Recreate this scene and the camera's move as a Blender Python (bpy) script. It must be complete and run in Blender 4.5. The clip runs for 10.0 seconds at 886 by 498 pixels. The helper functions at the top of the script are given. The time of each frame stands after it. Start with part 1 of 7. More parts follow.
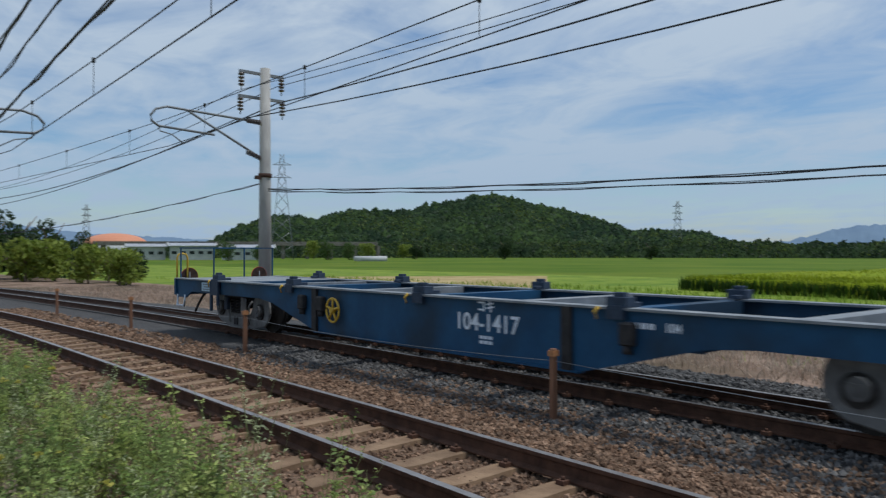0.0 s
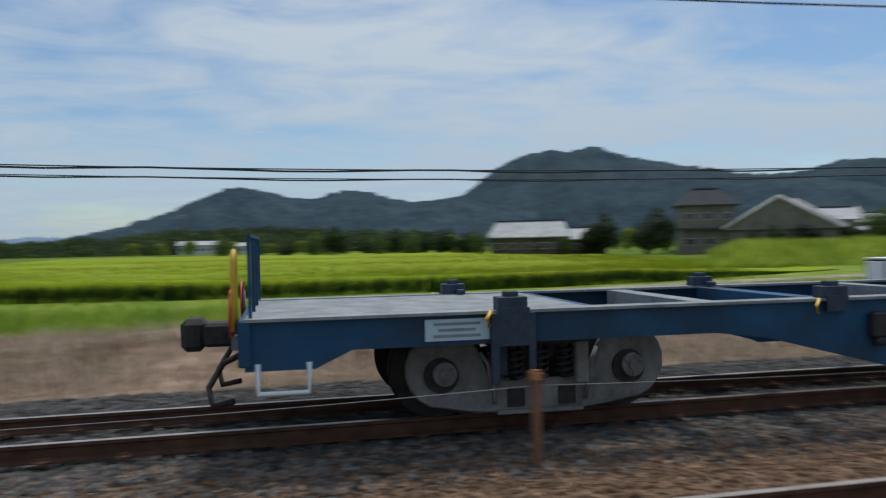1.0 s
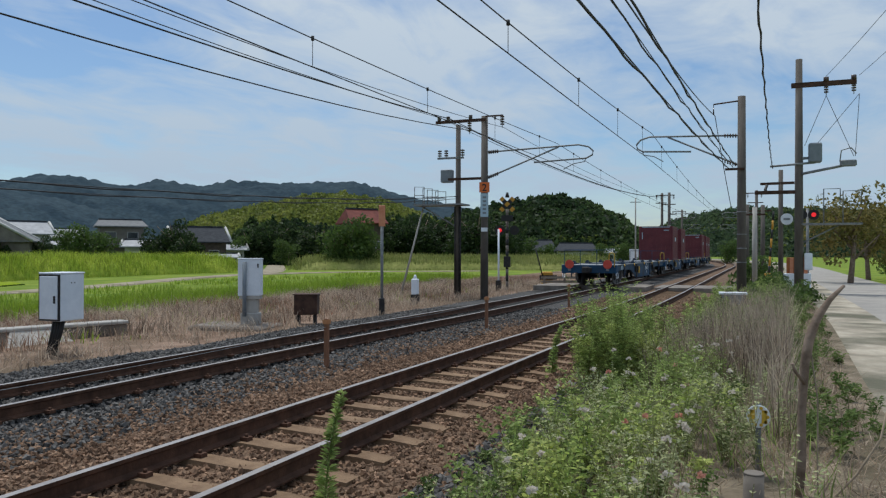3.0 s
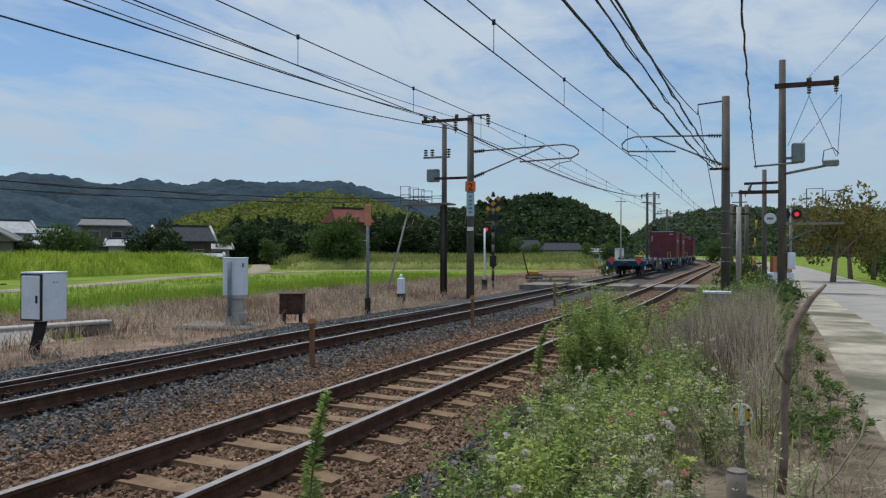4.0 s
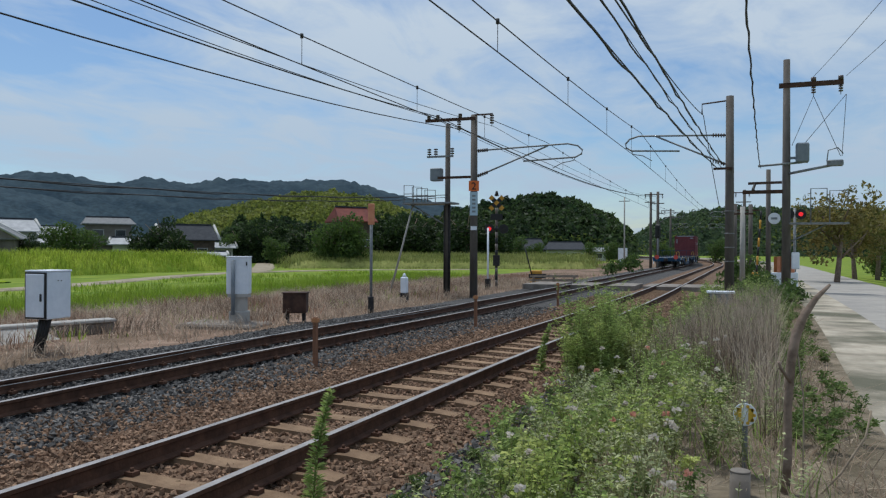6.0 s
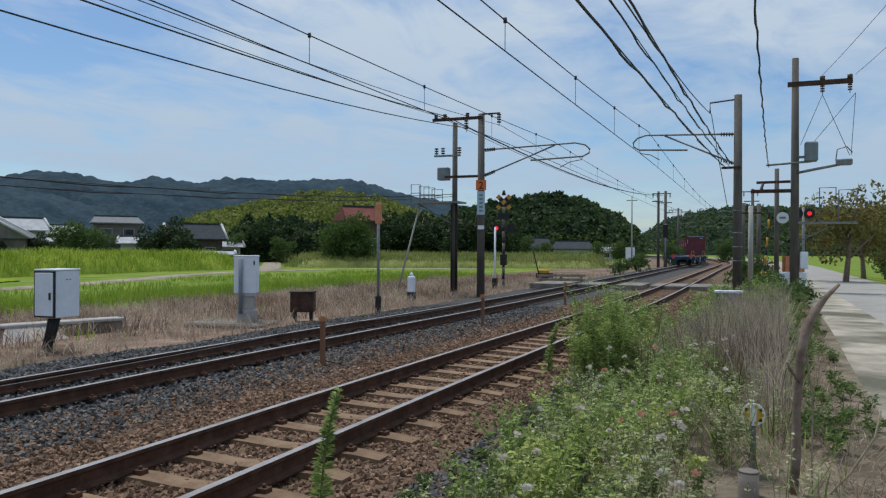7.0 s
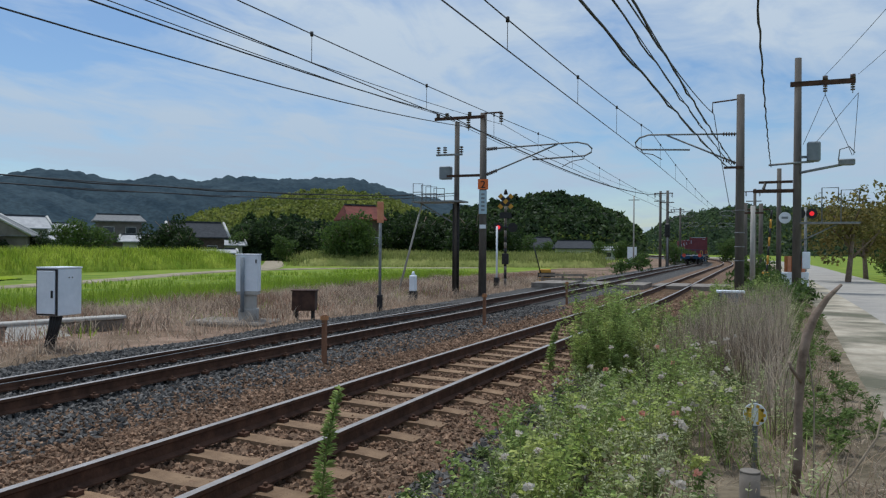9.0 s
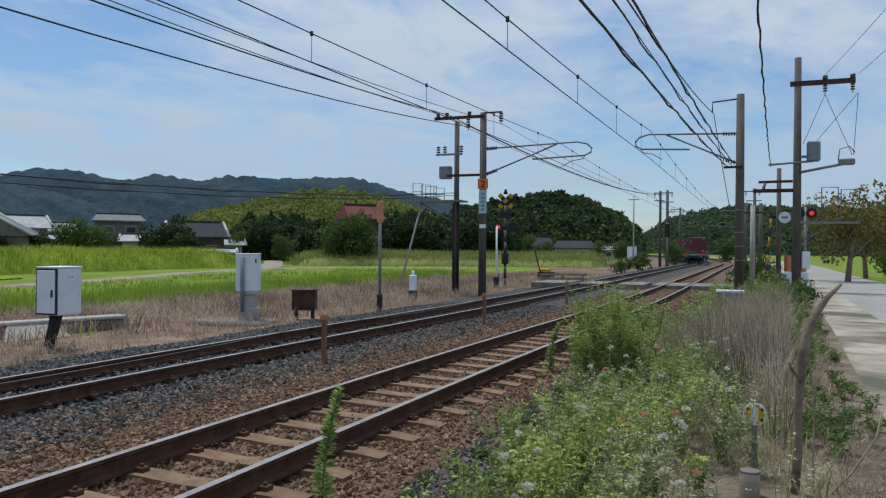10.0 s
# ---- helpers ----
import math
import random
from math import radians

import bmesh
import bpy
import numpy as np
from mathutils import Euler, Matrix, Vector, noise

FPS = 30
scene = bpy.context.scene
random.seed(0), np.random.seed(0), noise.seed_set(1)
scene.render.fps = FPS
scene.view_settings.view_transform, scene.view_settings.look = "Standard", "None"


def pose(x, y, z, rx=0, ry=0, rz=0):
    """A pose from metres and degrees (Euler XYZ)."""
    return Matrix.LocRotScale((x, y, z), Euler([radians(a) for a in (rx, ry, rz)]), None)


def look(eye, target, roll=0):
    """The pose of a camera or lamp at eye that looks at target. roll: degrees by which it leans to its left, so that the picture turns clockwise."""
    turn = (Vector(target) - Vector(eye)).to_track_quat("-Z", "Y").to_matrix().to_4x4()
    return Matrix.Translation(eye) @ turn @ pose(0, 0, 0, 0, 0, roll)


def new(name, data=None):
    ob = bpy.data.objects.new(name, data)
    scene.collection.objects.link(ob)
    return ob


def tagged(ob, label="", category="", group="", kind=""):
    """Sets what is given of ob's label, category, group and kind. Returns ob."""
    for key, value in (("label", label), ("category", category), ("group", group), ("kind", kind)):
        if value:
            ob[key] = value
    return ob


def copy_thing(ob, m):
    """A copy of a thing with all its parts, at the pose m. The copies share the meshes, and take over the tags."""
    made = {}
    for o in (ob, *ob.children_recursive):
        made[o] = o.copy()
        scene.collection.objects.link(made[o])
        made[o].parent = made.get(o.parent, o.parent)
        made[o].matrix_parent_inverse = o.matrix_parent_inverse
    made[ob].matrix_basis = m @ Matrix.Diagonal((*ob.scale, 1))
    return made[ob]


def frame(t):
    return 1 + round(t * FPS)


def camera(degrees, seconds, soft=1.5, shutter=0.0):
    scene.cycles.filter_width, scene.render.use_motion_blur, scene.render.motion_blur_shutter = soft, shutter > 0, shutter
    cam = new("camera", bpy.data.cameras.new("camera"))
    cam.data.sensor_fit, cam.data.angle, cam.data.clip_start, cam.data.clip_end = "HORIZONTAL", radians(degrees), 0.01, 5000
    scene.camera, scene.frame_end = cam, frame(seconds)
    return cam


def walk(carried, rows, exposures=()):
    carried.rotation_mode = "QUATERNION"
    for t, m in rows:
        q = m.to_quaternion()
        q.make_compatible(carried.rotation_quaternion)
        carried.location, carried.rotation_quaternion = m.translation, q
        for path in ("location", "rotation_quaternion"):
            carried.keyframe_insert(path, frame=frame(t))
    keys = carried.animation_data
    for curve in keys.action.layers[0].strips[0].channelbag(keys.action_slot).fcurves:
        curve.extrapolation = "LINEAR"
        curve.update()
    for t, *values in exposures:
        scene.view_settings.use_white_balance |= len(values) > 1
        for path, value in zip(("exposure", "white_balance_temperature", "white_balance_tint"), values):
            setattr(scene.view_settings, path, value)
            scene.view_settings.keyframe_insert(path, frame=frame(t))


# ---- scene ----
# ---------------------------------------------------------------- camera
# metres; z = 0 is the top of the rails; y runs along the track, x to the right of it
EYE_H, ARM = 1.566, 0.395          # eye above the rails; the camera swings round its holder at arm's length
PATH = [
    (0.0, 142.06, 0.24, 0.03),
    (0.3, 132.91, -0.41, 1.30),
    (0.5, 123.32, -0.17, 1.84),
    (0.7, 110.25, -0.17, 2.00),
    (0.8, 100.6, -0.25, 1.86),
    (0.9, 88.86, -0.32, 1.44),
    (1.0, 77.0, -0.37, 1.11),
    (1.1, 65.12, -0.30, 0.68),
    (1.2, 53.40, -0.22, 0.25),
    (1.3, 43.40, -0.07, 0.05),
    (1.4, 35.15, 0.08, -0.15),
    (1.5, 31.24, 0.12, 0.03),
    (1.8, 27.87, 0.18, 0.0),
    (2.0, 26.67, 0.24, -0.01),
    (2.5, 24.08, 0.21, -0.06),
    (3.0, 22.02, 0.21, -0.13),
    (4.5, 20.95, 0.15, -0.13),
    (5.0, 20.97, 0.12, -0.18),
    (5.5, 21.04, 0.12, -0.22),
    (7.0, 21.76, 0.04, -0.29),
    (7.5, 21.87, 0.04, -0.31),
    (8.0, 21.86, 0.02, -0.35),
    (8.5, 21.88, 0.01, -0.39),
    (9.0, 21.89, -0.03, -0.45),
    (9.5, 21.89, -0.03, -0.48),
    (10.0, 21.88, -0.06, -0.46),
]


def eye_pose(yaw, pitch, roll):
    a = radians(yaw)
    return pose(-ARM * math.sin(a), ARM * math.cos(a), EYE_H, 90 + pitch, roll, yaw)


cam = camera(59.6, 10.0, soft=1.25, shutter=0.16)
walk(cam, [(t, eye_pose(yw, p, r)) for t, yw, p, r in PATH], exposures=[(0.0, -0.12, 5930, 8), (0.6, -0.10, 6200, 8), (1.2, 0.0, 6350, 8), (2.5, 0.0, 6250, 8), (5.0, 0.0, 6150, 8), (7.5, 0.0, 6040, 8), (10.0, 0.0, 6040, 8)])

# ---------------------------------------------------------------- light
SUN_AZ, SUN_EL = 50.0, 68.0        # degrees; azimuth counted from +y towards -x


def build_world():
    w = bpy.data.worlds.new("sky")
    scene.world = w
    w.use_nodes = True
    nt = w.node_tree
    nt.nodes.clear()
    N = nt.nodes.new
    L = nt.links.new
    out = N("ShaderNodeOutputWorld")
    bg = N("ShaderNodeBackground")
    bg.inputs["Strength"].default_value = 0.12
    sky = N("ShaderNodeTexSky")
    sky.sky_type = "NISHITA"
    sky.sun_disc = False
    sky.sun_elevation = radians(SUN_EL)
    sky.sun_rotation = radians(-SUN_AZ)
    sky.air_density, sky.dust_density, sky.ozone_density = 1.0, 0.6, 3.0
    # thin streaked clouds on a flat layer overhead
    tc = N("ShaderNodeTexCoord")
    sep = N("ShaderNodeSeparateXYZ")
    L(tc.outputs["Generated"], sep.inputs[0])
    zc = N("ShaderNodeMath"); zc.operation = "MAXIMUM"; zc.inputs[1].default_value = 0.0
    L(sep.outputs["Z"], zc.inputs[0])
    za = N("ShaderNodeMath"); za.operation = "ADD"; za.inputs[1].default_value = 0.12
    L(zc.outputs[0], za.inputs[0])
    dv = N("ShaderNodeVectorMath"); dv.operation = "DIVIDE"
    cmb = N("ShaderNodeCombineXYZ")
    for i in range(3):
        L(za.outputs[0], cmb.inputs[i])
    L(tc.outputs["Generated"], dv.inputs[0]); L(cmb.outputs[0], dv.inputs[1])
    mp = N("ShaderNodeMapping")
    mp.inputs["Rotation"].default_value = (0, 0, radians(-20))
    mp.inputs["Scale"].default_value = (0.85, 0.6, 0.0)
    mp.inputs["Location"].default_value = (1.2, 4.4, 0)
    L(dv.outputs[0], mp.inputs[0])
    n1 = N("ShaderNodeTexNoise"); n1.inputs["Scale"].default_value = 0.95
    n1.inputs["Detail"].default_value = 9; n1.inputs["Roughness"].default_value = 0.58
    n1.inputs["Distortion"].default_value = 0.5
    L(mp.outputs[0], n1.inputs["Vector"])
    n2 = N("ShaderNodeTexNoise"); n2.inputs["Scale"].default_value = 3.2
    n2.inputs["Detail"].default_value = 8; n2.inputs["Roughness"].default_value = 0.6
    n2.inputs["Distortion"].default_value = 0.8
    L(mp.outputs[0], n2.inputs["Vector"])
    mx = N("ShaderNodeMix"); mx.inputs[0].default_value = 0.4
    L(n1.outputs["Fac"], mx.inputs[2]); L(n2.outputs["Fac"], mx.inputs[3])
    cr = N("ShaderNodeValToRGB")
    cr.color_ramp.elements[0].position, cr.color_ramp.elements[0].color = 0.38, (0.0, 0.0, 0.0, 1)
    cr.color_ramp.elements[1].position, cr.color_ramp.elements[1].color = 0.56, (1, 1, 1, 1)
    L(mx.outputs[0], cr.inputs[0])
    cov = N("ShaderNodeMath"); cov.operation = "MULTIPLY_ADD"
    cov.inputs[1].default_value, cov.inputs[2].default_value = 0.80, 0.18
    L(cr.outputs[0], cov.inputs[0])
    # cloud colour: lit veil
    m2 = N("ShaderNodeMix"); m2.data_type = "RGBA"
    hs = N("ShaderNodeHueSaturation"); hs.inputs["Saturation"].default_value = 1.2; hs.inputs["Value"].default_value = 0.85
    L(sky.outputs[0], hs.inputs["Color"])
    L(cov.outputs[0], m2.inputs[0]); L(hs.outputs[0], m2.inputs[6])
    # veil colour: bluer and duller towards the horizon
    hz = N("ShaderNodeMapRange"); hz.inputs[1].default_value, hz.inputs[2].default_value = 0.0, 0.30
    L(sep.outputs["Z"], hz.inputs[0])
    vc = N("ShaderNodeMix"); vc.data_type = "RGBA"
    vc.inputs[6].default_value, vc.inputs[7].default_value = (3.2, 4.05, 5.0, 1), (4.6, 5.15, 5.75, 1)
    L(hz.outputs[0], vc.inputs[0]); L(vc.outputs[2], m2.inputs[7])
    L(m2.outputs[2], bg.inputs["Color"]); L(bg.outputs[0], out.inputs[0])


build_world()
sun = new("sun", bpy.data.lights.new("sun", "SUN"))
sun.data.energy, sun.data.angle, sun.data.color = 2.7, radians(9.0), (1.0, 0.95, 0.87)
_a, _e = radians(SUN_AZ), radians(SUN_EL)
sun.matrix_world = look((-40 * math.sin(_a) * math.cos(_e), 40 * math.cos(_a) * math.cos(_e), 40 * math.sin(_e)), (0, 0, 0))


# ---------------------------------------------------------------- materials
def mat(name, col, col2=None, scale=8.0, rough=0.8, metal=0.0, bump=0.0, bscale=None, fine=0.0, detail=5.0,
        coords="Object", rand=0.0, stretch=(1, 1, 1), spec=0.5, emit=None, trans=0.0, lo=0.35, hi=0.65, col3=None, scale3=0.5):
    m = bpy.data.materials.new(name)
    m.use_nodes = True
    nt = m.node_tree
    b = nt.nodes["Principled BSDF"]
    N, L = nt.nodes.new, nt.links.new
    b.inputs["Roughness"].default_value, b.inputs["Metallic"].default_value = rough, metal
    b.inputs["Specular IOR Level"].default_value = spec
    b.inputs["Base Color"].default_value = (*col, 1)
    if emit:
        b.inputs["Emission Color"].default_value, b.inputs["Emission Strength"].default_value = (*emit[0], 1), emit[1]
    if trans:
        b.inputs["Transmission Weight"].default_value = trans
    tc = N("ShaderNodeTexCoord"); mp = N("ShaderNodeMapping")
    mp.inputs["Scale"].default_value = stretch
    L(tc.outputs[coords], mp.inputs[0])
    colour = None
    if col2:
        n = N("ShaderNodeTexNoise"); n.inputs["Scale"].default_value = scale
        n.inputs["Detail"].default_value = detail; n.inputs["Roughness"].default_value = 0.62
        L(mp.outputs[0], n.inputs["Vector"])
        cr = N("ShaderNodeValToRGB")
        cr.color_ramp.elements[0].position, cr.color_ramp.elements[0].color = lo, (*col, 1)
        cr.color_ramp.elements[1].position, cr.color_ramp.elements[1].color = hi, (*col2, 1)
        L(n.outputs["Fac"], cr.inputs[0]); colour = cr.outputs[0]
        if col3:
            n3 = N("ShaderNodeTexNoise"); n3.inputs["Scale"].default_value = scale3
            n3.inputs["Detail"].default_value = 4
            L(mp.outputs[0], n3.inputs["Vector"])
            r3 = N("ShaderNodeValToRGB")
            r3.color_ramp.elements[0].position, r3.color_ramp.elements[1].position = 0.45, 0.62
            L(n3.outputs["Fac"], r3.inputs[0])
            m3 = N("ShaderNodeMix"); m3.data_type = "RGBA"
            L(r3.outputs[0], m3.inputs[0]); L(colour, m3.inputs[6]); m3.inputs[7].default_value = (*col3, 1)
            colour = m3.outputs[2]
    if fine or rand:
        if colour is None:
            rgb = N("ShaderNodeRGB"); rgb.outputs[0].default_value = (*col, 1); colour = rgb.outputs[0]
        hs = N("ShaderNodeHueSaturation"); L(colour, hs.inputs["Color"])
        ma = N("ShaderNodeMath"); ma.operation = "MULTIPLY_ADD"
        if rand:
            src = N("ShaderNodeNewGeometry").outputs["Random Per Island"]
            if rand < 0:
                src = N("ShaderNodeObjectInfo").outputs["Random"]
            ma.inputs[1].default_value, ma.inputs[2].default_value = 2 * abs(rand), 1 - abs(rand)
        else:
            nf = N("ShaderNodeTexNoise"); nf.inputs["Scale"].default_value = scale * 7; nf.inputs["Detail"].default_value = 3
            L(mp.outputs[0], nf.inputs["Vector"]); src = nf.outputs["Fac"]
            ma.inputs[1].default_value, ma.inputs[2].default_value = 2 * fine, 1 - fine
        L(src, ma.inputs[0]); L(ma.outputs[0], hs.inputs["Value"]); colour = hs.outputs[0]
    if colour is not None:
        L(colour, b.inputs["Base Color"])
    if bump:
        nb = N("ShaderNodeTexNoise"); nb.inputs["Scale"].default_value = bscale or scale * 3
        nb.inputs["Detail"].default_value = 6
        L(mp.outputs[0], nb.inputs["Vector"])
        bp = N("ShaderNodeBump"); bp.inputs["Strength"].default_value = bump; bp.inputs["Distance"].default_value = 0.03
        L(nb.outputs["Fac"], bp.inputs["Height"]); L(bp.outputs[0], b.inputs["Normal"])
    return m


M = {}
M["ballast_grey"] = mat("ballast_grey", (0.03, 0.029, 0.03), (0.115, 0.11, 0.106), 26, 0.95, bump=1.0, bscale=22, fine=0.35, spec=0.2)
M["ballast_brown"] = mat("ballast_brown", (0.07, 0.042, 0.028), (0.22, 0.145, 0.095), 26, 0.95, bump=1.0, bscale=22, fine=0.35, spec=0.2)
M["stone_grey"] = mat("stone_grey", (0.052, 0.05, 0.05), (0.155, 0.146, 0.137), 9, 0.9, rand=0.65, spec=0.25)
M["stone_brown"] = mat("stone_brown", (0.115, 0.064, 0.038), (0.27, 0.175, 0.115), 7, 0.9, rand=0.55, spec=0.25)
M["dry"] = mat("dry_ground", (0.14, 0.092, 0.065), (0.31, 0.22, 0.165), 1.4, 0.95, bump=0.6, bscale=14, fine=0.3, spec=0.1, col3=(0.12, 0.09, 0.06), scale3=0.22)
M["verge"] = mat("verge_ground", (0.11, 0.092, 0.062), (0.25, 0.205, 0.15), 2.0, 0.95, bump=0.6, bscale=12, fine=0.25, spec=0.1)
M["grass_ground"] = mat("grass_ground", (0.10, 0.17, 0.02), (0.22, 0.27, 0.04), 0.35, 0.95, bump=0.5, bscale=9, fine=0.2, spec=0.1)
M["field"] = mat("far_field", (0.06, 0.115, 0.006), (0.125, 0.165, 0.016), 0.05, 0.95, fine=0.15, spec=0.1)
M["asphalt"] = mat("asphalt", (0.27, 0.255, 0.235), (0.36, 0.335, 0.30), 0.55, 0.9, bump=0.25, bscale=60, fine=0.15, spec=0.25)
M["gravel_path"] = mat("gravel_path", (0.20, 0.165, 0.105), (0.34, 0.29, 0.21), 0.7, 0.95, bump=0.3, fine=0.15)
M["sand"] = mat("sandy_edge", (0.28, 0.245, 0.19), (0.46, 0.41, 0.33), 1.3, 0.95, bump=0.3, bscale=40, fine=0.2, spec=0.15, col3=(0.13, 0.125, 0.09), scale3=0.5)
M["rust"] = mat("rail_rust", (0.055, 0.028, 0.018), (0.11, 0.055, 0.035), 6, 0.85, bump=0.2, bscale=40, fine=0.2, spec=0.25)
M["railtop"] = mat("rail_head", (0.30, 0.265, 0.24), (0.44, 0.40, 0.37), 4, 0.42, metal=0.8)
M["sleeper"] = mat("sleeper_concrete", (0.165, 0.10, 0.056), (0.27, 0.175, 0.102), 5, 0.95, bump=0.3, bscale=50, fine=0.2, rand=-0.15)
M["conc"] = mat("pole_concrete", (0.32, 0.305, 0.285), (0.44, 0.42, 0.39), 3, 0.9, bump=0.15, bscale=30, fine=0.12, stretch=(1, 1, 0.3))
M["darkpole"] = mat("weathered_pole", (0.08, 0.07, 0.063), (0.135, 0.118, 0.105), 3, 0.9, bump=0.15, bscale=30, fine=0.12, stretch=(1, 1, 0.3))
M["steel"] = mat("galvanised_steel", (0.16, 0.17, 0.18), (0.26, 0.27, 0.28), 8, 0.6, metal=0.3)
M["dark"] = mat("dark_iron", (0.02, 0.02, 0.022), (0.045, 0.04, 0.038), 10, 0.75, spec=0.3)
M["wire"] = mat("wire", (0.03, 0.03, 0.033), rough=0.7)
M["white"] = mat("white_paint", (0.68, 0.73, 0.80), (0.80, 0.84, 0.90), 2.2, 0.55, fine=0.05)
M["blue"] = mat("wagon_blue", (0.013, 0.058, 0.13), (0.02, 0.082, 0.17), 1.8, 0.6, bump=0.05, fine=0.12, col3=(0.018, 0.04, 0.07), scale3=0.8, spec=0.25)
M["deck"] = mat("wagon_deck", (0.15, 0.165, 0.18), (0.27, 0.285, 0.30), 3, 0.8, fine=0.15)
M["bogie"] = mat("bogie_dust", (0.10, 0.098, 0.096), (0.22, 0.214, 0.205), 3, 0.9, bump=0.2, fine=0.2)
M["red"] = mat("container_red", (0.10, 0.014, 0.022), (0.15, 0.026, 0.034), 1.5, 0.6, fine=0.12)
# backdrop hills: this blue is air haze painted as base colour
M["bluehill"] = mat("distant_hill_haze", (0.15, 0.21, 0.29), (0.17, 0.235, 0.31), 0.006, 1.0, spec=0.0)
M["yellow"] = mat("yellow_paint", (0.55, 0.33, 0.02), (0.62, 0.40, 0.04), 5, 0.5)
M["orange"] = mat("orange_plate", (0.66, 0.13, 0.02), (0.72, 0.17, 0.03), 5, 0.5)
M["ltblue"] = mat("pale_blue_plate", (0.36, 0.5, 0.6), (0.42, 0.55, 0.64), 5, 0.5)
M["rusty"] = mat("rusty_plate", (0.035, 0.018, 0.012), (0.09, 0.045, 0.03), 4, 0.9, bump=0.2)
M["concrete"] = mat("old_concrete", (0.13, 0.11, 0.092), (0.27, 0.24, 0.21), 2.2, 0.95, bump=0.3, fine=0.12)


# ---------------------------------------------------------------- mesh helpers
def mesh_of(bm, name, material, smooth=False):
    me = bpy.data.meshes.new(name)
    bm.to_mesh(me); bm.free()
    for k in (material if isinstance(material, (list, tuple)) else [material]):
        me.materials.append(M[k] if isinstance(k, str) else k)
    if smooth:
        me.polygons.foreach_set("use_smooth", [True] * len(me.polygons))
    return me


def part(name, bm, material, parent, label="", smooth=False):
    ob = new(name, mesh_of(bm, name, material, smooth))
    ob.parent = parent
    if label:
        tagged(ob, label)
    return ob


def empty(name, m, label, category, group="", kind=""):
    ob = new(name)
    ob.empty_display_size = 0.2
    ob.matrix_world = m
    return tagged(ob, label, category, group, kind)


def single(name, bm, material, label, category, m=None, smooth=False, group="", kind=""):
    ob = new(name, mesh_of(bm, name, material, smooth))
    if m is not None:
        ob.matrix_world = m
    return tagged(ob, label, category, group, kind)


def box(bm, x0, x1, y0, y1, z0, z1, m=None, bevel=0.0, mi=0):
    vs = [bm.verts.new(Vector((x, y, z)) if m is None else m @ Vector((x, y, z)))
          for x in (x0, x1) for y in (y0, y1) for z in (z0, z1)]
    fs = [bm.faces.new([vs[i] for i in q]) for q in
          ((0, 1, 3, 2), (4, 6, 7, 5), (0, 4, 5, 1), (2, 3, 7, 6), (0, 2, 6, 4), (1, 5, 7, 3))]
    for f in fs:
        f.material_index = mi
    if bevel:
        es = list({e for f in fs for e in f.edges})
        bmesh.ops.bevel(bm, geom=es, offset=bevel, segments=1, affect="EDGES", profile=0.5)
    return bm


def rod(bm, a, b, r0, r1=None, n=8, cap=True, mi=0):
    a, b = Vector(a), Vector(b)
    r1 = r0 if r1 is None else r1
    q = (b - a).to_track_quat("Z", "Y")
    rings = []
    for p, r in ((a, r0), (b, r1)):
        rings.append([bm.verts.new(p + q @ Vector((r * math.cos(2 * math.pi * i / n), r * math.sin(2 * math.pi * i / n), 0))) for i in range(n)])
    for i in range(n):
        f = bm.faces.new((rings[0][i], rings[0][(i + 1) % n], rings[1][(i + 1) % n], rings[1][i]))
        f.material_index = mi
        f.smooth = True
    if cap:
        bm.faces.new(list(reversed(rings[0]))).material_index = mi
        bm.faces.new(rings[1]).material_index = mi
    return bm


def tube(bm, pts, r, n=6, mi=0):
    pts = [Vector(p) for p in pts]
    rings = []
    for i, p in enumerate(pts):
        d = (pts[min(i + 1, len(pts) - 1)] - pts[max(i - 1, 0)]).normalized()
        q = d.to_track_quat("Z", "Y")
        rings.append([bm.verts.new(p + q @ Vector((r * math.cos(2 * math.pi * j / n), r * math.sin(2 * math.pi * j / n), 0))) for j in range(n)])
    for a, b in zip(rings, rings[1:]):
        for j in range(n):
            f = bm.faces.new((a[j], a[(j + 1) % n], b[(j + 1) % n], b[j]))
            f.material_index = mi
            f.smooth = True
    bm.faces.new(list(reversed(rings[0]))).material_index = mi
    bm.faces.new(rings[-1]).material_index = mi
    return bm


def disc(bm, c, axis, r, thick, n=24, mi=0):
    a = Vector(axis).normalized() * thick / 2
    return rod(bm, Vector(c) - a, Vector(c) + a, r, n=n, mi=mi)


B = bmesh.new

# ---------------------------------------------------------------- the line's course
D12 = 3.79                          # between the two tracks' centres
KEY_Y = [-400, -250, -160, -110, -80, -60, -45, -30, -20, -10, 0, 10, 20, 30, 40, 55, 75, 92, 105, 120, 140, 165, 200, 260, 340]
KEY_X = [95, 45, 19.5, 8.9, 4.0, 1.3, -0.6, -2.42, -3.37, -3.89, -4.05, -3.91, -3.55, -3.37, -3.33, -3.27, -3.15, -2.98, -3.15, -3.9, -5.8, -9.5, -17.0, -38, -78]


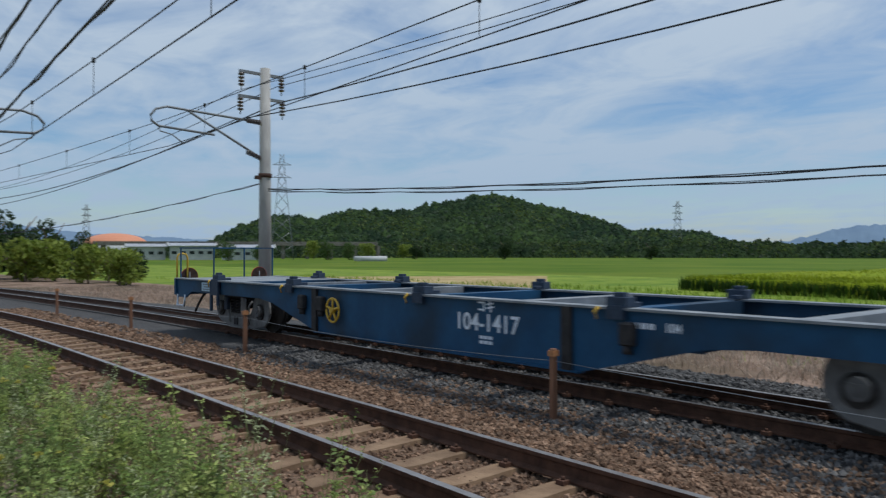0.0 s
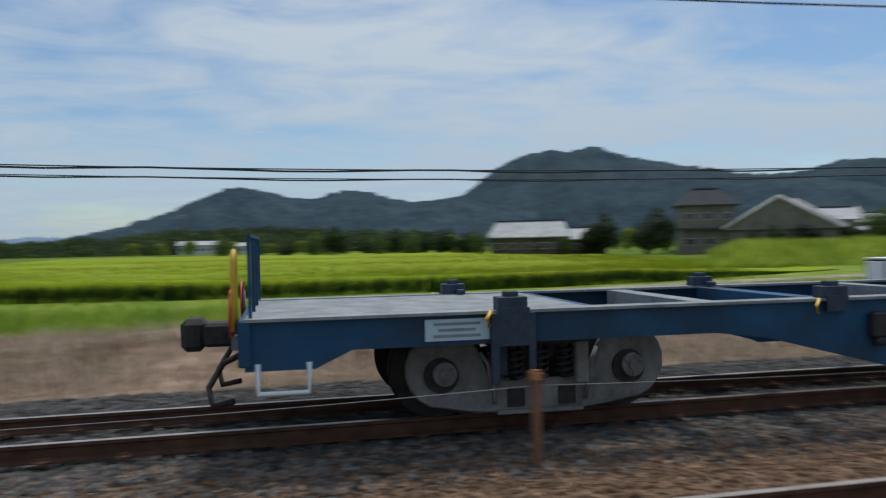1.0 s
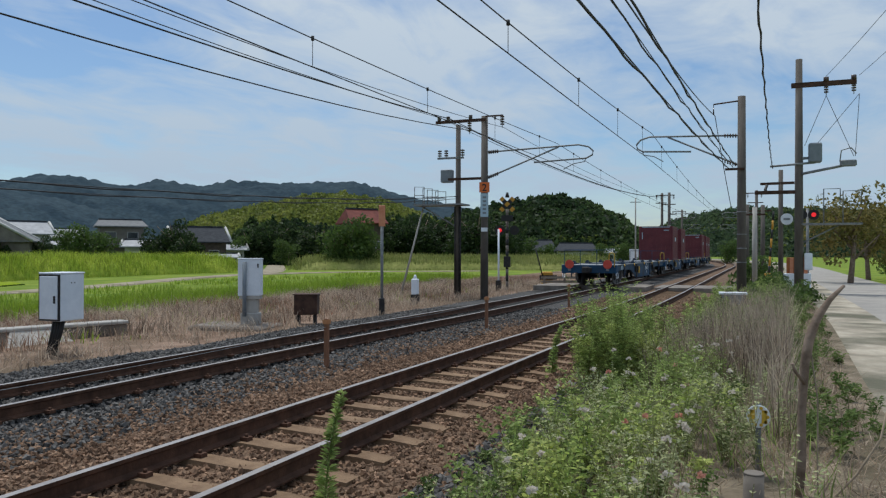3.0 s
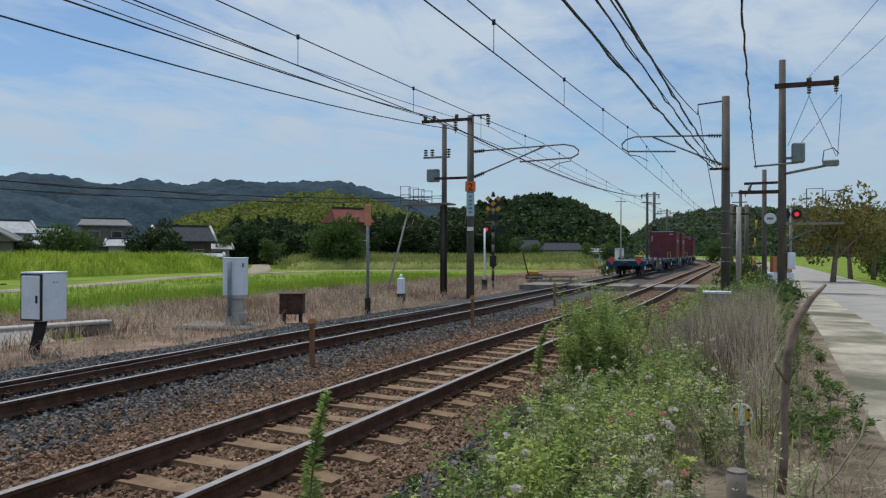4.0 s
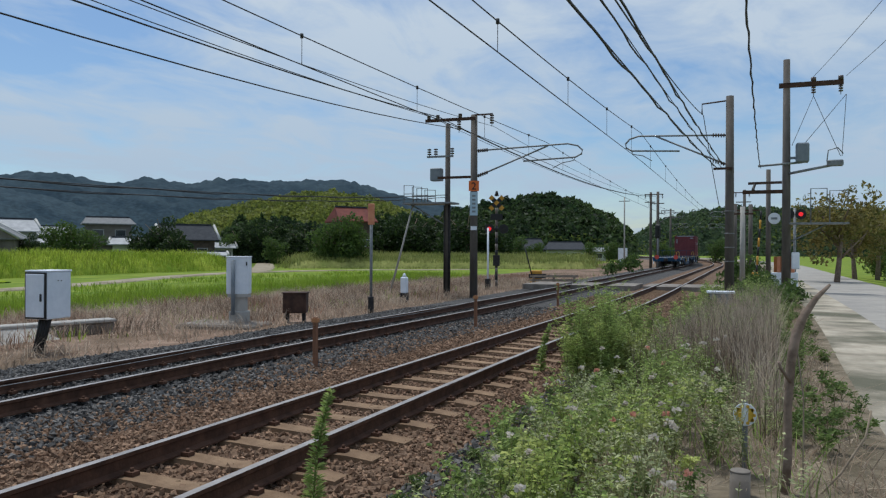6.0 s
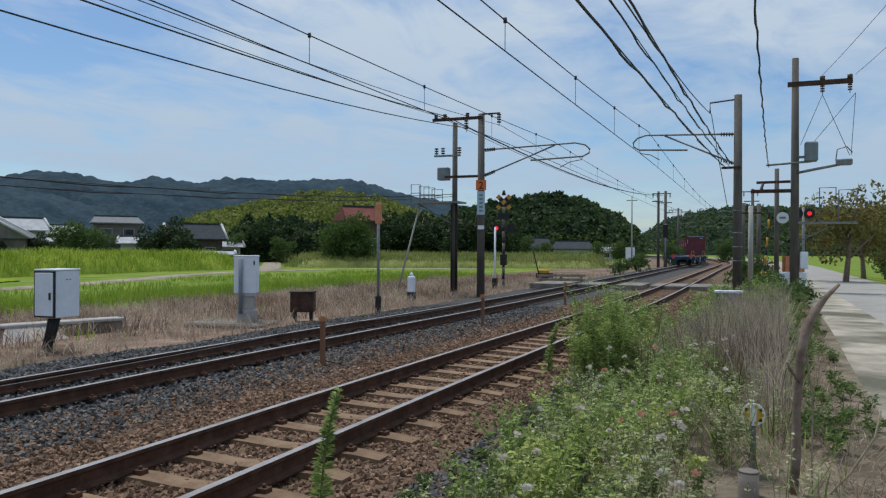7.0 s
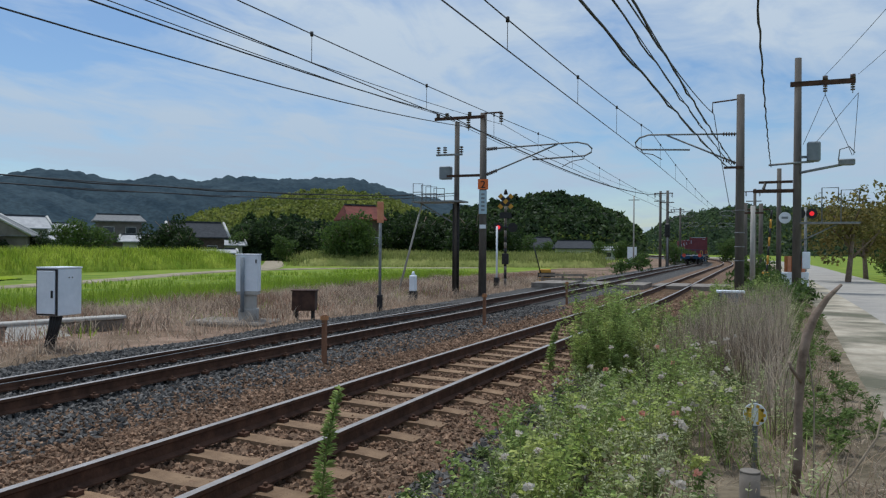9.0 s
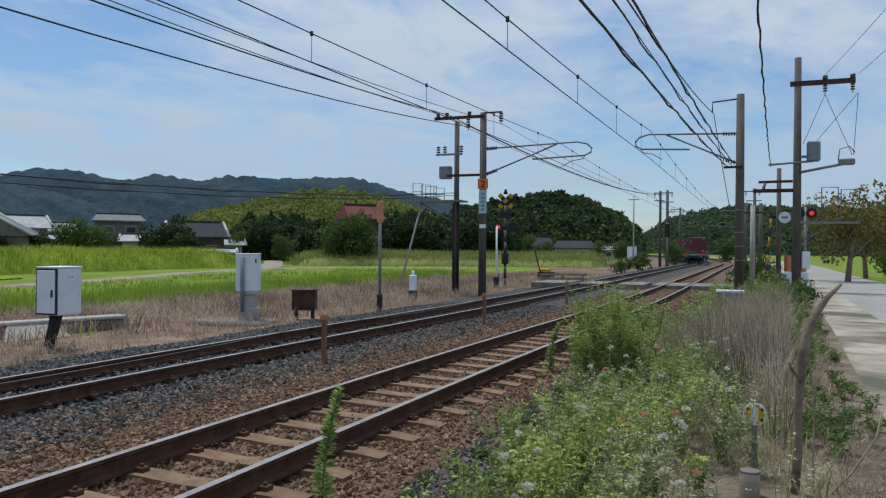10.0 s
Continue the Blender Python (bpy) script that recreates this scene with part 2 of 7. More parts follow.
def _spline(xs, ys):
    n = len(xs)
    d = [(ys[i + 1] - ys[i]) / (xs[i + 1] - xs[i]) for i in range(n - 1)]
    s = [d[0]] + [(d[i - 1] * (xs[i + 1] - xs[i]) + d[i] * (xs[i] - xs[i - 1])) / (xs[i + 1] - xs[i - 1]) for i in range(1, n - 1)] + [d[-1]]

    def f(x):
        if x <= xs[0]:
            return ys[0] + s[0] * (x - xs[0])
        if x >= xs[-1]:
            return ys[-1] + s[-1] * (x - xs[-1])
        i = max(j for j in range(n - 1) if xs[j] <= x)
        h = xs[i + 1] - xs[i]
        t = (x - xs[i]) / h
        return ((2 * t ** 3 - 3 * t ** 2 + 1) * ys[i] + (t ** 3 - 2 * t ** 2 + t) * h * s[i]
                + (-2 * t ** 3 + 3 * t ** 2) * ys[i + 1] + (t ** 3 - t ** 2) * h * s[i + 1])
    return f


course = _spline(KEY_Y, KEY_X)


def heading(y):
    return math.atan2(-(course(y + 0.5) - course(y - 0.5)), 1.0)   # left turn from +y


def on_line(y, lat=0.0, z=0.0):
    """The place beside the near track's centre at y, lat metres to its right."""
    a = heading(y)
    return Vector((course(y) + lat * math.cos(a), y + lat * math.sin(a), z))


def line_pose(y, lat=0.0, z=0.0, turn=0.0):
    p = on_line(y, lat, z)
    return pose(p.x, p.y, p.z, 0, 0, math.degrees(heading(y)) + turn)

# ---------------------------------------------------------------- ground, one sheet
LATS = [-3500, -1500, -700, -350, -180, -110, -75, -55, -42, -34, -28, -23, -19, -17.5, -16, -15, -14, -12.5, -11, -9.6, -8.4, -7.3, -6.4, -5.7, -5.1, -3.79, -2.6, -1.9, -1.3,
        0, 1.3, 1.9, 2.5, 3.2, 4.0, 4.7, 5.0, 5.4, 6.2, 8.5, 9.5, 12, 16, 24, 40, 80, 160, 400, 1200, 3500]
YS = [-3500, -1800, -900, -500, -350, -260, -200, -160, -130, -110, -95, -82, -70, -60, -52, -45] + [y * 2.0 for y in range(-20, 41)] \
    + [85, 90, 95, 100, 105, 110, 116, 123, 130, 140, 150, 165, 180, 200, 225, 260, 320, 400, 550, 900, 1800, 3500]


def ground_z(lat, y):
    prof = [(-3500, -0.6), (-34, -0.6), (-16, -0.55), (-12.5, -0.45), (-9.6, -0.42), (-8.4, -0.42), (-7.3, -0.38), (-6.4, -0.32), (-5.7, -0.22), (-5.1, -0.205),
            (-2.6, -0.205), (-1.9, -0.26), (-1.3, -0.205), (1.3, -0.205), (1.9, -0.25), (2.5, -0.30), (3.2, -0.22), (4.0, -0.12), (4.7, -0.08), (9.5, -0.1), (12, -0.4), (3500, -0.6)]
    z = float(np.interp(lat, [p[0] for p in prof], [p[1] for p in prof]))
    if lat < -6.4 or 2.2 < lat < 4.5:
        z += 0.07 * noise.noise(Vector((lat * 0.45, y * 0.35, 3.0)))
    return z


def build_ground():
    bm = B()
    idx = {"ballast_grey": 0, "ballast_brown": 1, "dry": 2, "verge": 3, "grass_ground": 4, "field": 5, "asphalt": 6, "sand": 7}
    grid = []
    for y in YS:
        row = []
        for lat in LATS:
            p = on_line(y, lat) if abs(lat) < 15 and abs(y) < 340 else Vector((course(max(-260, min(y, 140))) + lat, y, 0))
            p.z = ground_z(lat, y)
            row.append(bm.verts.new(p))
        grid.append(row)
    for i in range(len(YS) - 1):
        for j in range(len(LATS) - 1):
            f = bm.faces.new((grid[i][j], grid[i][j + 1], grid[i + 1][j + 1], grid[i + 1][j]))
            lat = (LATS[j] + LATS[j + 1]) / 2
            if lat < -60:
                k = "field"
            elif lat < -17.5:
                k = "grass_ground"
            elif lat < -7.2:
                k = "dry"
            elif lat < -2.2:
                k = "ballast_grey"
            elif lat < 2.2:
                k = "ballast_brown"
            elif lat < 5.0:
                k = "verge"
            elif lat < 6.2:
                k = "sand"
            elif lat < 9.5:
                k = "asphalt"
            else:
                k = "grass_ground"
            f.material_index = idx[k]
            f.smooth = True
    single("ground", bm, list(idx), "ballast, dry verge and green fields of a flat valley", "ground", kind="structure")


build_ground()


# ---------------------------------------------------------------- the tracks
RAIL_SEC = [(-0.0325, 0.0), (0.0325, 0.0), (0.0325, -0.03), (0.010, -0.045), (0.010, -0.12), (0.062, -0.14), (0.062, -0.153),
            (-0.062, -0.153), (-0.062, -0.14), (-0.010, -0.12), (-0.010, -0.045), (-0.0325, -0.03)]


def rail(lat, y0, y1, parent):
    bm = B()
    rings = []
    y = y0
    while y <= y1:
        m = line_pose(y, lat)
        rings.append([bm.verts.new(m @ Vector((u, 0, w))) for u, w in RAIL_SEC])
        y += 1.0 if abs(y) < 80 else 4.0
    n = len(RAIL_SEC)
    for a, b in zip(rings, rings[1:]):
        for j in range(n):
            f = bm.faces.new((a[j], b[j], b[(j + 1) % n], a[(j + 1) % n]))
            f.material_index = 1 if j == 0 else 0
    bm.faces.new(rings[0]); bm.faces.new(list(reversed(rings[-1])))
    bmesh.ops.recalc_face_normals(bm, faces=bm.faces)
    return part("rail", bm, ["rust", "railtop"], parent)


def build_track(centre, label):
    t = empty("railway_track", pose(0, 0, 0), label, "railway track", kind="structure")
    for s in (-1, 1):
        rail(centre + s * 0.566, -160, 240, t)
    return t


near_track = build_track(0.0, "rusty railway track on concrete sleepers in brown ballast")
far_track = build_track(-D12, "railway track in grey ballast carrying the freight train")

# ---------------------------------------------------------------- the freight train
LEN, BOG1, BOG2 = 18.2, 2.55, 15.3          # wagon body, bogie centres from its rear end
M["wheel_dark"] = mat("wheel_steel", (0.018, 0.016, 0.015), (0.045, 0.04, 0.036), 6, 0.75, spec=0.3)
LOCKS = (2.2, 5.3, 8.9, 12.2, 15.6)


def extrude_yz(bm, poly, x0, x1):
    a = [bm.verts.new((x0, y, z)) for y, z in poly]
    b = [bm.verts.new((x1, y, z)) for y, z in poly]
    n = len(poly)
    bm.faces.new(a); bm.faces.new(list(reversed(b)))
    for i in range(n):
        bm.faces.new((a[i], b[i], b[(i + 1) % n], a[(i + 1) % n]))
    bmesh.ops.recalc_face_normals(bm, faces=bm.faces)
    return bm


def letters(text, size, m, parent, material="white", name="lettering"):
    cu = bpy.data.curves.new(name, "FONT")
    cu.body, cu.size, cu.align_x, cu.extrude, cu.offset = text, size, "CENTER", 0.002, 0.004
    tmp = bpy.data.objects.new(name, cu)
    scene.collection.objects.link(tmp)
    me = bpy.data.meshes.new_from_object(tmp.evaluated_get(bpy.context.evaluated_depsgraph_get()))
    bpy.data.objects.remove(tmp)
    me.materials.clear(); me.materials.append(M[material])
    ob = new(name, me)
    ob.parent = parent
    ob.matrix_local = m
    return ob


def build_wheelset(parent, y):
    ws = new("wheelset")
    ws.parent = parent
    ws.matrix_local = pose(0, y, 0.43)
    for s in (-1, 1):
        bm = B()
        disc(bm, (s * 0.575, 0, 0), (1, 0, 0), 0.43, 0.07, 32)
        disc(bm, (s * 0.525, 0, 0), (1, 0, 0), 0.455, 0.03, 32)
        disc(bm, (s * 0.62, 0, 0), (1, 0, 0), 0.12, 0.06, 16)
        part("wheel", bm, "wheel_dark", ws)
    bm = B()
    rod(bm, (-0.8, 0, 0), (0.8, 0, 0), 0.075, n=12)
    part("axle", bm, "dark", ws)
    return ws


def frame_outline():
    """Side frame in the y-z plane: two round ends over the axles joined by a low hanging belt."""
    right = [(0.87 + 0.35 * math.cos(radians(a)), 0.46 + 0.35 * math.sin(radians(a))) for a in range(-70, 151, 20)]
    half = [(0.40, 0.05), (0.62, 0.07)] + right + [(0.48, 0.44), (0.40, 0.34)]
    return half + [(-y, z) for y, z in reversed(half)]


def build_bogie(parent, yc):
    bg = new("bogie")
    bg.parent = parent
    bg.matrix_local = pose(0, yc, 0)
    for s in (-1, 1):
        bm = B()
        extrude_yz(bm, frame_outline(), s * 0.79, s * 0.84)
        bmesh.ops.bevel(bm, geom=list(bm.edges), offset=0.012, segments=1, affect="EDGES")
        box(bm, min(s * 0.84, s * 0.90), max(s * 0.84, s * 0.90), -0.40, 0.40, 0.045, 0.08)
        part("side_frame", bm, "bogie", bg, "dusty grey cast-steel side frame")
        for sy in (-0.88, 0.88):
            bm = B()
            disc(bm, (s * 0.855, sy - 0.02, 0.41), (1, 0, 0), 0.155, 0.04, 24)
            part("axle_box", bm, "wheel_dark", bg)
            bm = B()
            disc(bm, (s * 0.90, sy, 0.43), (1, 0, 0), 0.105, 0.07, 18)
            disc(bm, (s * 0.94, sy, 0.43), (1, 0, 0), 0.05, 0.04, 10)
            for k in range(3):
                a = 2.1 * k + 0.5
                disc(bm, (s * 0.94, sy + 0.08 * math.cos(a), 0.43 + 0.08 * math.sin(a)), (1, 0, 0), 0.016, 0.02, 6)
            part("axle_cap", bm, "bogie", bg)
            bm = B()
            tube(bm, [(s * 0.86, sy * 0.62, 0.60), (s * 0.90, sy * 0.55, 0.50), (s * 0.90, sy * 0.50, 0.30), (s * 0.88, sy * 0.48, 0.14)], 0.022)
            part("brake_hanger", bm, "bogie", bg)
        for sy in (-0.24, 0.0, 0.24):
            bm = B()
            turns = [(s * 0.86 + 0.075 * math.cos(a * 0.7), sy + 0.075 * math.sin(a * 0.7), 0.36 + 0.0065 * a) for a in range(46)]
            tube(bm, turns, 0.017, 5)
            rod(bm, (s * 0.86, sy, 0.34), (s * 0.86, sy, 0.66), 0.035)
            part("spring", bm, "dark", bg)
        bm = B(); box(bm, s * 0.88 - 0.11, s * 0.88 + 0.11, -0.44, 0.44, 0.66, 0.72, bevel=0.012)
        part("spring_plank", bm, "dark", bg)
        for y0, y1, z0 in ((-0.47, -0.33, 0.40), (0.30, 0.42, 0.30)):
            bm = B(); box(bm, min(s * 0.92, s * 1.0), max(s * 0.92, s * 1.0), y0, y1, z0, 0.68, bevel=0.015)
            part("guide_bracket", bm, "dark_blue" if y0 < 0 else "bogie", bg)
        for y in (-0.22, 0.26):
            bm = B(); box(bm, min(s * 0.845, s * 0.86), max(s * 0.845, s * 0.86), y - 0.08, y + 0.08, 0.10, 0.26)
            part("belt_plate", bm, "dark", bg)
        for sy in (-0.45, 0.45):
            bm = B(); box(bm, s * 0.55 - 0.05, s * 0.55 + 0.05, sy - 0.04, sy + 0.04, 0.25, 0.6)
            part("brake_block", bm, "dark", bg)
    bm = B(); box(bm, -0.8, 0.8, -0.2, 0.2, 0.5, 0.72, bevel=0.02)
    part("bolster", bm, "dark", bg)
    return [build_wheelset(parent, yc + d) for d in (-0.88, 0.88)]


def build_wagon(label):
    w = empty("flat_wagon", pose(0, 0, 0), label, "freight wagon", "wagons of the train")
    web = [(0.0, 0.98), (0.0, 0.58), (0.55, 0.58), (0.85, 0.72), (4.1, 0.72), (4.6, 0.66), (6.1, 0.28), (11.7, 0.28), (13.2, 0.66), (13.7, 0.70), (LEN, 0.70), (LEN, 0.98)]
    for s in (-1, 1):
        bm = B()
        extrude_yz(bm, web, s * 1.17, s * 1.20)
        part("side_sill", bm, "blue", w, "blue fish-bellied side girder, weathered")
        bm = B()
        box(bm, s * 1.25 if s < 0 else 1.05, -1.05 if s < 0 else 1.25, 0.0, LEN, 0.975, 1.0)
        part("top_flange", bm, "deck", w)
        bm = B()
        box(bm, s * 1.245 if s < 0 else 1.16, -1.16 if s < 0 else 1.245, 6.1, 11.7, 0.265, 0.285)
        part("bottom_flange", bm, "blue", w)
        for y in (6.1, 11.5):
            bm = B(); box(bm, min(s * 1.2, s * 1.245), max(s * 1.2, s * 1.245), y - 0.05, y + 0.09, 0.285, 0.975)
            part("stiffener", bm, "dark", w)
        for y in LOCKS:
            for dy in ((-0.0,) if y in (LOCKS[0], LOCKS[-1]) else (-0.0,)):
                lk = new("container_lock"); lk.parent = w; lk.matrix_local = pose(s * 1.16, y + dy, 1.0)
                bm = B()
                box(bm, -0.08, 0.08, -0.13, 0.13, 0.0, 0.11, bevel=0.006)
                box(bm, -0.05, 0.05, -0.06, 0.06, 0.11, 0.155, bevel=0.006)
                box(bm, -s * 0.08 - 0.14, -s * 0.08 + 0.14, 0.02, 0.10, 0.0, 0.05, bevel=0.006)
                part("lock_body", bm, "dark_blue", lk)
                bm = B()
                if y in (LOCKS[0], LOCKS[-1]):
                    box(bm, s * 0.09 - 0.02, s * 0.09 + 0.02, -0.14, 0.14, -0.30, 0.02)
                    box(bm, s * 0.09 - 0.025, s * 0.09 + 0.025, -0.20, -0.13, -0.62, -0.02, bevel=0.006)
                    box(bm, s * 0.09 - 0.025, s * 0.09 + 0.025, 0.13, 0.19, -0.50, -0.02, bevel=0.006)
                else:
                    box(bm, s * 0.09 - 0.02, s * 0.09 + 0.02, -0.11, 0.11, -0.12, 0.02)
                part("lock_guide", bm, "dark_blue", lk)
                bm = B(); tube(bm, [(s * 0.11, -0.2, 0.0), (s * 0.13, -0.24, -0.06), (s * 0.12, -0.22, -0.13)], 0.018)
                part("lever", bm, "yellow", lk, "yellow release lever")
        for y in (5.75, 6.35, 12.35):
            bm = B()
            box(bm, min(s * 1.2, s * 1.3), max(s * 1.2, s * 1.3), y - 0.09, y + 0.09, 0.62, 0.86, bevel=0.02)
            rod(bm, (s * 1.25, y, 0.62), (s * 1.25, y, 0.54), 0.05)
            part("valve_box", bm, "dark", w)
    # handbrake wheel on both sides
    for s in (-1, 1):
        hw = new("brake_wheel"); hw.parent = w; hw.matrix_local = pose(s * 1.27, 6.75, 0.66)
        bm = B()
        pts = [(0, 0.185 * math.cos(a * math.pi / 12), 0.185 * math.sin(a * math.pi / 12)) for a in range(25)]
        tube(bm, pts, 0.017, 8)
        part("rim", bm, "yellow", hw, "yellow handbrake wheel rim")
        for k in range(5):
            a = 2 * math.pi * k / 5 + 0.3
            bm = B(); rod(bm, (0, 0, 0), (0, 0.175 * math.cos(a), 0.175 * math.sin(a)), 0.02, n=6)
            part("spoke", bm, "yellow", hw)
        bm = B(); disc(bm, (0, 0, 0), (1, 0, 0), 0.045, 0.08, 12)
        part("hub", bm, "yellow", hw)
    # deck plates at the ends, cross beams between
    for y0, y1 in ((0.0, 2.95), (15.25, LEN)):
        bm = B(); box(bm, -1.05, 1.05, y0, y1, 0.965, 0.99)
        part("end_deck", bm, "deck", w, "worn pale grey steel end deck")
    for y in (2.95, 4.15, 5.3, 7.1, 8.9, 10.6, 12.2, 14.05, 15.25):
        bm = B(); box(bm, -1.05, 1.05, y - 0.11, y + 0.11, 0.80, 0.985)
        part("cross_beam", bm, "deck" if y in (4.15, 7.1, 10.6, 14.05) else "blue", w)
    bm = B(); box(bm, -0.28, 0.28, 0.0, LEN, 0.62, 0.80)
    part("centre_sill", bm, "blue", w)
    for y in (0.0, LEN):
        d = -1 if y == 0 else 1
        bm = B(); box(bm, -1.24, 1.24, y - 0.05, y + 0.05, 0.62, 0.985, bevel=0.01)
        part("headstock", bm, "blue", w)
        bm = B()
        box(bm, -0.15, 0.15, min(y, y + d * 0.42), max(y, y + d * 0.42), 0.66, 0.88, bevel=0.03)
        box(bm, -0.2, 0.14, min(y + d * 0.4, y + d * 0.62), max(y + d * 0.4, y + d * 0.62), 0.62, 0.92, bevel=0.05)
        part("coupler", bm, "dark", w)
        for s in (-0.55, 0.5):
            bm = B()
            tube(bm, [(s, y, 0.66), (s, y + d * 0.22, 0.56), (s + 0.06, y + d * 0.34, 0.36), (s + 0.14, y + d * 0.30, 0.22), (s + 0.2, y + d * 0.12, 0.26)], 0.03)
            part("brake_hose", bm, "dark", w)
    # end handrail, yellow loop, steps at the rear
    bm = B(); box(bm, -1.15, 1.15, 0.03, 0.06, 1.65, 1.68)
    part("handrail", bm, "blue", w)
    for x in (-1.13, -0.4, 0.35, 1.12):
        bm = B(); box(bm, x - 0.014, x + 0.014, 0.03, 0.06, 0.985, 1.66)
        part("rail_post", bm, "blue", w)
    for s in (-1, 1):
        bm = B()
        if s > 0:
            tube(bm, [(1.16, -0.08, 0.9), (1.16, -0.08, 1.44), (1.13, -0.08, 1.52), (1.03, -0.08, 1.54), (0.95, -0.08, 1.52), (0.92, -0.08, 1.44), (0.92, -0.08, 0.9)], 0.022)
            part("grab_loop", bm, "yellow", w, "yellow steel grab loop")
        bm = B()
        tube(bm, [(s * 1.2, 0.10, 0.64), (s * 1.22, 0.10, 0.40), (s * 1.22, 0.50, 0.40), (s * 1.2, 0.50, 0.64)], 0.026)
        part("step", bm, "white", w, "white-painted step stirrup")
        bm = B()
        box(bm, min(s * 1.2, s * 1.215), max(s * 1.2, s * 1.215), 1.45, 2.0, 0.76, 0.94)
        part("data_panel", bm, "ltblue", w)
        for k, (ww, zz) in enumerate(((0.4, 0.90), (0.32, 0.85), (0.4, 0.80))):
            bm = B(); box(bm, min(s * 1.215, s * 1.219), max(s * 1.215, s * 1.219), 1.72 - ww / 2, 1.72 + ww / 2, zz - 0.012, zz + 0.012)
            part("panel_line", bm, "tank", w)
    # lettering, side facing the near track and the other
    for s in (1, -1):
        letters("104-1417", 0.30, pose(s * 1.203, 10.2, 0.60, 90, 0, 90 if s > 0 else -90), w)
        letters("\u30b3\u30ad", 0.16, pose(s * 1.203, 10.2, 0.845, 90, 0, 90 if s > 0 else -90), w)
        for yy, zz, hw_ in ((10.2, 0.52, 0.13), (10.2, 0.46, 0.13)):
            for q in (-0.08, 0.0, 0.08):
                bm = B(); box(bm, min(s * 1.2, s * 1.204), max(s * 1.2, s * 1.204), yy + q - 0.03, yy + q + 0.03, zz - 0.02, zz + 0.02)
                part("marking", bm, "white", w)
        for q in range(4):
            bm = B(); box(bm, min(s * 1.2, s * 1.204), max(s * 1.2, s * 1.204), 12.3 + 0.09 * q, 12.36 + 0.09 * q, 0.80, 0.86)
            part("marking", bm, "white", w)
        letters("104", 0.12, pose(s * 1.203, 12.85, 0.79, 90, 0, 90 if s > 0 else -90), w)
    wheels = build_bogie(w, BOG1) + build_bogie(w, BOG2)
    return w, wheels


def build_container():
    c = empty("freight_container", pose(0, 0, 0), "dark red corrugated freight container on a flat wagon", "container", "containers on the train")
    L0, W, H = 3.6, 1.22, 2.5
    for s in (-1, 1):
        bm = B()
        n = 48
        prof = [(0.12 + (L0 - 0.24) * i / n, s * (W - 0.012 - (0.025 if (i // 2) % 2 else 0.0))) for i in range(n + 1)]
        lo_ = [bm.verts.new((x, y, 0.14)) for y, x in prof]
        hi_ = [bm.verts.new((x, y, H - 0.1)) for y, x in prof]
        li_ = [bm.verts.new((s * (W - 0.08), y, 0.14)) for y, x in prof]
        ti_ = [bm.verts.new((s * (W - 0.08), y, H - 0.1)) for y, x in prof]
        for i in range(n):
            bm.faces.new((lo_[i], lo_[i + 1], hi_[i + 1], hi_[i])); bm.faces.new((li_[i], ti_[i], ti_[i + 1], li_[i + 1]))
        part("side_wall", bm, "red", c)
        for y in (0.0, L0):
            bm = B(); box(bm, min(s * W, s * (W - 0.1)), max(s * W, s * (W - 0.1)), min(y, y + (0.12 if y == 0 else -0.12)), max(y, y + (0.12 if y == 0 else -0.12)), 0.0, H, bevel=0.01)
            part("corner_post", bm, "red", c)
    for z0, z1 in ((0.0, 0.14), (H - 0.1, H)):
        bm = B(); box(bm, -W + 0.01, W - 0.01, 0.01, L0 - 0.01, z0, z1)
        part("frame_band" if z0 == 0 else "roof", bm, "red", c)
    for y, d in ((0.06, -1), (L0 - 0.06, 1)):
        bm = B(); box(bm, -W + 0.1, W - 0.1, y - 0.03, y + 0.03, 0.14, H - 0.1)
        part("end_wall", bm, "red", c)
    for k in range(7):
        x = -1.0 + 2.0 * k / 6
        bm = B(); box(bm, x - 0.05, x + 0.05, 0.0, 0.03, 0.2, H - 0.16)
        part("end_rib", bm, "red", c)
    for x, z, a, b in ((0.75, 2.2, 0.18, 0.03), (0.0, 2.44, 1.0, 0.025), (-0.98, 1.8, 0.03, 0.25)):
        bm = B(); box(bm, x - a, x + a, -0.006, 0.0, z - b, z + b)
        part("marking", bm, "ltblue", c, "pale marking on the end wall")
    for s in (-1, 1):
        bm = B(); box(bm, min(s * W, s * (W + 0.004)), max(s * W, s * (W + 0.004)), 1.5, 2.2, 1.4, 1.7)
        part("marking", bm, "ltblue", c)
    return c


M["tank"] = mat("transformer_grey", (0.16, 0.19, 0.22), (0.22, 0.25, 0.28), 4, 0.6)
M["dark_blue"] = mat("dark_blue_iron", (0.012, 0.025, 0.05), (0.03, 0.05, 0.085), 8, 0.7, fine=0.2)
M["tail_red"] = mat("tail_disc_red", (0.55, 0.05, 0.03), (0.62, 0.08, 0.05), 6, 0.45)
wagon, wheelsets = build_wagon("empty blue container flat wagon with rusty running gear")
wagon_ahead = [copy_thing(wagon, pose(0, 0, 0)) for _ in range(3)]
for w_ in wagon_ahead:
    tagged(w_, "blue container flat wagon further up the train")
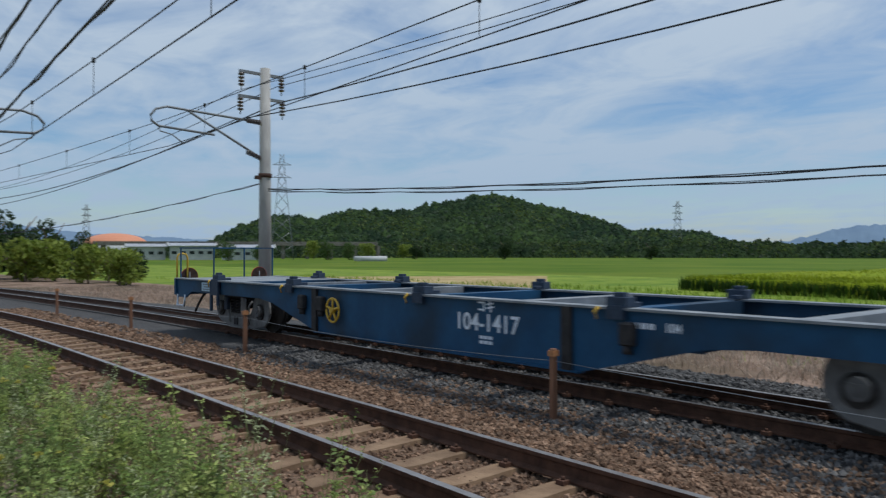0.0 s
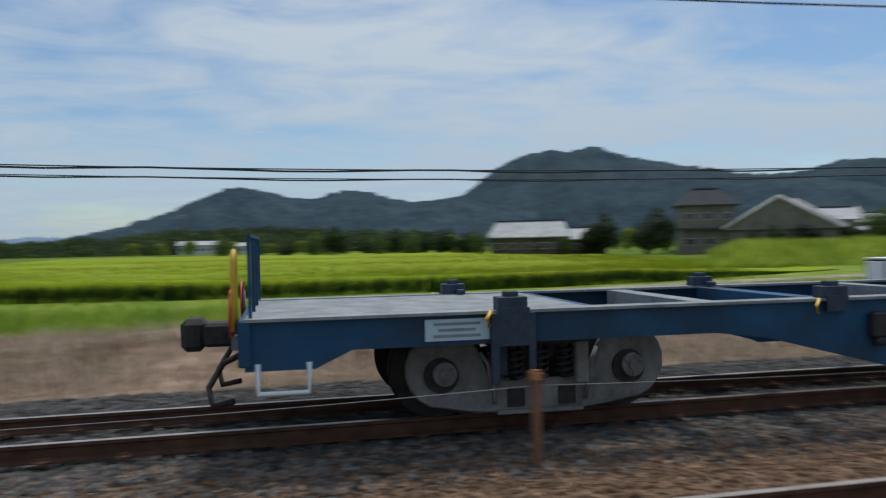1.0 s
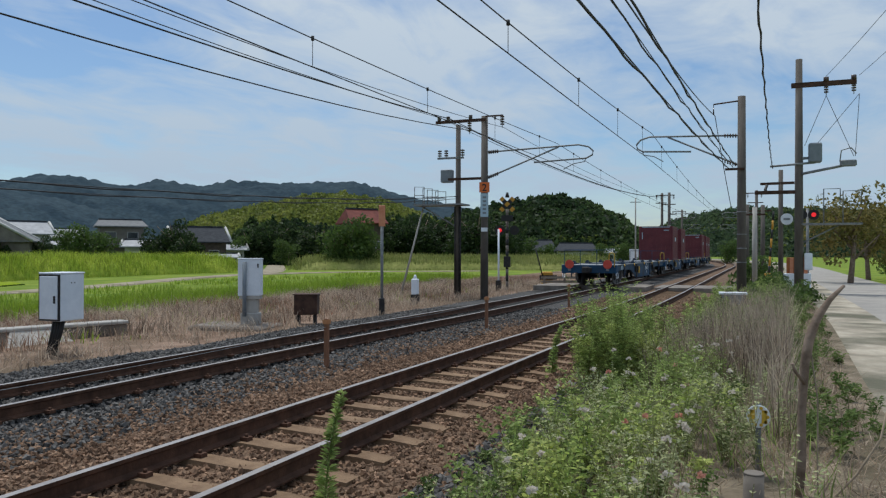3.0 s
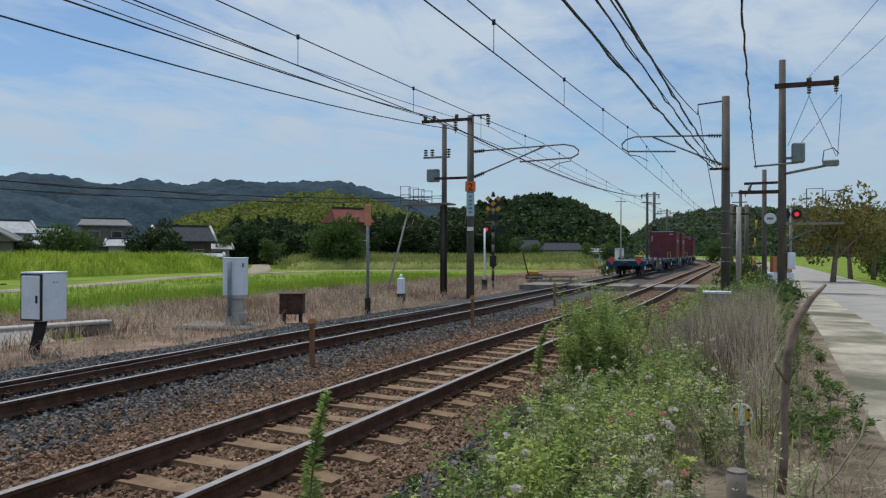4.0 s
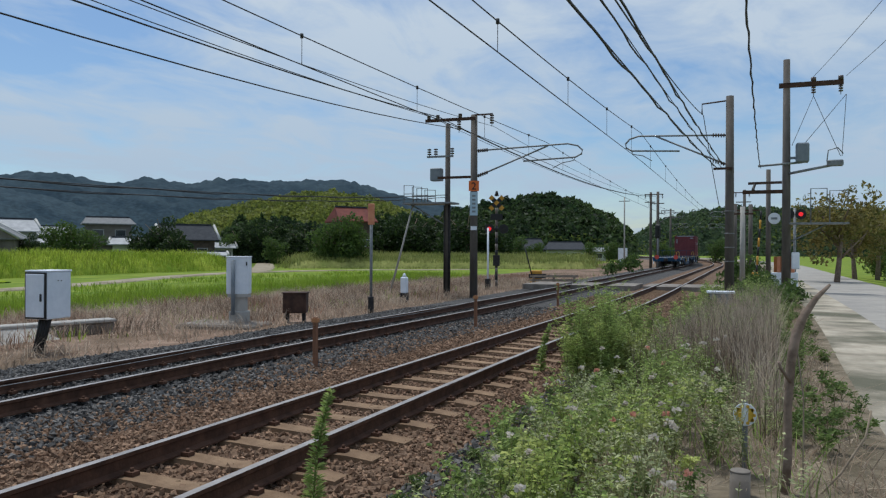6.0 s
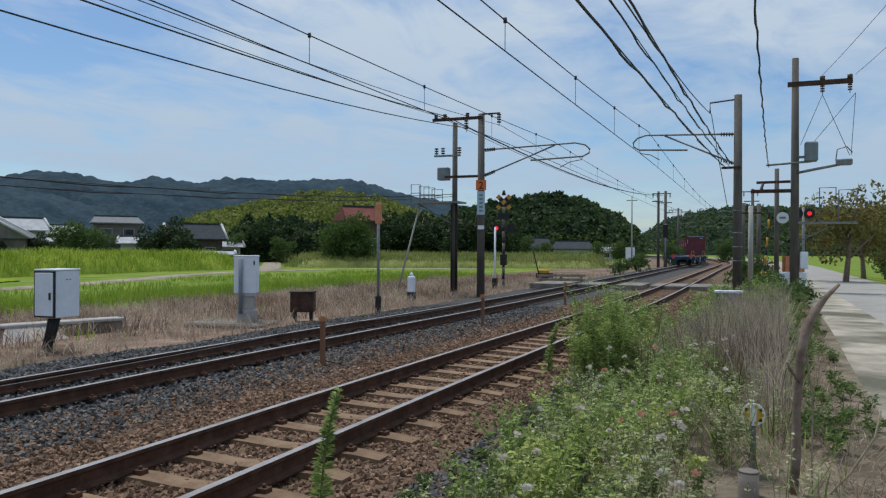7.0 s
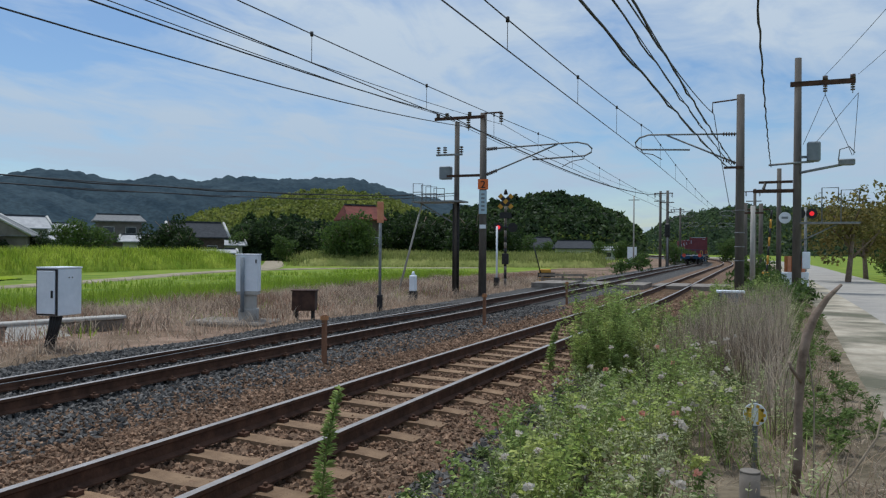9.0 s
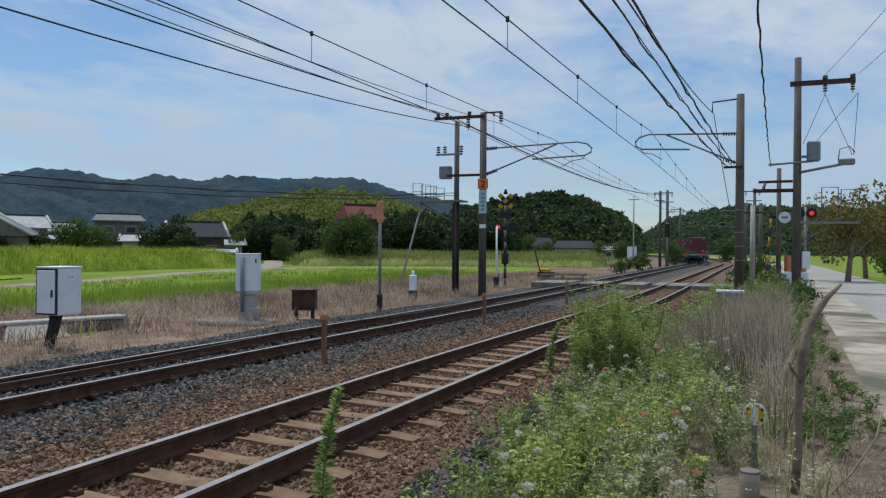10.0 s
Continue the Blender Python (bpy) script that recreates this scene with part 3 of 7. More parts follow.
# tail discs hang on the last wagon only
for sx in (-0.86, 0.86):
    tail = new("tail_disc"); tail.parent = wagon; tail.matrix_local = pose(sx, -0.12, 1.02)
    tagged(tail, "round red tail marker disc")
    bm = B(); disc(bm, (0, 0, 0), (0, 1, 0), 0.2, 0.02, 28)
    part("disc_plate", bm, "tail_red", tail)
    bm = B(); disc(bm, (0, 0.014, 0), (0, 1, 0), 0.192, 0.008, 28)
    part("disc_back", bm, "rusty", tail, "dull brown back of the disc")
    bm = B(); rod(bm, (0, 0.02, 0.1), (0, 0.02, -0.25), 0.015); box(bm, -0.06, 0.06, 0.0, 0.08, -0.3, -0.18)
    part("disc_holder", bm, "steel", tail)
GAP = LEN + 1.15
box_first = build_container()
LOADS = [(1, 5.0), (1, 11.5), (2, 14.5), (3, 3.5), (3, 8.0), (3, 12.6)]       # wagon ahead, metres from its rear
boxes = [box_first] + [copy_thing(box_first, pose(0, 0, 0)) for _ in LOADS[1:]]

TRAIN = [(0, -17.5), (0.3, -12.1), (0.5, -8.6), (0.8, -3.6), (1.0, -0.08), (1.2, 3.5), (1.5, 9.25), (2.0, 18.0), (2.5, 26.6), (3.0, 35.2),
         (3.7, 46.6), (4.5, 59), (5.0, 65.6), (5.5, 71.2), (6.2, 77.6), (7, 83.5), (7.7, 87.6), (8.5, 91.4), (9.2, 94), (10, 96.4)]
travel = _spline([r[0] for r in TRAIN], [r[1] for r in TRAIN])


def wagon_pose(s):
    a, b = on_line(s + BOG1, -D12), on_line(s + BOG2, -D12)
    h = math.atan2(-(b.x - a.x), b.y - a.y)
    return pose(a.x, a.y, 0, 0, 0, math.degrees(h)) @ pose(0, -BOG1, 0)

# ---------------------------------------------------------------- masts, wires and lineside things
def ring_band(bm, p, z, r, h=0.05):
    return rod(bm, (p[0], p[1], z), (p[0], p[1], z + h), r, n=16)


def cantilever(parent, x, y, z, turn, reach=4.5):
    """A hinged bracket over the track; u runs out from the mast."""
    c = new("bracket"); c.parent = parent; c.matrix_local = pose(x, y, z, 0, 0, turn)
    k = reach / 4.5
    bm = B(); tube(bm, [(0, 0, 0), (3.9 * k, 0, 0.12), (4.3 * k, 0, 0.02), (4.48 * k, 0, -0.15), (4.45 * k, 0, -0.3), (4.2 * k, 0, -0.42), (2.1 * k, 0, -0.50)], 0.035)
    part("top_tube", bm, "steel", c)
    bm = B(); tube(bm, [(0, 0, -1.1), (3.1 * k, 0, 0.07)], 0.035)
    part("strut", bm, "steel", c)
    bm = B(); tube(bm, [(4.2 * k, 0, -0.42), (4.15 * k, 0, -0.55), (3.7 * k, 0, -0.62), (3.3 * k, 0, -0.82)], 0.018)
    part("steady_arm", bm, "steel", c)
    for u, w in ((0.2, 0.0), (0.2, -1.02)):
        bm = B()
        for i in range(5):
            disc(bm, (u + 0.09 * i, 0, w + (0.03 if w < -0.5 else 0.005) * i), (1, 0, 0), 0.075, 0.04, 12)
        part("insulator", bm, "porcelain", c)
    return c


def hang_insulator(parent, x, y, z, n=4):
    bm = B()
    for i in range(n):
        disc(bm, (x, y, z - 0.05 - 0.1 * i), (0, 0, 1), 0.085, 0.05, 12)
    rod(bm, (x, y, z), (x, y, z - 0.1 * n - 0.1), 0.015)
    return part("insulator", bm, "porcelain", parent)


M["porcelain"] = mat("insulator_brown", (0.05, 0.035, 0.03), (0.10, 0.07, 0.06), 9, 0.35)
M["wood"] = mat("stake_wood", (0.16, 0.075, 0.04), (0.28, 0.14, 0.08), 5, 0.9, bump=0.2, stretch=(1, 1, 0.2))
M["lamp_red"] = mat("lit_red_lamp", (0.45, 0.015, 0.015), emit=((1.0, 0.03, 0.04), 0.7))
M["faded_orange"] = mat("faded_orange", (0.55, 0.20, 0.10), (0.64, 0.28, 0.16), 6, 0.7)
M["orange_wood"] = mat("painted_stake_top", (0.36, 0.16, 0.06), (0.45, 0.22, 0.10), 6, 0.8)
M["grey_wood"] = mat("grey_timber", (0.22, 0.17, 0.13), (0.34, 0.28, 0.22), 4, 0.95, bump=0.2)
M["rust_orange"] = mat("rust_orange", (0.28, 0.09, 0.03), (0.42, 0.16, 0.06), 5, 0.9)
M["bark"] = mat("bark", (0.13, 0.09, 0.065), (0.26, 0.195, 0.15), 8, 0.95, bump=0.3)
M["straw_bark"] = mat("dry_twig", (0.22, 0.17, 0.12), (0.36, 0.29, 0.21), 6, 0.95)
M["black"] = mat("black_paint", (0.012, 0.012, 0.013), rough=0.6)
M["stake_dark"] = mat("dark_stake", (0.05, 0.04, 0.035), (0.1, 0.08, 0.07), 6, 0.9)


def mast(x, y, h, r, material, label, taper=0.72):
    p = empty("catenary_mast", pose(x, y, -0.5), label, "catenary mast", "masts of the overhead line")
    bm = B(); rod(bm, (0, 0, 0), (0, 0, h + 0.5), r, r * taper, 20)
    part("shaft", bm, material, p)
    return p


Z0 = 0.5     # masts stand with their foot half a metre under the rails
# mast A, pale concrete, on the far side
mA = mast(-10.07, -21.4, 6.95, 0.20, "conc", "pale round concrete catenary mast with two crossarms")
tA = math.degrees(heading(-21.4))
cantilever(mA, 0, 0, 5.35 + Z0, tA, 3.4)
for z, hw in ((6.82, 0.72), (6.1, 0.75)):
    c = new("crossarm"); c.parent = mA; c.matrix_local = pose(0, 0, z + Z0, 0, 0, tA)
    bm = B(); box(bm, -hw, hw, -0.24, -0.16, -0.04, 0.04)
    part("beam", bm, "steel", c)
    for s in (-1, 1):
        hang_insulator(c, s * (hw - 0.06), -0.2, -0.04)
bm = B(); ring_band(bm, (0, 0), 3.75 + Z0, 0.20, 0.12); box(bm, 0.1, 0.3, -0.08, 0.08, 3.7 + Z0, 3.8 + Z0)
part("band", bm, "rusty", mA)
# masts B and B2 with a shared crossarm
mB = mast(-10.5, 30.5, 7.15, 0.165, "darkpole", "weathered concrete catenary mast with number plate", 0.8)
tB = math.degrees(heading(30.5))
cantilever(mB, 0, 0, 5.66 + Z0, tB)
c = new("crossarm"); c.parent = mB; c.matrix_local = pose(0, 0, 6.98 + Z0, 0, 0, tB)
bm = B(); box(bm, -2.1, 0.1, -0.22, -0.12, -0.06, 0.06); box(bm, 0.1, 0.85, -0.2, -0.14, 0.10, 0.16)
part("beam", bm, "rusty", c)
for x in (-1.95, -1.55, -0.55):
    bm = B(); [disc(bm, (x, -0.17 - 0.0, 0.08 + 0.06 * i), (0, 0, 1), 0.08, 0.04, 12) for i in range(3)]
    part("insulator", bm, "porcelain", c)
hang_insulator(c, 0.82, -0.17, 0.12, 4); hang_insulator(c, -0.6, -0.17, -0.06, 4)
bm = B(); box(bm, -1.6, 0, -0.05, 0.05, 4.55 + Z0, 4.65 + Z0)
part("tie_beam", bm, "rusty", mB)
# plates face down the line, towards the viewer
pl = new("plates"); pl.parent = mB; pl.matrix_local = pose(0, 0, Z0, 0, 0, 18)
bm = B(); box(bm, -0.21, 0.21, -0.20, -0.185, 4.0, 4.42); part("number_plate", bm, "orange", pl, "orange mast plate with a dark 2")
letters("2", 0.42, pose(0, -0.203, 4.06, 90, 0, 0), pl, "dark")
bm = B(); box(bm, -0.16, 0.16, -0.2, -0.185, 3.0, 3.96); part("blue_plate", bm, "ltblue", pl, "pale blue enamel plate with small lines")
for k in range(5):
    bm = B(); box(bm, -0.07, 0.07, -0.204, -0.2, 3.12 + 0.16 * k, 3.2 + 0.16 * k); part("plate_line", bm, "tank", pl)
bm = B(); box(bm, -0.13, 0.13, -0.2, -0.185, 2.4, 2.56); part("small_plate", bm, "white", pl)
mB2 = mast(-12.0, 31.4, 7.0, 0.13, "darkpole", "thin weathered pole with transformer and steel platform", 0.8)
bm = B(); box(bm, -0.75, -0.25, -0.2, 0.15, 4.55 + Z0, 5.1 + Z0, bevel=0.03); part("transformer", bm, "tank", mB2)
bm = B(); box(bm, -0.9, 0.3, -0.18, -0.1, 5.55 + Z0, 5.63 + Z0); part("switch_arm", bm, "steel", mB2)
for x in (-0.8, -0.5, 0.25):
    hang_insulator(mB2, x, -0.14, 5.95 + Z0, 3)
bm = B(); box(bm, -1.9, 0.35, -0.5, 0.5, 3.55 + Z0, 3.62 + Z0); rod(bm, (-1.7, 0, 3.55 + Z0), (0, 0, 2.6 + Z0), 0.03)
part("platform", bm, "steel", mB2)
bm = B()
for x0, x1, h in ((-1.85, -1.4, 0.75), (-1.25, -0.75, 0.6)):
    for yy in (-0.45, 0.45):
        tube(bm, [(x0, yy, 3.62 + Z0), (x0, yy, 3.62 + h + Z0), (x1, yy, 3.6 + h + Z0), (x1, yy, 3.62 + Z0)], 0.022)
        tube(bm, [(x0, yy, 3.62 + h * 0.5 + Z0), (x1, yy, 3.62 + h * 0.5 + Z0)], 0.018)
part("platform_rail", bm, "steel", mB2)
for x in (-0.1, 0.1, 0.16):
    bm = B(); tube(bm, [(x, -0.14, 0.2), (x, -0.14, 3.5 + Z0)], 0.03); part("conduit", bm, "dark", mB2)
# mast C on the near side, and the one before it behind the viewer
def near_mast(y, lat, z_b, reach):
    p = on_line(y, lat)
    m = mast(p.x, p.y, 7.15, 0.17, "darkpole", "weathered concrete catenary mast among lineside weeds", 0.78)
    t = math.degrees(heading(y))
    cantilever(m, 0, 0, z_b + Z0, 180 + t, reach)
    bm = B(); tube(bm, [(0, 0, 7.0 + Z0), (-0.95, 0, 6.92 + Z0), (-0.95, 0, 6.55 + Z0)], 0.03); part("top_arm", bm, "rusty", m)
    bm = B(); box(bm, -0.55, 0.1, -0.2, -0.12, 4.5 + Z0, 4.58 + Z0); part("cable_arm", bm, "rusty", m)
    for z in (1.2, 1.7, 2.2, 3.0):
        bm = B(); ring_band(bm, (0, 0), z + Z0, 0.172, 0.03); part("band", bm, "steel", m)
    return m


near_mast(30.0, 2.75, 5.75, 3.7)
near_mast(-22.0, 2.75, 5.0, 3.9)
# far masts up the line
for y, lat in ((92, -6.35), (92, 2.9), (130, -6.4), (132, 3.0)):
    p = on_line(y, lat)
    m = mast(p.x, p.y, 8.4, 0.19, "darkpole", "distant concrete catenary mast", 0.8)
    cantilever(m, 0, 0, 5.9 + Z0, (180 if lat > 0 else 0) + math.degrees(heading(y)), 3.6 if lat > 0 else 2.9)
    bm = B(); box(bm, -1.5, 0.6, -0.05, 0.05, 8.05 + Z0, 8.15 + Z0); part("crossarm", bm, "rusty", m)
    bm = B(); box(bm, -0.9, 0.7, -0.05, 0.05, 7.0 + Z0, 7.1 + Z0); part("crossarm", bm, "rusty", m)
    for x in (-1.4, -0.9, 0.5):
        hang_insulator(m, x, 0, 8.05 + Z0, 4)
p = on_line(92.6, -7.2)
m = mast(p.x, p.y, 8.4, 0.17, "darkpole", "second concrete pole beside a distant catenary mast", 0.8)
bm = B(); box(bm, -0.7, 0.5, -0.05, 0.05, 7.2 + Z0, 7.3 + Z0); part("crossarm", bm, "rusty", m)
for y, lat in ((-73, -6.8), (-73, 2.75)):
    p = on_line(y, lat)
    m = mast(p.x, p.y, 7.0, 0.18, "conc", "distant concrete catenary mast", 0.8)
    cantilever(m, 0, 0, 5.8 + Z0, (180 if lat > 0 else 0) + math.degrees(heading(y)), 3.6)


# wires
def span(bm, p, q, sag, r, n=18, wavy=0.0):
    p, q = Vector(p), Vector(q)
    pts = []
    for i in range(n + 1):
        t = i / n
        v = p.lerp(q, t) - Vector((0, 0, 4 * sag * t * (1 - t)))
        pts.append(v)
    tube(bm, pts, r, 5)
    return pts


def wire_thing(name, spans, r, label, n=18):
    for i, (p, q, sag) in enumerate(spans):
        bm = B(); span(bm, p, q, sag, r, n)
        ob = single(name, bm, "wire", label, "overhead wire", group="overhead wires")


def catenary(lat, ys, zs, zc, sag, label):
    c = empty("catenary", pose(0, 0, 0), label, "overhead line", kind="structure")
    for k, (y0, y1) in enumerate(zip(ys, ys[1:])):
        p, q = on_line(y0, lat, zs[k]), on_line(y1, lat, zs[k + 1])
        bm = B(); pts = span(bm, p, q, sag, 0.011, 20); part("messenger_wire", bm, "wire", c)
        a, b = on_line(y0, lat, zc[k]), on_line(y1, lat, zc[k + 1])
        bm = B(); cps = span(bm, a, b, 0.03, 0.011, 20); part("contact_wire", bm, "wire", c)
        for i in range(1, 20, 2):
            bm = B(); rod(bm, pts[i], cps[i], 0.006, n=5); disc(bm, pts[i], (0, 0, 1), 0.03, 0.08, 8)
            part("dropper", bm, "wire", c)


catenary(-D12 - 0.35, [-125, -73, -21.4, 30.5, 92, 130, 190], [5.3, 5.25, 5.27, 5.9, 5.9, 5.9, 5.9], [4.5, 4.5, 4.5, 5.08, 5.1, 5.1, 5.1], 0.35, "messenger and contact wires over the far track")
catenary(-0.38, [-125, -73, -22, 30, 92, 132, 190], [5.0, 4.95, 4.95, 6.0, 6.0, 6.0, 6.0], [4.1, 4.1, 4.1, 4.96, 5.1, 5.1, 5.1], 0.58, "messenger and contact wires over the near track")


def off_mast(y, lat, z):
    return on_line(y, lat, z)


A_lat, B_lat = -6.81, -7.15
fe = [((-0.66, 6.6), (-1.95, 7.2), 0.7), ((0.66, 6.3), (0.82, 6.65), 0.9), ((-0.69, 6.1), (-1.55, 7.15), 0.7), ((0.69, 5.45), (-0.55, 6.6), 1.12)]
for i, ((xa, za), (xb, zb), sg_) in enumerate(fe):
    r = (0.012, 0.010, 0.020, 0.016)[i]
    wire_thing("feeder_wire", [(off_mast(-73, A_lat + xa, za), off_mast(-21.4, A_lat + xa, za), 1.5), (off_mast(-21.4, A_lat + xa, za), off_mast(30.5, B_lat + xb, zb), sg_),
                               (off_mast(30.5, B_lat + xb, zb), off_mast(92, -6.35 + xb * 0.45, 7.9), 0.8)], r, "dark feeder wire strung between the masts")


def cable(p, q, sag, r, label, wob=0.03):
    """A cable lashed to its carrier: two strands that part and meet."""
    p, q = Vector(p), Vector(q)
    c = empty("lashed_cable", pose(0, 0, 0), label, "cable", "lashed cables")
    n = 90
    for s in (0, 1):
        pts = []
        for i in range(n + 1):
            t = i / n
            v = p.lerp(q, t) - Vector((0, 0, 4 * sag * t * (1 - t)))
            if s:
                v += Vector((0.4 * wob * math.sin(i * 1.9), 0, -wob * (0.8 + 0.8 * math.sin(i * 1.05) + 0.5 * noise.noise(Vector((i * 0.7, s, 2.0))))))
            pts.append(v)
        bm = B(); tube(bm, pts, r * (0.6 if s == 0 else 1.0), 5)
        part("strand", bm, "wire", c)


# two cables low along the far side, from mast A to B2
cable((-10.07, -21.2, 3.42), (-12.0, 31.3, 3.95), 1.07, 0.014, "black cable lashed below its carrier along the line", 0.02)
cable((-10.07, -21.2, 3.36), (-12.0, 31.3, 3.85), 1.12, 0.011, "black cable lashed below its carrier along the line", 0.016)
cable((-10.07, -21.6, 3.62), off_mast(-73, -6.8, 3.3), 0.9, 0.014, "black cable lashed below its carrier along the line", 0.02)
# bundle on the near side, overhead past the viewer to mast C
pC = on_line(30.0, 2.4)
pK = Vector((-2.35, -22.0, 0.0))
for dx, za, zb, r, sag in ((-0.1, 3.9, 4.55, 0.026, 0.38), (0.12, 4.0, 4.62, 0.018, 0.36), (0.25, 4.1, 4.7, 0.024, 0.36)):
    cable((pK.x + dx * 1.6, pK.y, za), (pC.x + dx * 0.5, pC.y - 0.1, zb), sag, r * 0.62, "thick black lashed cable running overhead to the mast", 0.026)
wire_thing("service_wire", [((pK.x + 0.0, pK.y, 5.3), (pC.x - 0.55, pC.y, 6.5), 1.1), ((pC.x - 0.55, pC.y, 6.5), (pC.x - 0.1, 33.5, 3.4), 0.1)], 0.014, "black service wire to the mast's top arm")


# ---------------------------------------------------------------- cabinets and posts on the far side
def cabinet(x, y, turn, w, d, z0, z1, label, back_post=False):
    c = empty("relay_cabinet", pose(x, y, 0, 0, 0, turn), label, "cabinet", "lineside cabinets")
    bm = B(); box(bm, -w / 2, w / 2, -d / 2, d / 2, z0, z1, bevel=0.015); part("case", bm, "white", c)
    bm = B(); box(bm, -w / 2 - 0.012, w / 2 + 0.012, -d / 2 - 0.012, d / 2 + 0.012, z1, z1 + 0.03, bevel=0.008); part("roof", bm, "white", c)
    return c


c = cabinet(-12.5, 11.4, 4, 0.50, 0.60, 0.24, 1.13, "white steel relay cabinet with a framed door on a cable leg")
bm = B(); box(bm, -0.25, 0.25, -0.316, -0.302, 0.25, 1.12); part("seal", bm, "dark", c, "black rubber door seal")
dr = new("door"); dr.parent = c; dr.matrix_local = pose(0, 0, 0)
bm = B(); box(bm, -0.215, 0.205, -0.336, -0.312, 0.28, 1.09, bevel=0.006); part("door_leaf", bm, "white", dr)
bm = B(); box(bm, 0.13, 0.165, -0.36, -0.33, 0.58, 0.72, bevel=0.006); part("handle", bm, "black", dr, "black door handle")
for x in (-0.03, 0.05):
    bm = B(); disc(bm, (0.252, x, 0.96), (1, 0, 0), 0.012, 0.012, 8); part("bolt", bm, "dark", c)
for k in range(4):
    bm = B(); tube(bm, [(-0.12 + 0.07 * k, -0.05, 0.28), (-0.16 + 0.06 * k, -0.06, 0.0), (-0.28 + 0.05 * k, -0.08, -0.5)], 0.04); part("cable", bm, "black", c)
c2 = cabinet(-12.3, 17.1, 24, 0.56, 0.42, 0.42, 1.36, "white steel cabinet on a concrete pedestal")
bm = B(); box(bm, -0.17, 0.2, -0.15, 0.15, -0.5, 0.44, bevel=0.02); box(bm, -0.22, 0.25, -0.19, 0.19, -0.5, -0.02, bevel=0.02); box(bm, -0.25, 0.27, -0.20, 0.20, 0.34, 0.425); part("pedestal", bm, "conc", c2)
bm = B(); rod(bm, (-0.1, -0.26, -0.1), (-0.1, -0.26, 1.3), 0.05, n=12); part("conduit", bm, "tank", c2)
bm = B(); box(bm, 0.22, 0.25, -0.235, -0.215, 1.15, 1.25); part("latch", bm, "black", c2)
bx = empty("rusty_box", pose(-11.35, 18.3, 0, 0, 0, 24), "rust-brown steel junction box on short legs", "junction box")
bm = B(); box(bm, -0.31, 0.31, -0.25, 0.25, -0.12, 0.40, bevel=0.015); part("case", bm, "rusty", bx)
bm = B(); box(bm, -0.33, 0.33, -0.27, 0.27, 0.40, 0.43); part("lid", bm, "rusty", bx)
for x in (-0.22, 0.22):
    bm = B(); box(bm, x - 0.04, x + 0.04, -0.1, 0.1, -0.5, -0.12); part("leg", bm, "dark", bx)
# low concrete culvert wall
cw = empty("culvert_wall", pose(-15.0, 11.8, 0, 0, 0, -18), "weathered concrete retaining wall with a sloped apron in dry grass", "wall")
bm = B(); box(bm, -0.16, 0.16, -7.5, 2.95, -0.85, -0.15, bevel=0.03); part("wall_body", bm, "concrete", cw)
bm = B(); box(bm, -0.20, 0.21, -7.5, 2.97, -0.15, -0.07, bevel=0.02); part("coping", bm, "conc", cw)
bm = B()
v = [bm.verts.new(q) for q in ((0.16, 0.35, -0.12), (0.16, 1.15, -0.12), (0.95, 1.75, -0.62), (0.95, -0.1, -0.62), (0.16, 0.35, -0.8), (0.16, 1.15, -0.8), (0.95, 1.75, -0.8), (0.95, -0.1, -0.8))]
for q in ((3, 2, 1, 0), (4, 5, 6, 7), (0, 1, 5, 4), (1, 2, 6, 5), (2, 3, 7, 6), (3, 0, 4, 7)):
    bm.faces.new([v[k] for k in q])
bmesh.ops.recalc_face_normals(bm, faces=bm.faces)
part("apron", bm, "conc", cw, "pale sloped concrete apron")
single("cabinet_base", box(B(), -1.1, 0.9, -0.7, 0.7, -0.7, -0.30, bevel=0.05), "concrete", "weathered concrete slab under the cabinet", "slab", pose(-12.4, 16.8, 0.0, 0, 0, 10))
# indicator post with a tall lamp plate
ip = empty("indicator_post", pose(-10.9, 21.9, 0, 0, 0, 26), "slim grey post with a narrow orange indicator plate", "signal post")
bm = B(); rod(bm, (0, 0, -0.5), (0, 0, 2.9), 0.045, n=10); part("pole", bm, "steel", ip)
bm = B(); box(bm, -0.1, 0.1, -0.09, -0.05, 2.35, 3.0, bevel=0.01); part("plate", bm, "faded_orange", ip, "faded orange plate")
bm = B(); box(bm, -0.09, 0.09, -0.09, 0.09, -0.45, 0.12, bevel=0.02); part("foot", bm, "dark", ip)
wp = empty("kilometre_post", pose(-12.05, 27.0, 0), "short white marker post with a dark foot", "marker post")
bm = B(); box(bm, -0.12, 0.12, -0.12, 0.12, -0.05, 0.55, bevel=0.03); rod(bm, (0, 0, 0.54), (0, 0, 0.7), 0.1, 0.03, 8); part("post", bm, "white", wp)
bm = B(); box(bm, -0.13, 0.13, -0.13, 0.13, -0.6, -0.05); part("foot", bm, "dark", wp)
# wooden stakes between the tracks and a guide rope
STAKES = [(-46, -2.1), (-32, -2.2), (-24.5, -2.2), (-19, -2.2), (-13.3, -2.2), (-6.1, -2.3), (2.2, -2.3), (10.7, -2.4), (17.3, -2.3), (25, -2.3)]
for y, lat in STAKES:
    p = on_line(y, lat)
    st = empty("wooden_stake", pose(p.x, p.y, -0.35), "weathered brown wooden stake in the ballast", "stake", "stakes between the tracks")
    bm = B(); box(bm, -0.035, 0.035, -0.03, 0.03, -0.2, 0.88, bevel=0.006); part("post", bm, "wood", st)
    bm = B(); box(bm, -0.05, 0.05, -0.04, 0.04, 0.80, 0.86); part("cap", bm, "orange_wood", st)
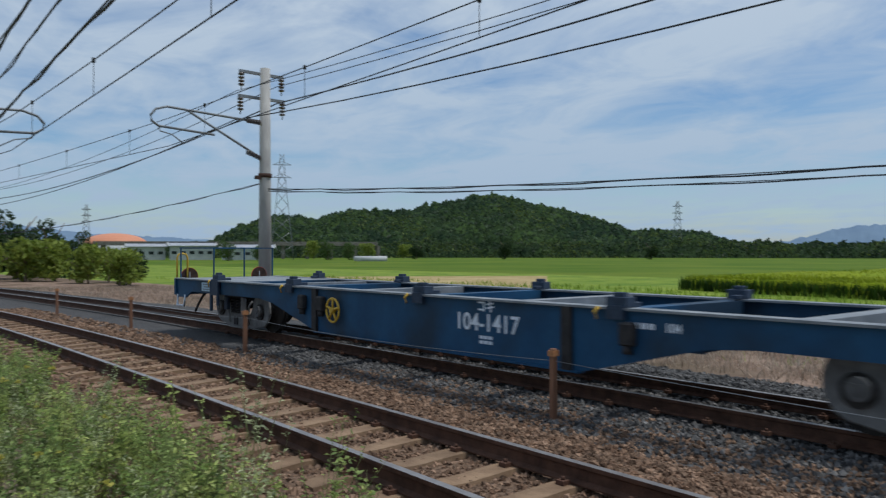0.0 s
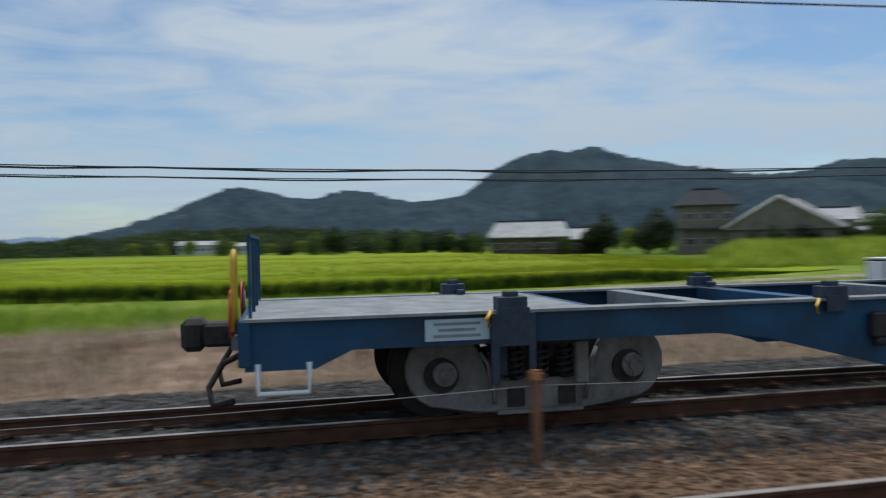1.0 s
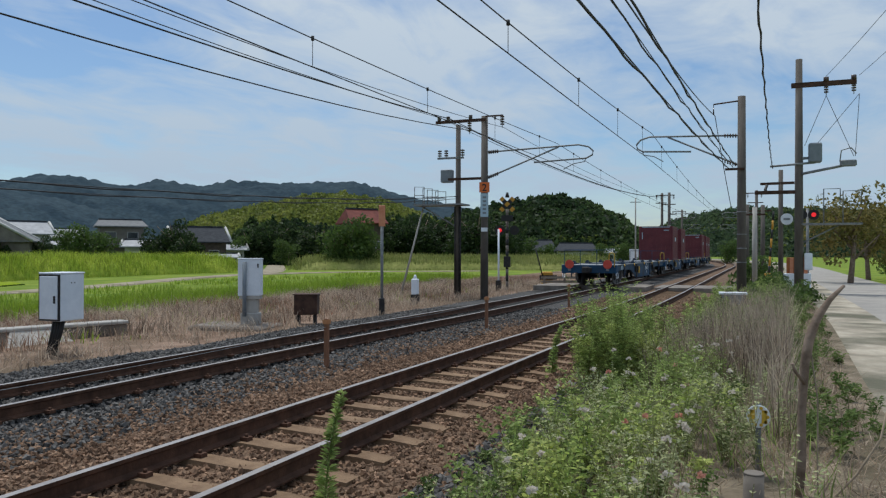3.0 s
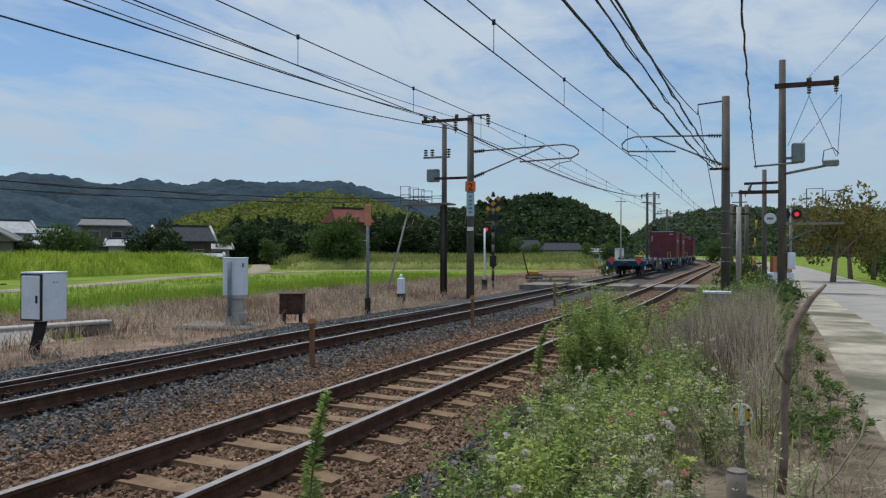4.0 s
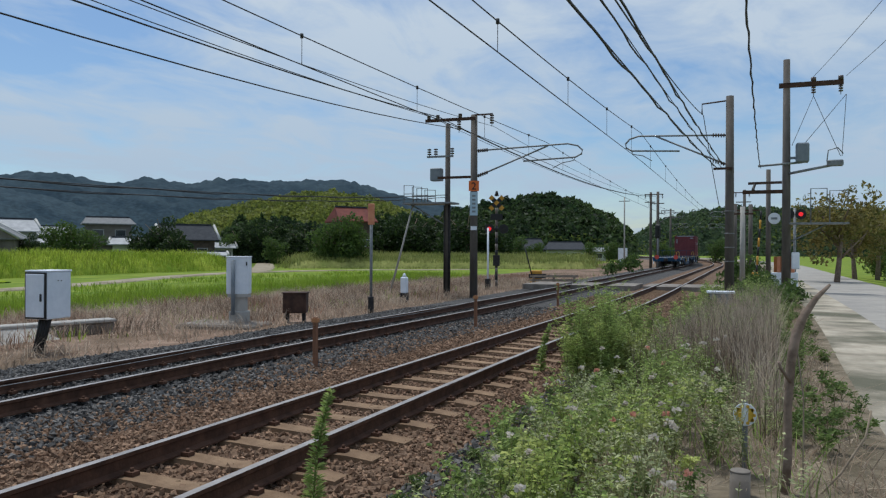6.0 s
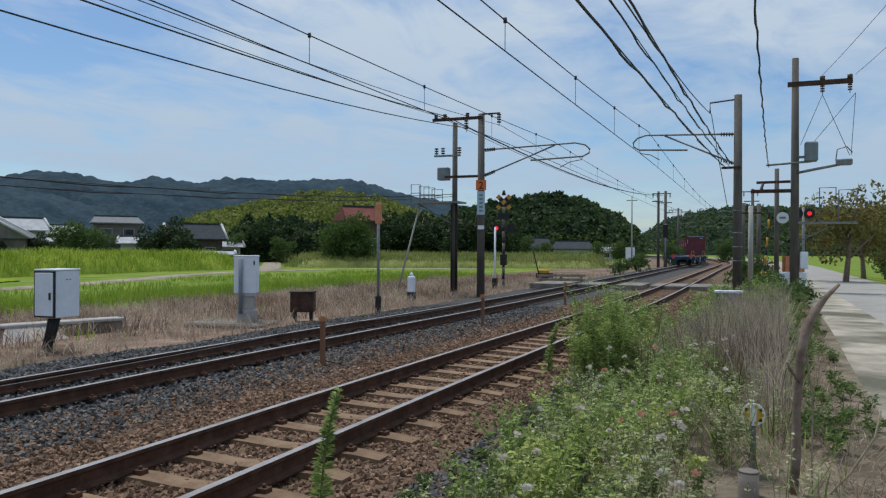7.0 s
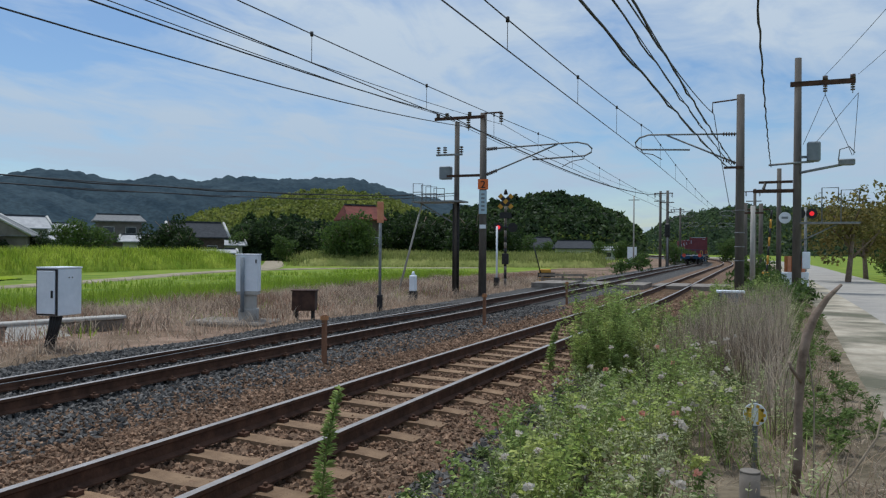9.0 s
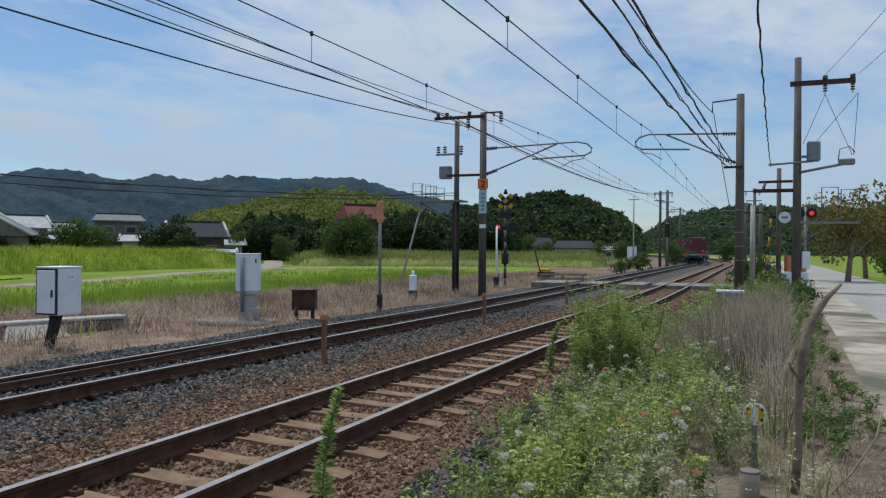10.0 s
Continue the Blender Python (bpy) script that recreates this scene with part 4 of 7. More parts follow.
for (ya, la), (yb, lb_) in zip(STAKES[3:8], STAKES[4:9]):
    bm = B(); span(bm, on_line(ya, la, 0.40), on_line(yb, lb_, 0.40), 0.07, 0.0035, 14)
    single("guide_rope", bm, "steel", "thin pale wire strung between wooden stakes", "wire", group="wires between the stakes")


# ---------------------------------------------------------------- level crossing
M["stripe"] = mat("warning_yellow", (0.46, 0.22, 0.02), (0.55, 0.29, 0.03), 6, 0.6)
lx = empty("crossing_signal", pose(-11.7, 37.5, -0.2, 0, 0, 15), "level crossing signal with yellow and black crossbuck and lit red lamp", "crossing signal")
for k in range(14):
    bm = B(); rod(bm, (0, 0, 0.3 * k - 0.3), (0, 0, 0.3 * (k + 1) - 0.3), 0.07, n=10); part("mast_band", bm, "concrete" if k % 2 else "black", lx)
for s in (-1, 1):
    for k in range(5):
        m = pose(0, -0.1 - 0.013 * (s + 1), 4.15, 0, 45 * s, 0)
        bm = B(); box(bm, -0.45 + 0.18 * k, -0.27 + 0.18 * k, -0.012, 0.012, -0.11, 0.11, m); part("crossbuck_band", bm, "stripe" if k % 2 == 0 else "black", lx)
lp = new("lamp_head"); lp.parent = lx; lp.matrix_local = pose(-0.36, -0.1, 2.85)
bm = B(); disc(bm, (0, 0.03, 0), (0, 1, 0), 0.24, 0.04, 24); part("backplate", bm, "black", lp)
bm = B(); disc(bm, (0, -0.02, 0), (0, 1, 0), 0.10, 0.05, 20); part("lens", bm, "lamp_red", lp, "lit red lens")
lp2 = new("lamp_head"); lp2.parent = lx; lp2.matrix_local = pose(0.36, -0.1, 2.85)
bm = B(); disc(bm, (0, 0.03, 0), (0, 1, 0), 0.24, 0.04, 24); part("backplate", bm, "black", lp2)
bm = B(); disc(bm, (0, -0.02, 0), (0, 1, 0), 0.10, 0.05, 20); part("lens", bm, "dark", lp2)
bm = B(); box(bm, -0.4, 0.4, -0.06, -0.02, 2.82, 2.88); part("lamp_bar", bm, "black", lx)
bm = B(); box(bm, -0.17, 0.17, -0.1, 0.1, 1.0, 1.55, bevel=0.02); part("control_case", bm, "dark", lx)
bm = B(); rod(bm, (0, 0, 4.5), (0, 0, 4.75), 0.11, 0.05, 12); part("bell", bm, "dark", lx)
bm = B(); box(bm, -0.3, 0.3, -0.14, -0.1, 3.3, 3.6); part("sign_panel", bm, "black", lx)
wpole = empty("white_mast", pose(-12.05, 37.2, -0.2), "slim white mast beside the crossing signal", "mast")
bm = B(); rod(bm, (0, 0, -0.3), (0, 0, 2.9), 0.05, n=10); part("pole", bm, "white", wpole)
bm = B(); box(bm, -0.12, 0.12, -0.1, 0.1, -0.3, 0.35); part("foot", bm, "dark", wpole)
ln = empty("leaning_pole", pose(-14.6, 31.0, -0.6), "thin leaning grey pole behind the masts", "pole")
bm = B(); rod(bm, (0, 0, 0), (1.0, 0.4, 4.2), 0.05, 0.035, 8); part("shaft", bm, "conc", ln)
gm = empty("gate_machine", pose(-11.2, 43.5, -0.3, 0, 0, 30), "yellow and black crossing gate machine with raised arm", "crossing gate")
bm = B(); box(bm, -0.3, 0.3, -0.25, 0.25, 0.0, 0.75, bevel=0.05); part("case", bm, "stripe", gm)
bm = B(); box(bm, -0.5, 0.5, -0.3, -0.26, 0.3, 0.55); part("counterweight", bm, "black", gm)
bm = B(); rod(bm, (-0.3, -0.3, 0.4), (-0.75, -0.3, 2.1), 0.035, n=8); part("arm", bm, "black", gm)
fn = empty("timber_fence", pose(-9.7, 41.5, -0.3, 0, 0, 22), "low weathered timber rail fence at the crossing", "fence")
for x in (-1.1, 0.0, 1.1):
    bm = B(); box(bm, x - 0.06, x + 0.06, -0.06, 0.06, -0.2, 0.55); part("post", bm, "grey_wood", fn)
for z in (0.28, 0.5):
    bm = B(); box(bm, -1.3, 1.3, -0.1, -0.06, z - 0.06, z + 0.06); part("rail_board", bm, "grey_wood", fn)
xg = empty("crossing_deck", pose(0, 0, 0), "pale worn plank deck of the level crossing", "level crossing", kind="structure")
for lat0, lat1 in ((-6.6, -4.9), (-4.3, -3.3), (-2.6, -1.4), (-1.0, -0.62), (-0.44, 0.44), (0.62, 4.9)):
    y = 37.6
    bm = B()
    a = [on_line(y + dy, l, z) for z in (-0.25, -0.01) for dy, l in ((-1.6, lat0), (-1.6, lat1), (1.6, lat1), (1.6, lat0))]
    v = [bm.verts.new(p) for p in a]
    for q in ((3, 2, 1, 0), (4, 5, 6, 7), (0, 1, 5, 4), (1, 2, 6, 5), (2, 3, 7, 6), (3, 0, 4, 7)):
        bm.faces.new([v[i] for i in q])
    part("deck_panel", bm, "concrete", xg)
# farther things up the line
c4 = cabinet(-17.0, 118, 5, 1.3, 1.0, -0.5, 2.0, "white steel equipment hut up the line")
ps = empty("slim_pole", pose(-14.8, 104, -0.5), "slim steel pole with a short crossarm", "pole")
bm = B(); rod(bm, (0, 0, 0), (0, 0, 9.2), 0.11, 0.08, 10); part("shaft", bm, "conc", ps)
bm = B(); box(bm, -0.7, 0.7, -0.05, 0.05, 8.6, 8.7); part("crossarm", bm, "steel", ps)
sg = empty("signal_head", line_pose(90.5, -6.2, -0.4), "black colour-light signal on a slim mast", "railway signal")
bm = B(); rod(bm, (0, 0, 0), (0, 0, 4.6), 0.08, n=10); part("mast", bm, "steel", sg)
bm = B(); box(bm, -0.3, 0.3, -0.15, 0.1, 3.4, 5.0, bevel=0.12); part("backboard", bm, "black", sg)
for k in range(3):
    bm = B(); rod(bm, (0, -0.15, 3.75 + 0.42 * k), (0, -0.4, 3.75 + 0.42 * k), 0.1, 0.12, 12); part("hood", bm, "black", sg)

# ---------------------------------------------------------------- the road side
uD = empty("utility_pole", pose(1.5, 35.5, -1.05), "tall concrete utility pole with crossarm, transformer and switch", "utility pole")
bm = B(); rod(bm, (0, 0, 0), (0, 0, 10.6), 0.19, 0.13, 20); part("shaft", bm, "darkpole", uD)
bm = B(); box(bm, -0.3, 2.1, -0.2, -0.1, 9.4, 9.6); part("crossarm", bm, "rusty", uD)
for x in (1.0, 2.0):
    hang_insulator(uD, x, -0.15, 9.4, 3)
    bm = B(); disc(bm, (x, -0.15, 9.68), (0, 0, 1), 0.1, 0.16, 12); part("pin_insulator", bm, "porcelain", uD)
bm = B(); box(bm, 0.35, 0.85, -0.3, 0.2, 6.3, 7.1, bevel=0.05); box(bm, 0.1, 0.4, -0.1, 0.0, 6.45, 6.55); part("transformer", bm, "tank", uD)
bm = B(); tube(bm, [(-1.1, -0.15, 6.2), (0.6, -0.15, 6.3)], 0.05); part("cable_arm", bm, "steel", uD)
bm = B(); tube(bm, [(0.1, -0.15, 5.85), (1.7, -0.15, 6.15)], 0.06); part("switch_arm", bm, "steel", uD)
bm = B(); box(bm, 1.5, 2.1, -0.3, 0.0, 6.1, 6.35, bevel=0.04); tube(bm, [(1.5, -0.15, 6.3), (1.55, -0.15, 6.75), (1.9, -0.15, 6.85), (2.1, -0.15, 6.6)], 0.025); part("switch", bm, "steel", uD)
for x0, z0, x1, z1 in ((1.0, 9.0, 2.0, 6.5), (2.2, 9.0, 0.7, 7.1), (2.2, 9.0, 2.05, 6.5), (1.0, 9.0, 0.2, 7.0)):
    bm = B(); tube(bm, [(x0, -0.15, z0), (x1, -0.15, z1)], 0.012); part("jumper_wire", bm, "wire", uD)
bm = B(); box(bm, -1.7, 0, -0.08, 0.02, 5.05, 5.2); part("stay_beam", bm, "rusty", uD)
bm = B(); box(bm, 0.1, 2.3, -0.4, 0.4, 3.75, 3.82); rod(bm, (0.1, 0, 3.0), (1.5, 0, 3.75), 0.03)
part("platform", bm, "steel", uD)
bm = B()
for x0, x1, h in ((0.9, 1.5, 1.4), (1.6, 2.25, 1.3)):
    tube(bm, [(x0, -0.3, 3.8), (x0, -0.3, 3.8 + h), (x1, -0.3, 3.8 + h), (x1, -0.3, 3.8 + h * 0.6)], 0.025)
part("platform_rail", bm, "steel", uD)
bm = B(); box(bm, 0.2, 0.5, -0.2, 0.1, 1.9, 2.6, bevel=0.03); part("meter_box", bm, "white", uD)
for x in (0.95, 2.2):
    wire_thing("power_line", [((1.5 + x, 35.4, 8.7), (5.5 + x, -6.0, 10.2), 0.6)], 0.009, "thin high power line over the road")
cable((0.5, 35.4, 5.1), (-0.5, -5.0, 5.2), 0.75, 0.014, "black lashed telephone cable over the verge", 0.03)
# crossing signal, sign and hut on the near side of the crossing
rs = empty("crossing_post", pose(0.95, 40.5, -0.3, 0, 0, -8), "dark pole with round white sign at the crossing", "sign post")
bm = B(); rod(bm, (0, 0, 0), (0, 0, 5.8), 0.12, 0.1, 12); part("pole", bm, "darkpole", rs)
bm = B(); disc(bm, (0.28, -0.16, 3.45), (0, 1, 0), 0.27, 0.04, 28); part("round_sign", bm, "white", rs, "round pale sign")
bm = B(); box(bm, 0.14, 0.42, -0.19, -0.18, 3.40, 3.50); part("sign_mark", bm, "tank", rs)
bm = B(); box(bm, -0.9, 0.6, -0.1, 0.0, 5.1, 5.22); part("crossarm", bm, "rusty", rs)
bm = B(); tube(bm, [(-0.6, -0.1, 5.1), (-0.65, -0.3, 4.85), (-0.55, -0.4, 4.7)], 0.07); part("bell", bm, "black", rs)
lg = empty("lit_crossing_lamp", pose(2.05, 39.5, -0.3), "black twin crossing lamp with a lit red lens", "crossing lamp")
bm = B(); rod(bm, (0, 0, 0), (0, 0, 3.9), 0.06, n=10); part("pole", bm, "steel", lg)
for x, k in ((-0.25, "black"), (0.25, "lamp_red")):
    bm = B(); disc(bm, (x, -0.05, 3.6), (0, 1, 0), 0.24, 0.04, 20); part("backplate", bm, "black", lg)
    bm = B(); disc(bm, (x, -0.09, 3.6), (0, 1, 0), 0.1, 0.05, 16); part("lens", bm, k, lg)
ht = empty("control_box", pose(1.55, 38.0, -0.2, 0, 0, -5), "white control cabinet with a rust-striped hood", "cabinet")
bm = B(); box(bm, -0.55, 0.55, -0.4, 0.4, -0.3, 0.85, bevel=0.02); part("case", bm, "white", ht)
for k in range(6):
    bm = B(); box(bm, -0.42 + 0.14 * k, -0.29 + 0.14 * k, -0.3, 0.2, 0.85, 1.55); part("hood_strip", bm, "rust_orange" if k % 2 == 0 else "faded_orange", ht)
for x, y, h, r in ((-0.2, 41.5, 4.2, 0.13), (-0.6, 46, 4.6, 0.13), (0.25, 52, 4.9, 0.14)):
    pp = empty("lineside_pole", pose(x, y, -0.4), "old concrete lineside pole beyond the crossing", "pole", "lineside poles")
    bm = B(); rod(bm, (0, 0, 0), (0, 0, h), r, r * 0.85, 12); part("shaft", bm, "conc" if y < 45 else "darkpole", pp)
    bm = B(); box(bm, -0.5, 0.5, -0.05, 0.05, h - 0.4, h - 0.32); part("crossarm", bm, "rusty", pp)
gp = empty("gate_pole", pose(0.35, 39.2, -0.3, 0, 4, 0), "raised yellow and black crossing gate pole", "crossing gate")
for k in range(9):
    bm = B(); rod(bm, (0, 0, 0.42 * k), (0, 0, 0.42 * k + 0.42), 0.045, n=8); part("band", bm, "stripe" if k % 2 else "black", gp)
bm = B(); box(bm, -0.2, 0.2, -0.2, 0.2, -0.2, 0.9, bevel=0.03); part("gate_case", bm, "stripe", gp)
sb = empty("steel_box", pose(-0.72, 22.5, -0.35, 0, 0, 4), "grey steel lineside box with a flat lid", "cabinet")
bm = B(); box(bm, -0.31, 0.31, -0.22, 0.22, -0.2, 0.80, bevel=0.01); part("case", bm, "tank", sb)
bm = B(); box(bm, -0.35, 0.35, -0.26, 0.26, 0.80, 0.85); part("lid", bm, "white", sb)
for x in (-0.32, 0.28):
    bm = B(); box(bm, x, x + 0.04, -0.24, -0.2, -0.2, 0.8); part("corner_angle", bm, "dark", sb)
# sawn-off old post in the weeds
sp = empty("post_stump", pose(-0.17, 6.2, -0.4), "low grey sawn-off concrete post among weeds", "post")
bm = B(); rod(bm, (0, 0, -0.2), (0.01, 0, 0.42), 0.075, 0.07, 14); part("shaft", bm, "concrete", sp)
bm = B(); rod(bm, (0.01, 0, 0.42), (0.01, 0, 0.43), 0.073, 0.066, 14); part("top", bm, "concrete", sp)
# bent bare trunk and reflector stake in the weeds
br = empty("dead_trunk", pose(0.15, 6.3, -0.15, 0, 0, 22), "bent bare brown trunk rising from the weeds", "trunk")
bm = B()
bpts = [(-0.03, 0, -0.15), (0.0, 0.0, 0.3), (0.01, 0.02, 0.62), (0.035, 0.03, 0.95), (0.075, 0.05, 1.12), (0.14, 0.08, 1.25), (0.25, 0.12, 1.38), (0.37, 0.15, 1.48)]
brad = (0.030, 0.028, 0.028, 0.030, 0.033, 0.029, 0.021, 0.010)
nb_ = 12
rings = []
for i, p in enumerate(bpts):
    d = (Vector(bpts[min(i + 1, 7)]) - Vector(bpts[max(i - 1, 0)])).to_track_quat("Z", "Y")
    rings.append([bm.verts.new(Vector(p) + d @ Vector((math.cos(6.2832 * k / nb_), math.sin(6.2832 * k / nb_), 0)) * brad[i] * (1 + 0.22 * noise.noise(Vector((k * 0.9, i * 1.3, 4))))) for k in range(nb_)])
for a, b in zip(rings, rings[1:]):
    for k in range(nb_):
        f = bm.faces.new((a[k], a[(k + 1) % nb_], b[(k + 1) % nb_], b[k])); f.smooth = True
bm.faces.new(list(reversed(rings[0]))); bm.faces.new(rings[-1])
part("limb", bm, "bark", br)
bm = B(); tube(bm, [(0.075, 0.05, 1.1), (0.10, -0.02, 0.7), (0.08, -0.06, 0.2), (0.09, -0.06, -0.1)], 0.006); part("hanging_twig", bm, "straw_bark", br)
bm = B(); tube(bm, [(0.10, -0.08, -0.05), (0.35, -0.05, 0.18), (0.55, 0.0, 0.42), (0.60, 0.02, 0.6)], 0.008); part("twig", bm, "straw_bark", br)
bm = B(); tube(bm, [(0.02, 0.0, 0.8), (-0.06, -0.02, 0.9), (-0.08, -0.03, 0.95)], 0.011); part("twig", bm, "bark", br)
rf = empty("reflector_stake", pose(-0.13, 6.75, -0.2), "small round white reflector with yellow rim studs on a stake", "reflector")
bm = B(); box(bm, -0.02, 0.02, -0.01, 0.01, -0.1, 0.62); part("stake", bm, "steel", rf)
bm = B(); disc(bm, (0, -0.02, 0.52), (0, 1, 0), 0.085, 0.02, 24); part("disc_plate", bm, "white", rf)
for s in (-1, 1):
    bm = B(); box(bm, s * 0.042 - 0.018, s * 0.042 + 0.018, -0.036, -0.03, 0.47, 0.57); part("yellow_band", bm, "yellow", rf)
for k in range(10):
    a = radians(36 * k)
    bm = B(); disc(bm, (0.066 * math.cos(a), -0.032, 0.52 + 0.066 * math.sin(a)), (0, 1, 0), 0.013, 0.008, 8); part("rim_stud", bm, "yellow", rf)

# ---------------------------------------------------------------- hills and mountains
def polar(az, d, z=0.0):
    a = radians(az)
    return Vector((-d * math.sin(a), d * math.cos(a), z))


def ridge(name, prof, dist, depth, material, label, category, rough=3.0, cell=9.0, step=0.14, rows=26, front=0.9, blend=0.0):
    """A wooded ridge whose crest, seen from the line, rises el degrees at az; its flanks fall to the plain in front and behind."""
    prof = sorted(prof)
    f = _spline([p[0] for p in prof], [p[1] for p in prof])
    a0, a1 = prof[0][0], prof[-1][0]
    n = int((a1 - a0) / step)
    bm = B()
    grid = []
    for i in range(n + 1):
        az = a0 + (a1 - a0) * i / n
        top = max(0.4, EYE_H + dist * math.tan(radians(max(0.03, f(az)))))
        col = []
        for j in range(rows + 1):
            u = j / rows
            d = dist + depth * (u * 1.3 - 1.0)
            k = math.sin(math.pi / 2 * min(1.0, u / 0.77)) ** front if u < 0.77 else math.cos(math.pi / 2 * (u - 0.77) / 0.23) ** 0.8
            h = top * k
            p = polar(az, d)
            if k > 0.02:
                q = Vector((p.x, p.y, 0)) / cell
                crown = abs(noise.noise(q)) * 1.3 + 0.6 * abs(noise.noise(q * 2.1 + Vector((7, 3, 1))))
                fold = noise.noise(Vector((p.x, p.y, 5.0)) / (cell * 9))
                h += rough * (crown - 0.55) + (0 if u > 0.7 else top * 0.10 * fold)
            col.append(bm.verts.new((p.x, p.y, max(-0.8, h - 0.8) if 0 < j < rows else -0.9)))
        grid.append(col)
    for a, b in zip(grid, grid[1:]):
        for j in range(rows):
            fc = bm.faces.new((a[j], a[j + 1], b[j + 1], b[j]))
            fc.smooth = True
    bmesh.ops.recalc_face_normals(bm, faces=bm.faces)
    return single(name, bm, material, label, category, kind="structure")


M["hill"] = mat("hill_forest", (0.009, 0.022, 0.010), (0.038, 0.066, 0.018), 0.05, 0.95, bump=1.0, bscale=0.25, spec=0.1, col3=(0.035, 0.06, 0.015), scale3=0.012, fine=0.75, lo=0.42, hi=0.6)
# forest green with the blue of the distance haze put into the colour
M["mountain"] = mat("mountain_forest_haze", (0.022, 0.040, 0.056), (0.044, 0.068, 0.084), 0.02, 0.95, bump=1.0, bscale=0.06, spec=0.05, fine=0.55)
M["bamboo"] = mat("bamboo_wood", (0.085, 0.115, 0.02), (0.19, 0.215, 0.045), 0.2, 0.95, bump=1.0, bscale=0.5, spec=0.1, fine=0.6)
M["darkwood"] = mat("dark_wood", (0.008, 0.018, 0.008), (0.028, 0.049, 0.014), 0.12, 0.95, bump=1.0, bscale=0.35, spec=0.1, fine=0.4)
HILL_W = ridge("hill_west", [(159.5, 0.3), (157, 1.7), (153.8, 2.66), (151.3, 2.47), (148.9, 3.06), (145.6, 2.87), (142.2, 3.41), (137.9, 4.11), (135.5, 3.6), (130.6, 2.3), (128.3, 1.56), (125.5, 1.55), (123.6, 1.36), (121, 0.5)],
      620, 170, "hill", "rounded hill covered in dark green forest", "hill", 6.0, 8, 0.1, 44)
ridge("backdrop_hill_south", [(176, 2.3), (171.9, 1.96), (168, 1.47), (165, 1.19), (161.5, 1.06), (157, 0.8)], 3600, 500, "bluehill", "far hills on the horizon, painted in haze blue", "hills", 10, 60, 0.2, 8)
ridge("backdrop_hill_west", [(119.5, 0.4), (116, 1.29), (113, 1.81), (111, 1.77), (109, 1.33), (106.8, 0.75), (105.2, 0.95), (104.1, 0.95), (101, 0.4)], 3800, 500, "bluehill", "far hills on the horizon, painted in haze blue", "hills", 14, 60, 0.12, 8)
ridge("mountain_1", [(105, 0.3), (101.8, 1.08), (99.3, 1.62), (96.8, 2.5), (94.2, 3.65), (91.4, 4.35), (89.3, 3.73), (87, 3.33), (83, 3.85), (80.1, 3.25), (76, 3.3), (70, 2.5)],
      1250, 330, "mountain", "wooded mountain, dark green tinted blue for haze", "mountain", 6, 22)
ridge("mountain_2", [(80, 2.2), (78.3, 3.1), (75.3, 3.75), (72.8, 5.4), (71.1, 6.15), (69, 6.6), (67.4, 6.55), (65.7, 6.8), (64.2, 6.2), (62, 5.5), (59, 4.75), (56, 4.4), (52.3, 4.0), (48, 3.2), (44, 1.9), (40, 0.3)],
      1500, 420, "mountain", "wooded mountain, dark green tinted blue for haze", "mountain", 7, 24)
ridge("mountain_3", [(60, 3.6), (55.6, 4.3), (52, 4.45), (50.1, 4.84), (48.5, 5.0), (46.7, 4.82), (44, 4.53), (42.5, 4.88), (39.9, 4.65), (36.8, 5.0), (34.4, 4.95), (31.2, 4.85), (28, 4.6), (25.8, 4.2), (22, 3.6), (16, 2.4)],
      1700, 420, "mountain", "long wooded mountain ridge, green tinted blue for haze", "mountain", 7, 24)
RISE = ridge("wooded_rise", [(42, 0.6), (40.2, 2.0), (36.8, 3.1), (34.4, 3.65), (31.2, 4.12), (28.7, 3.95), (25.8, 3.5), (23, 2.6), (20.5, 1.5)], 235, 55, "bamboo", "low rise covered in yellow-green bamboo", "hill", 1.8, 3.2, 0.07, 40, 0.7)
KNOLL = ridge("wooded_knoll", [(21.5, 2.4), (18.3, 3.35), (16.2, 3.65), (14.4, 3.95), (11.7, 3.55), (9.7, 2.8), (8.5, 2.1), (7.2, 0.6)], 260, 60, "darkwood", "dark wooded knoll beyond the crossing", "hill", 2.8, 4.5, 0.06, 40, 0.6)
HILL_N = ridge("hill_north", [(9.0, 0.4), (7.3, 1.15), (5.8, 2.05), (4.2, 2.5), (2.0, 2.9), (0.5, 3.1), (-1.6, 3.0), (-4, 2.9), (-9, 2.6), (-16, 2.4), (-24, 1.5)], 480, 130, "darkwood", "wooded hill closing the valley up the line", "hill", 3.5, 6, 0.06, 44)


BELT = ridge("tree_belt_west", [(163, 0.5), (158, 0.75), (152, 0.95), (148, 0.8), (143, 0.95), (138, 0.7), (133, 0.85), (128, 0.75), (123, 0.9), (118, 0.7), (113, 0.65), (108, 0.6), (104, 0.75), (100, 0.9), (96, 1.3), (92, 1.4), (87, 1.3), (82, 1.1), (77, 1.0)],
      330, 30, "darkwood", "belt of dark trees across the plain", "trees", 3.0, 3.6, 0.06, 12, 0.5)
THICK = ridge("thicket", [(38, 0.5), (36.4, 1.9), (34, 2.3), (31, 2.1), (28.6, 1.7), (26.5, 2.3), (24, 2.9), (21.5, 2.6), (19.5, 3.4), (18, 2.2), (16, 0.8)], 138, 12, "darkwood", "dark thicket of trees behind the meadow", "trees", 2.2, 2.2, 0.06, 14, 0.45)


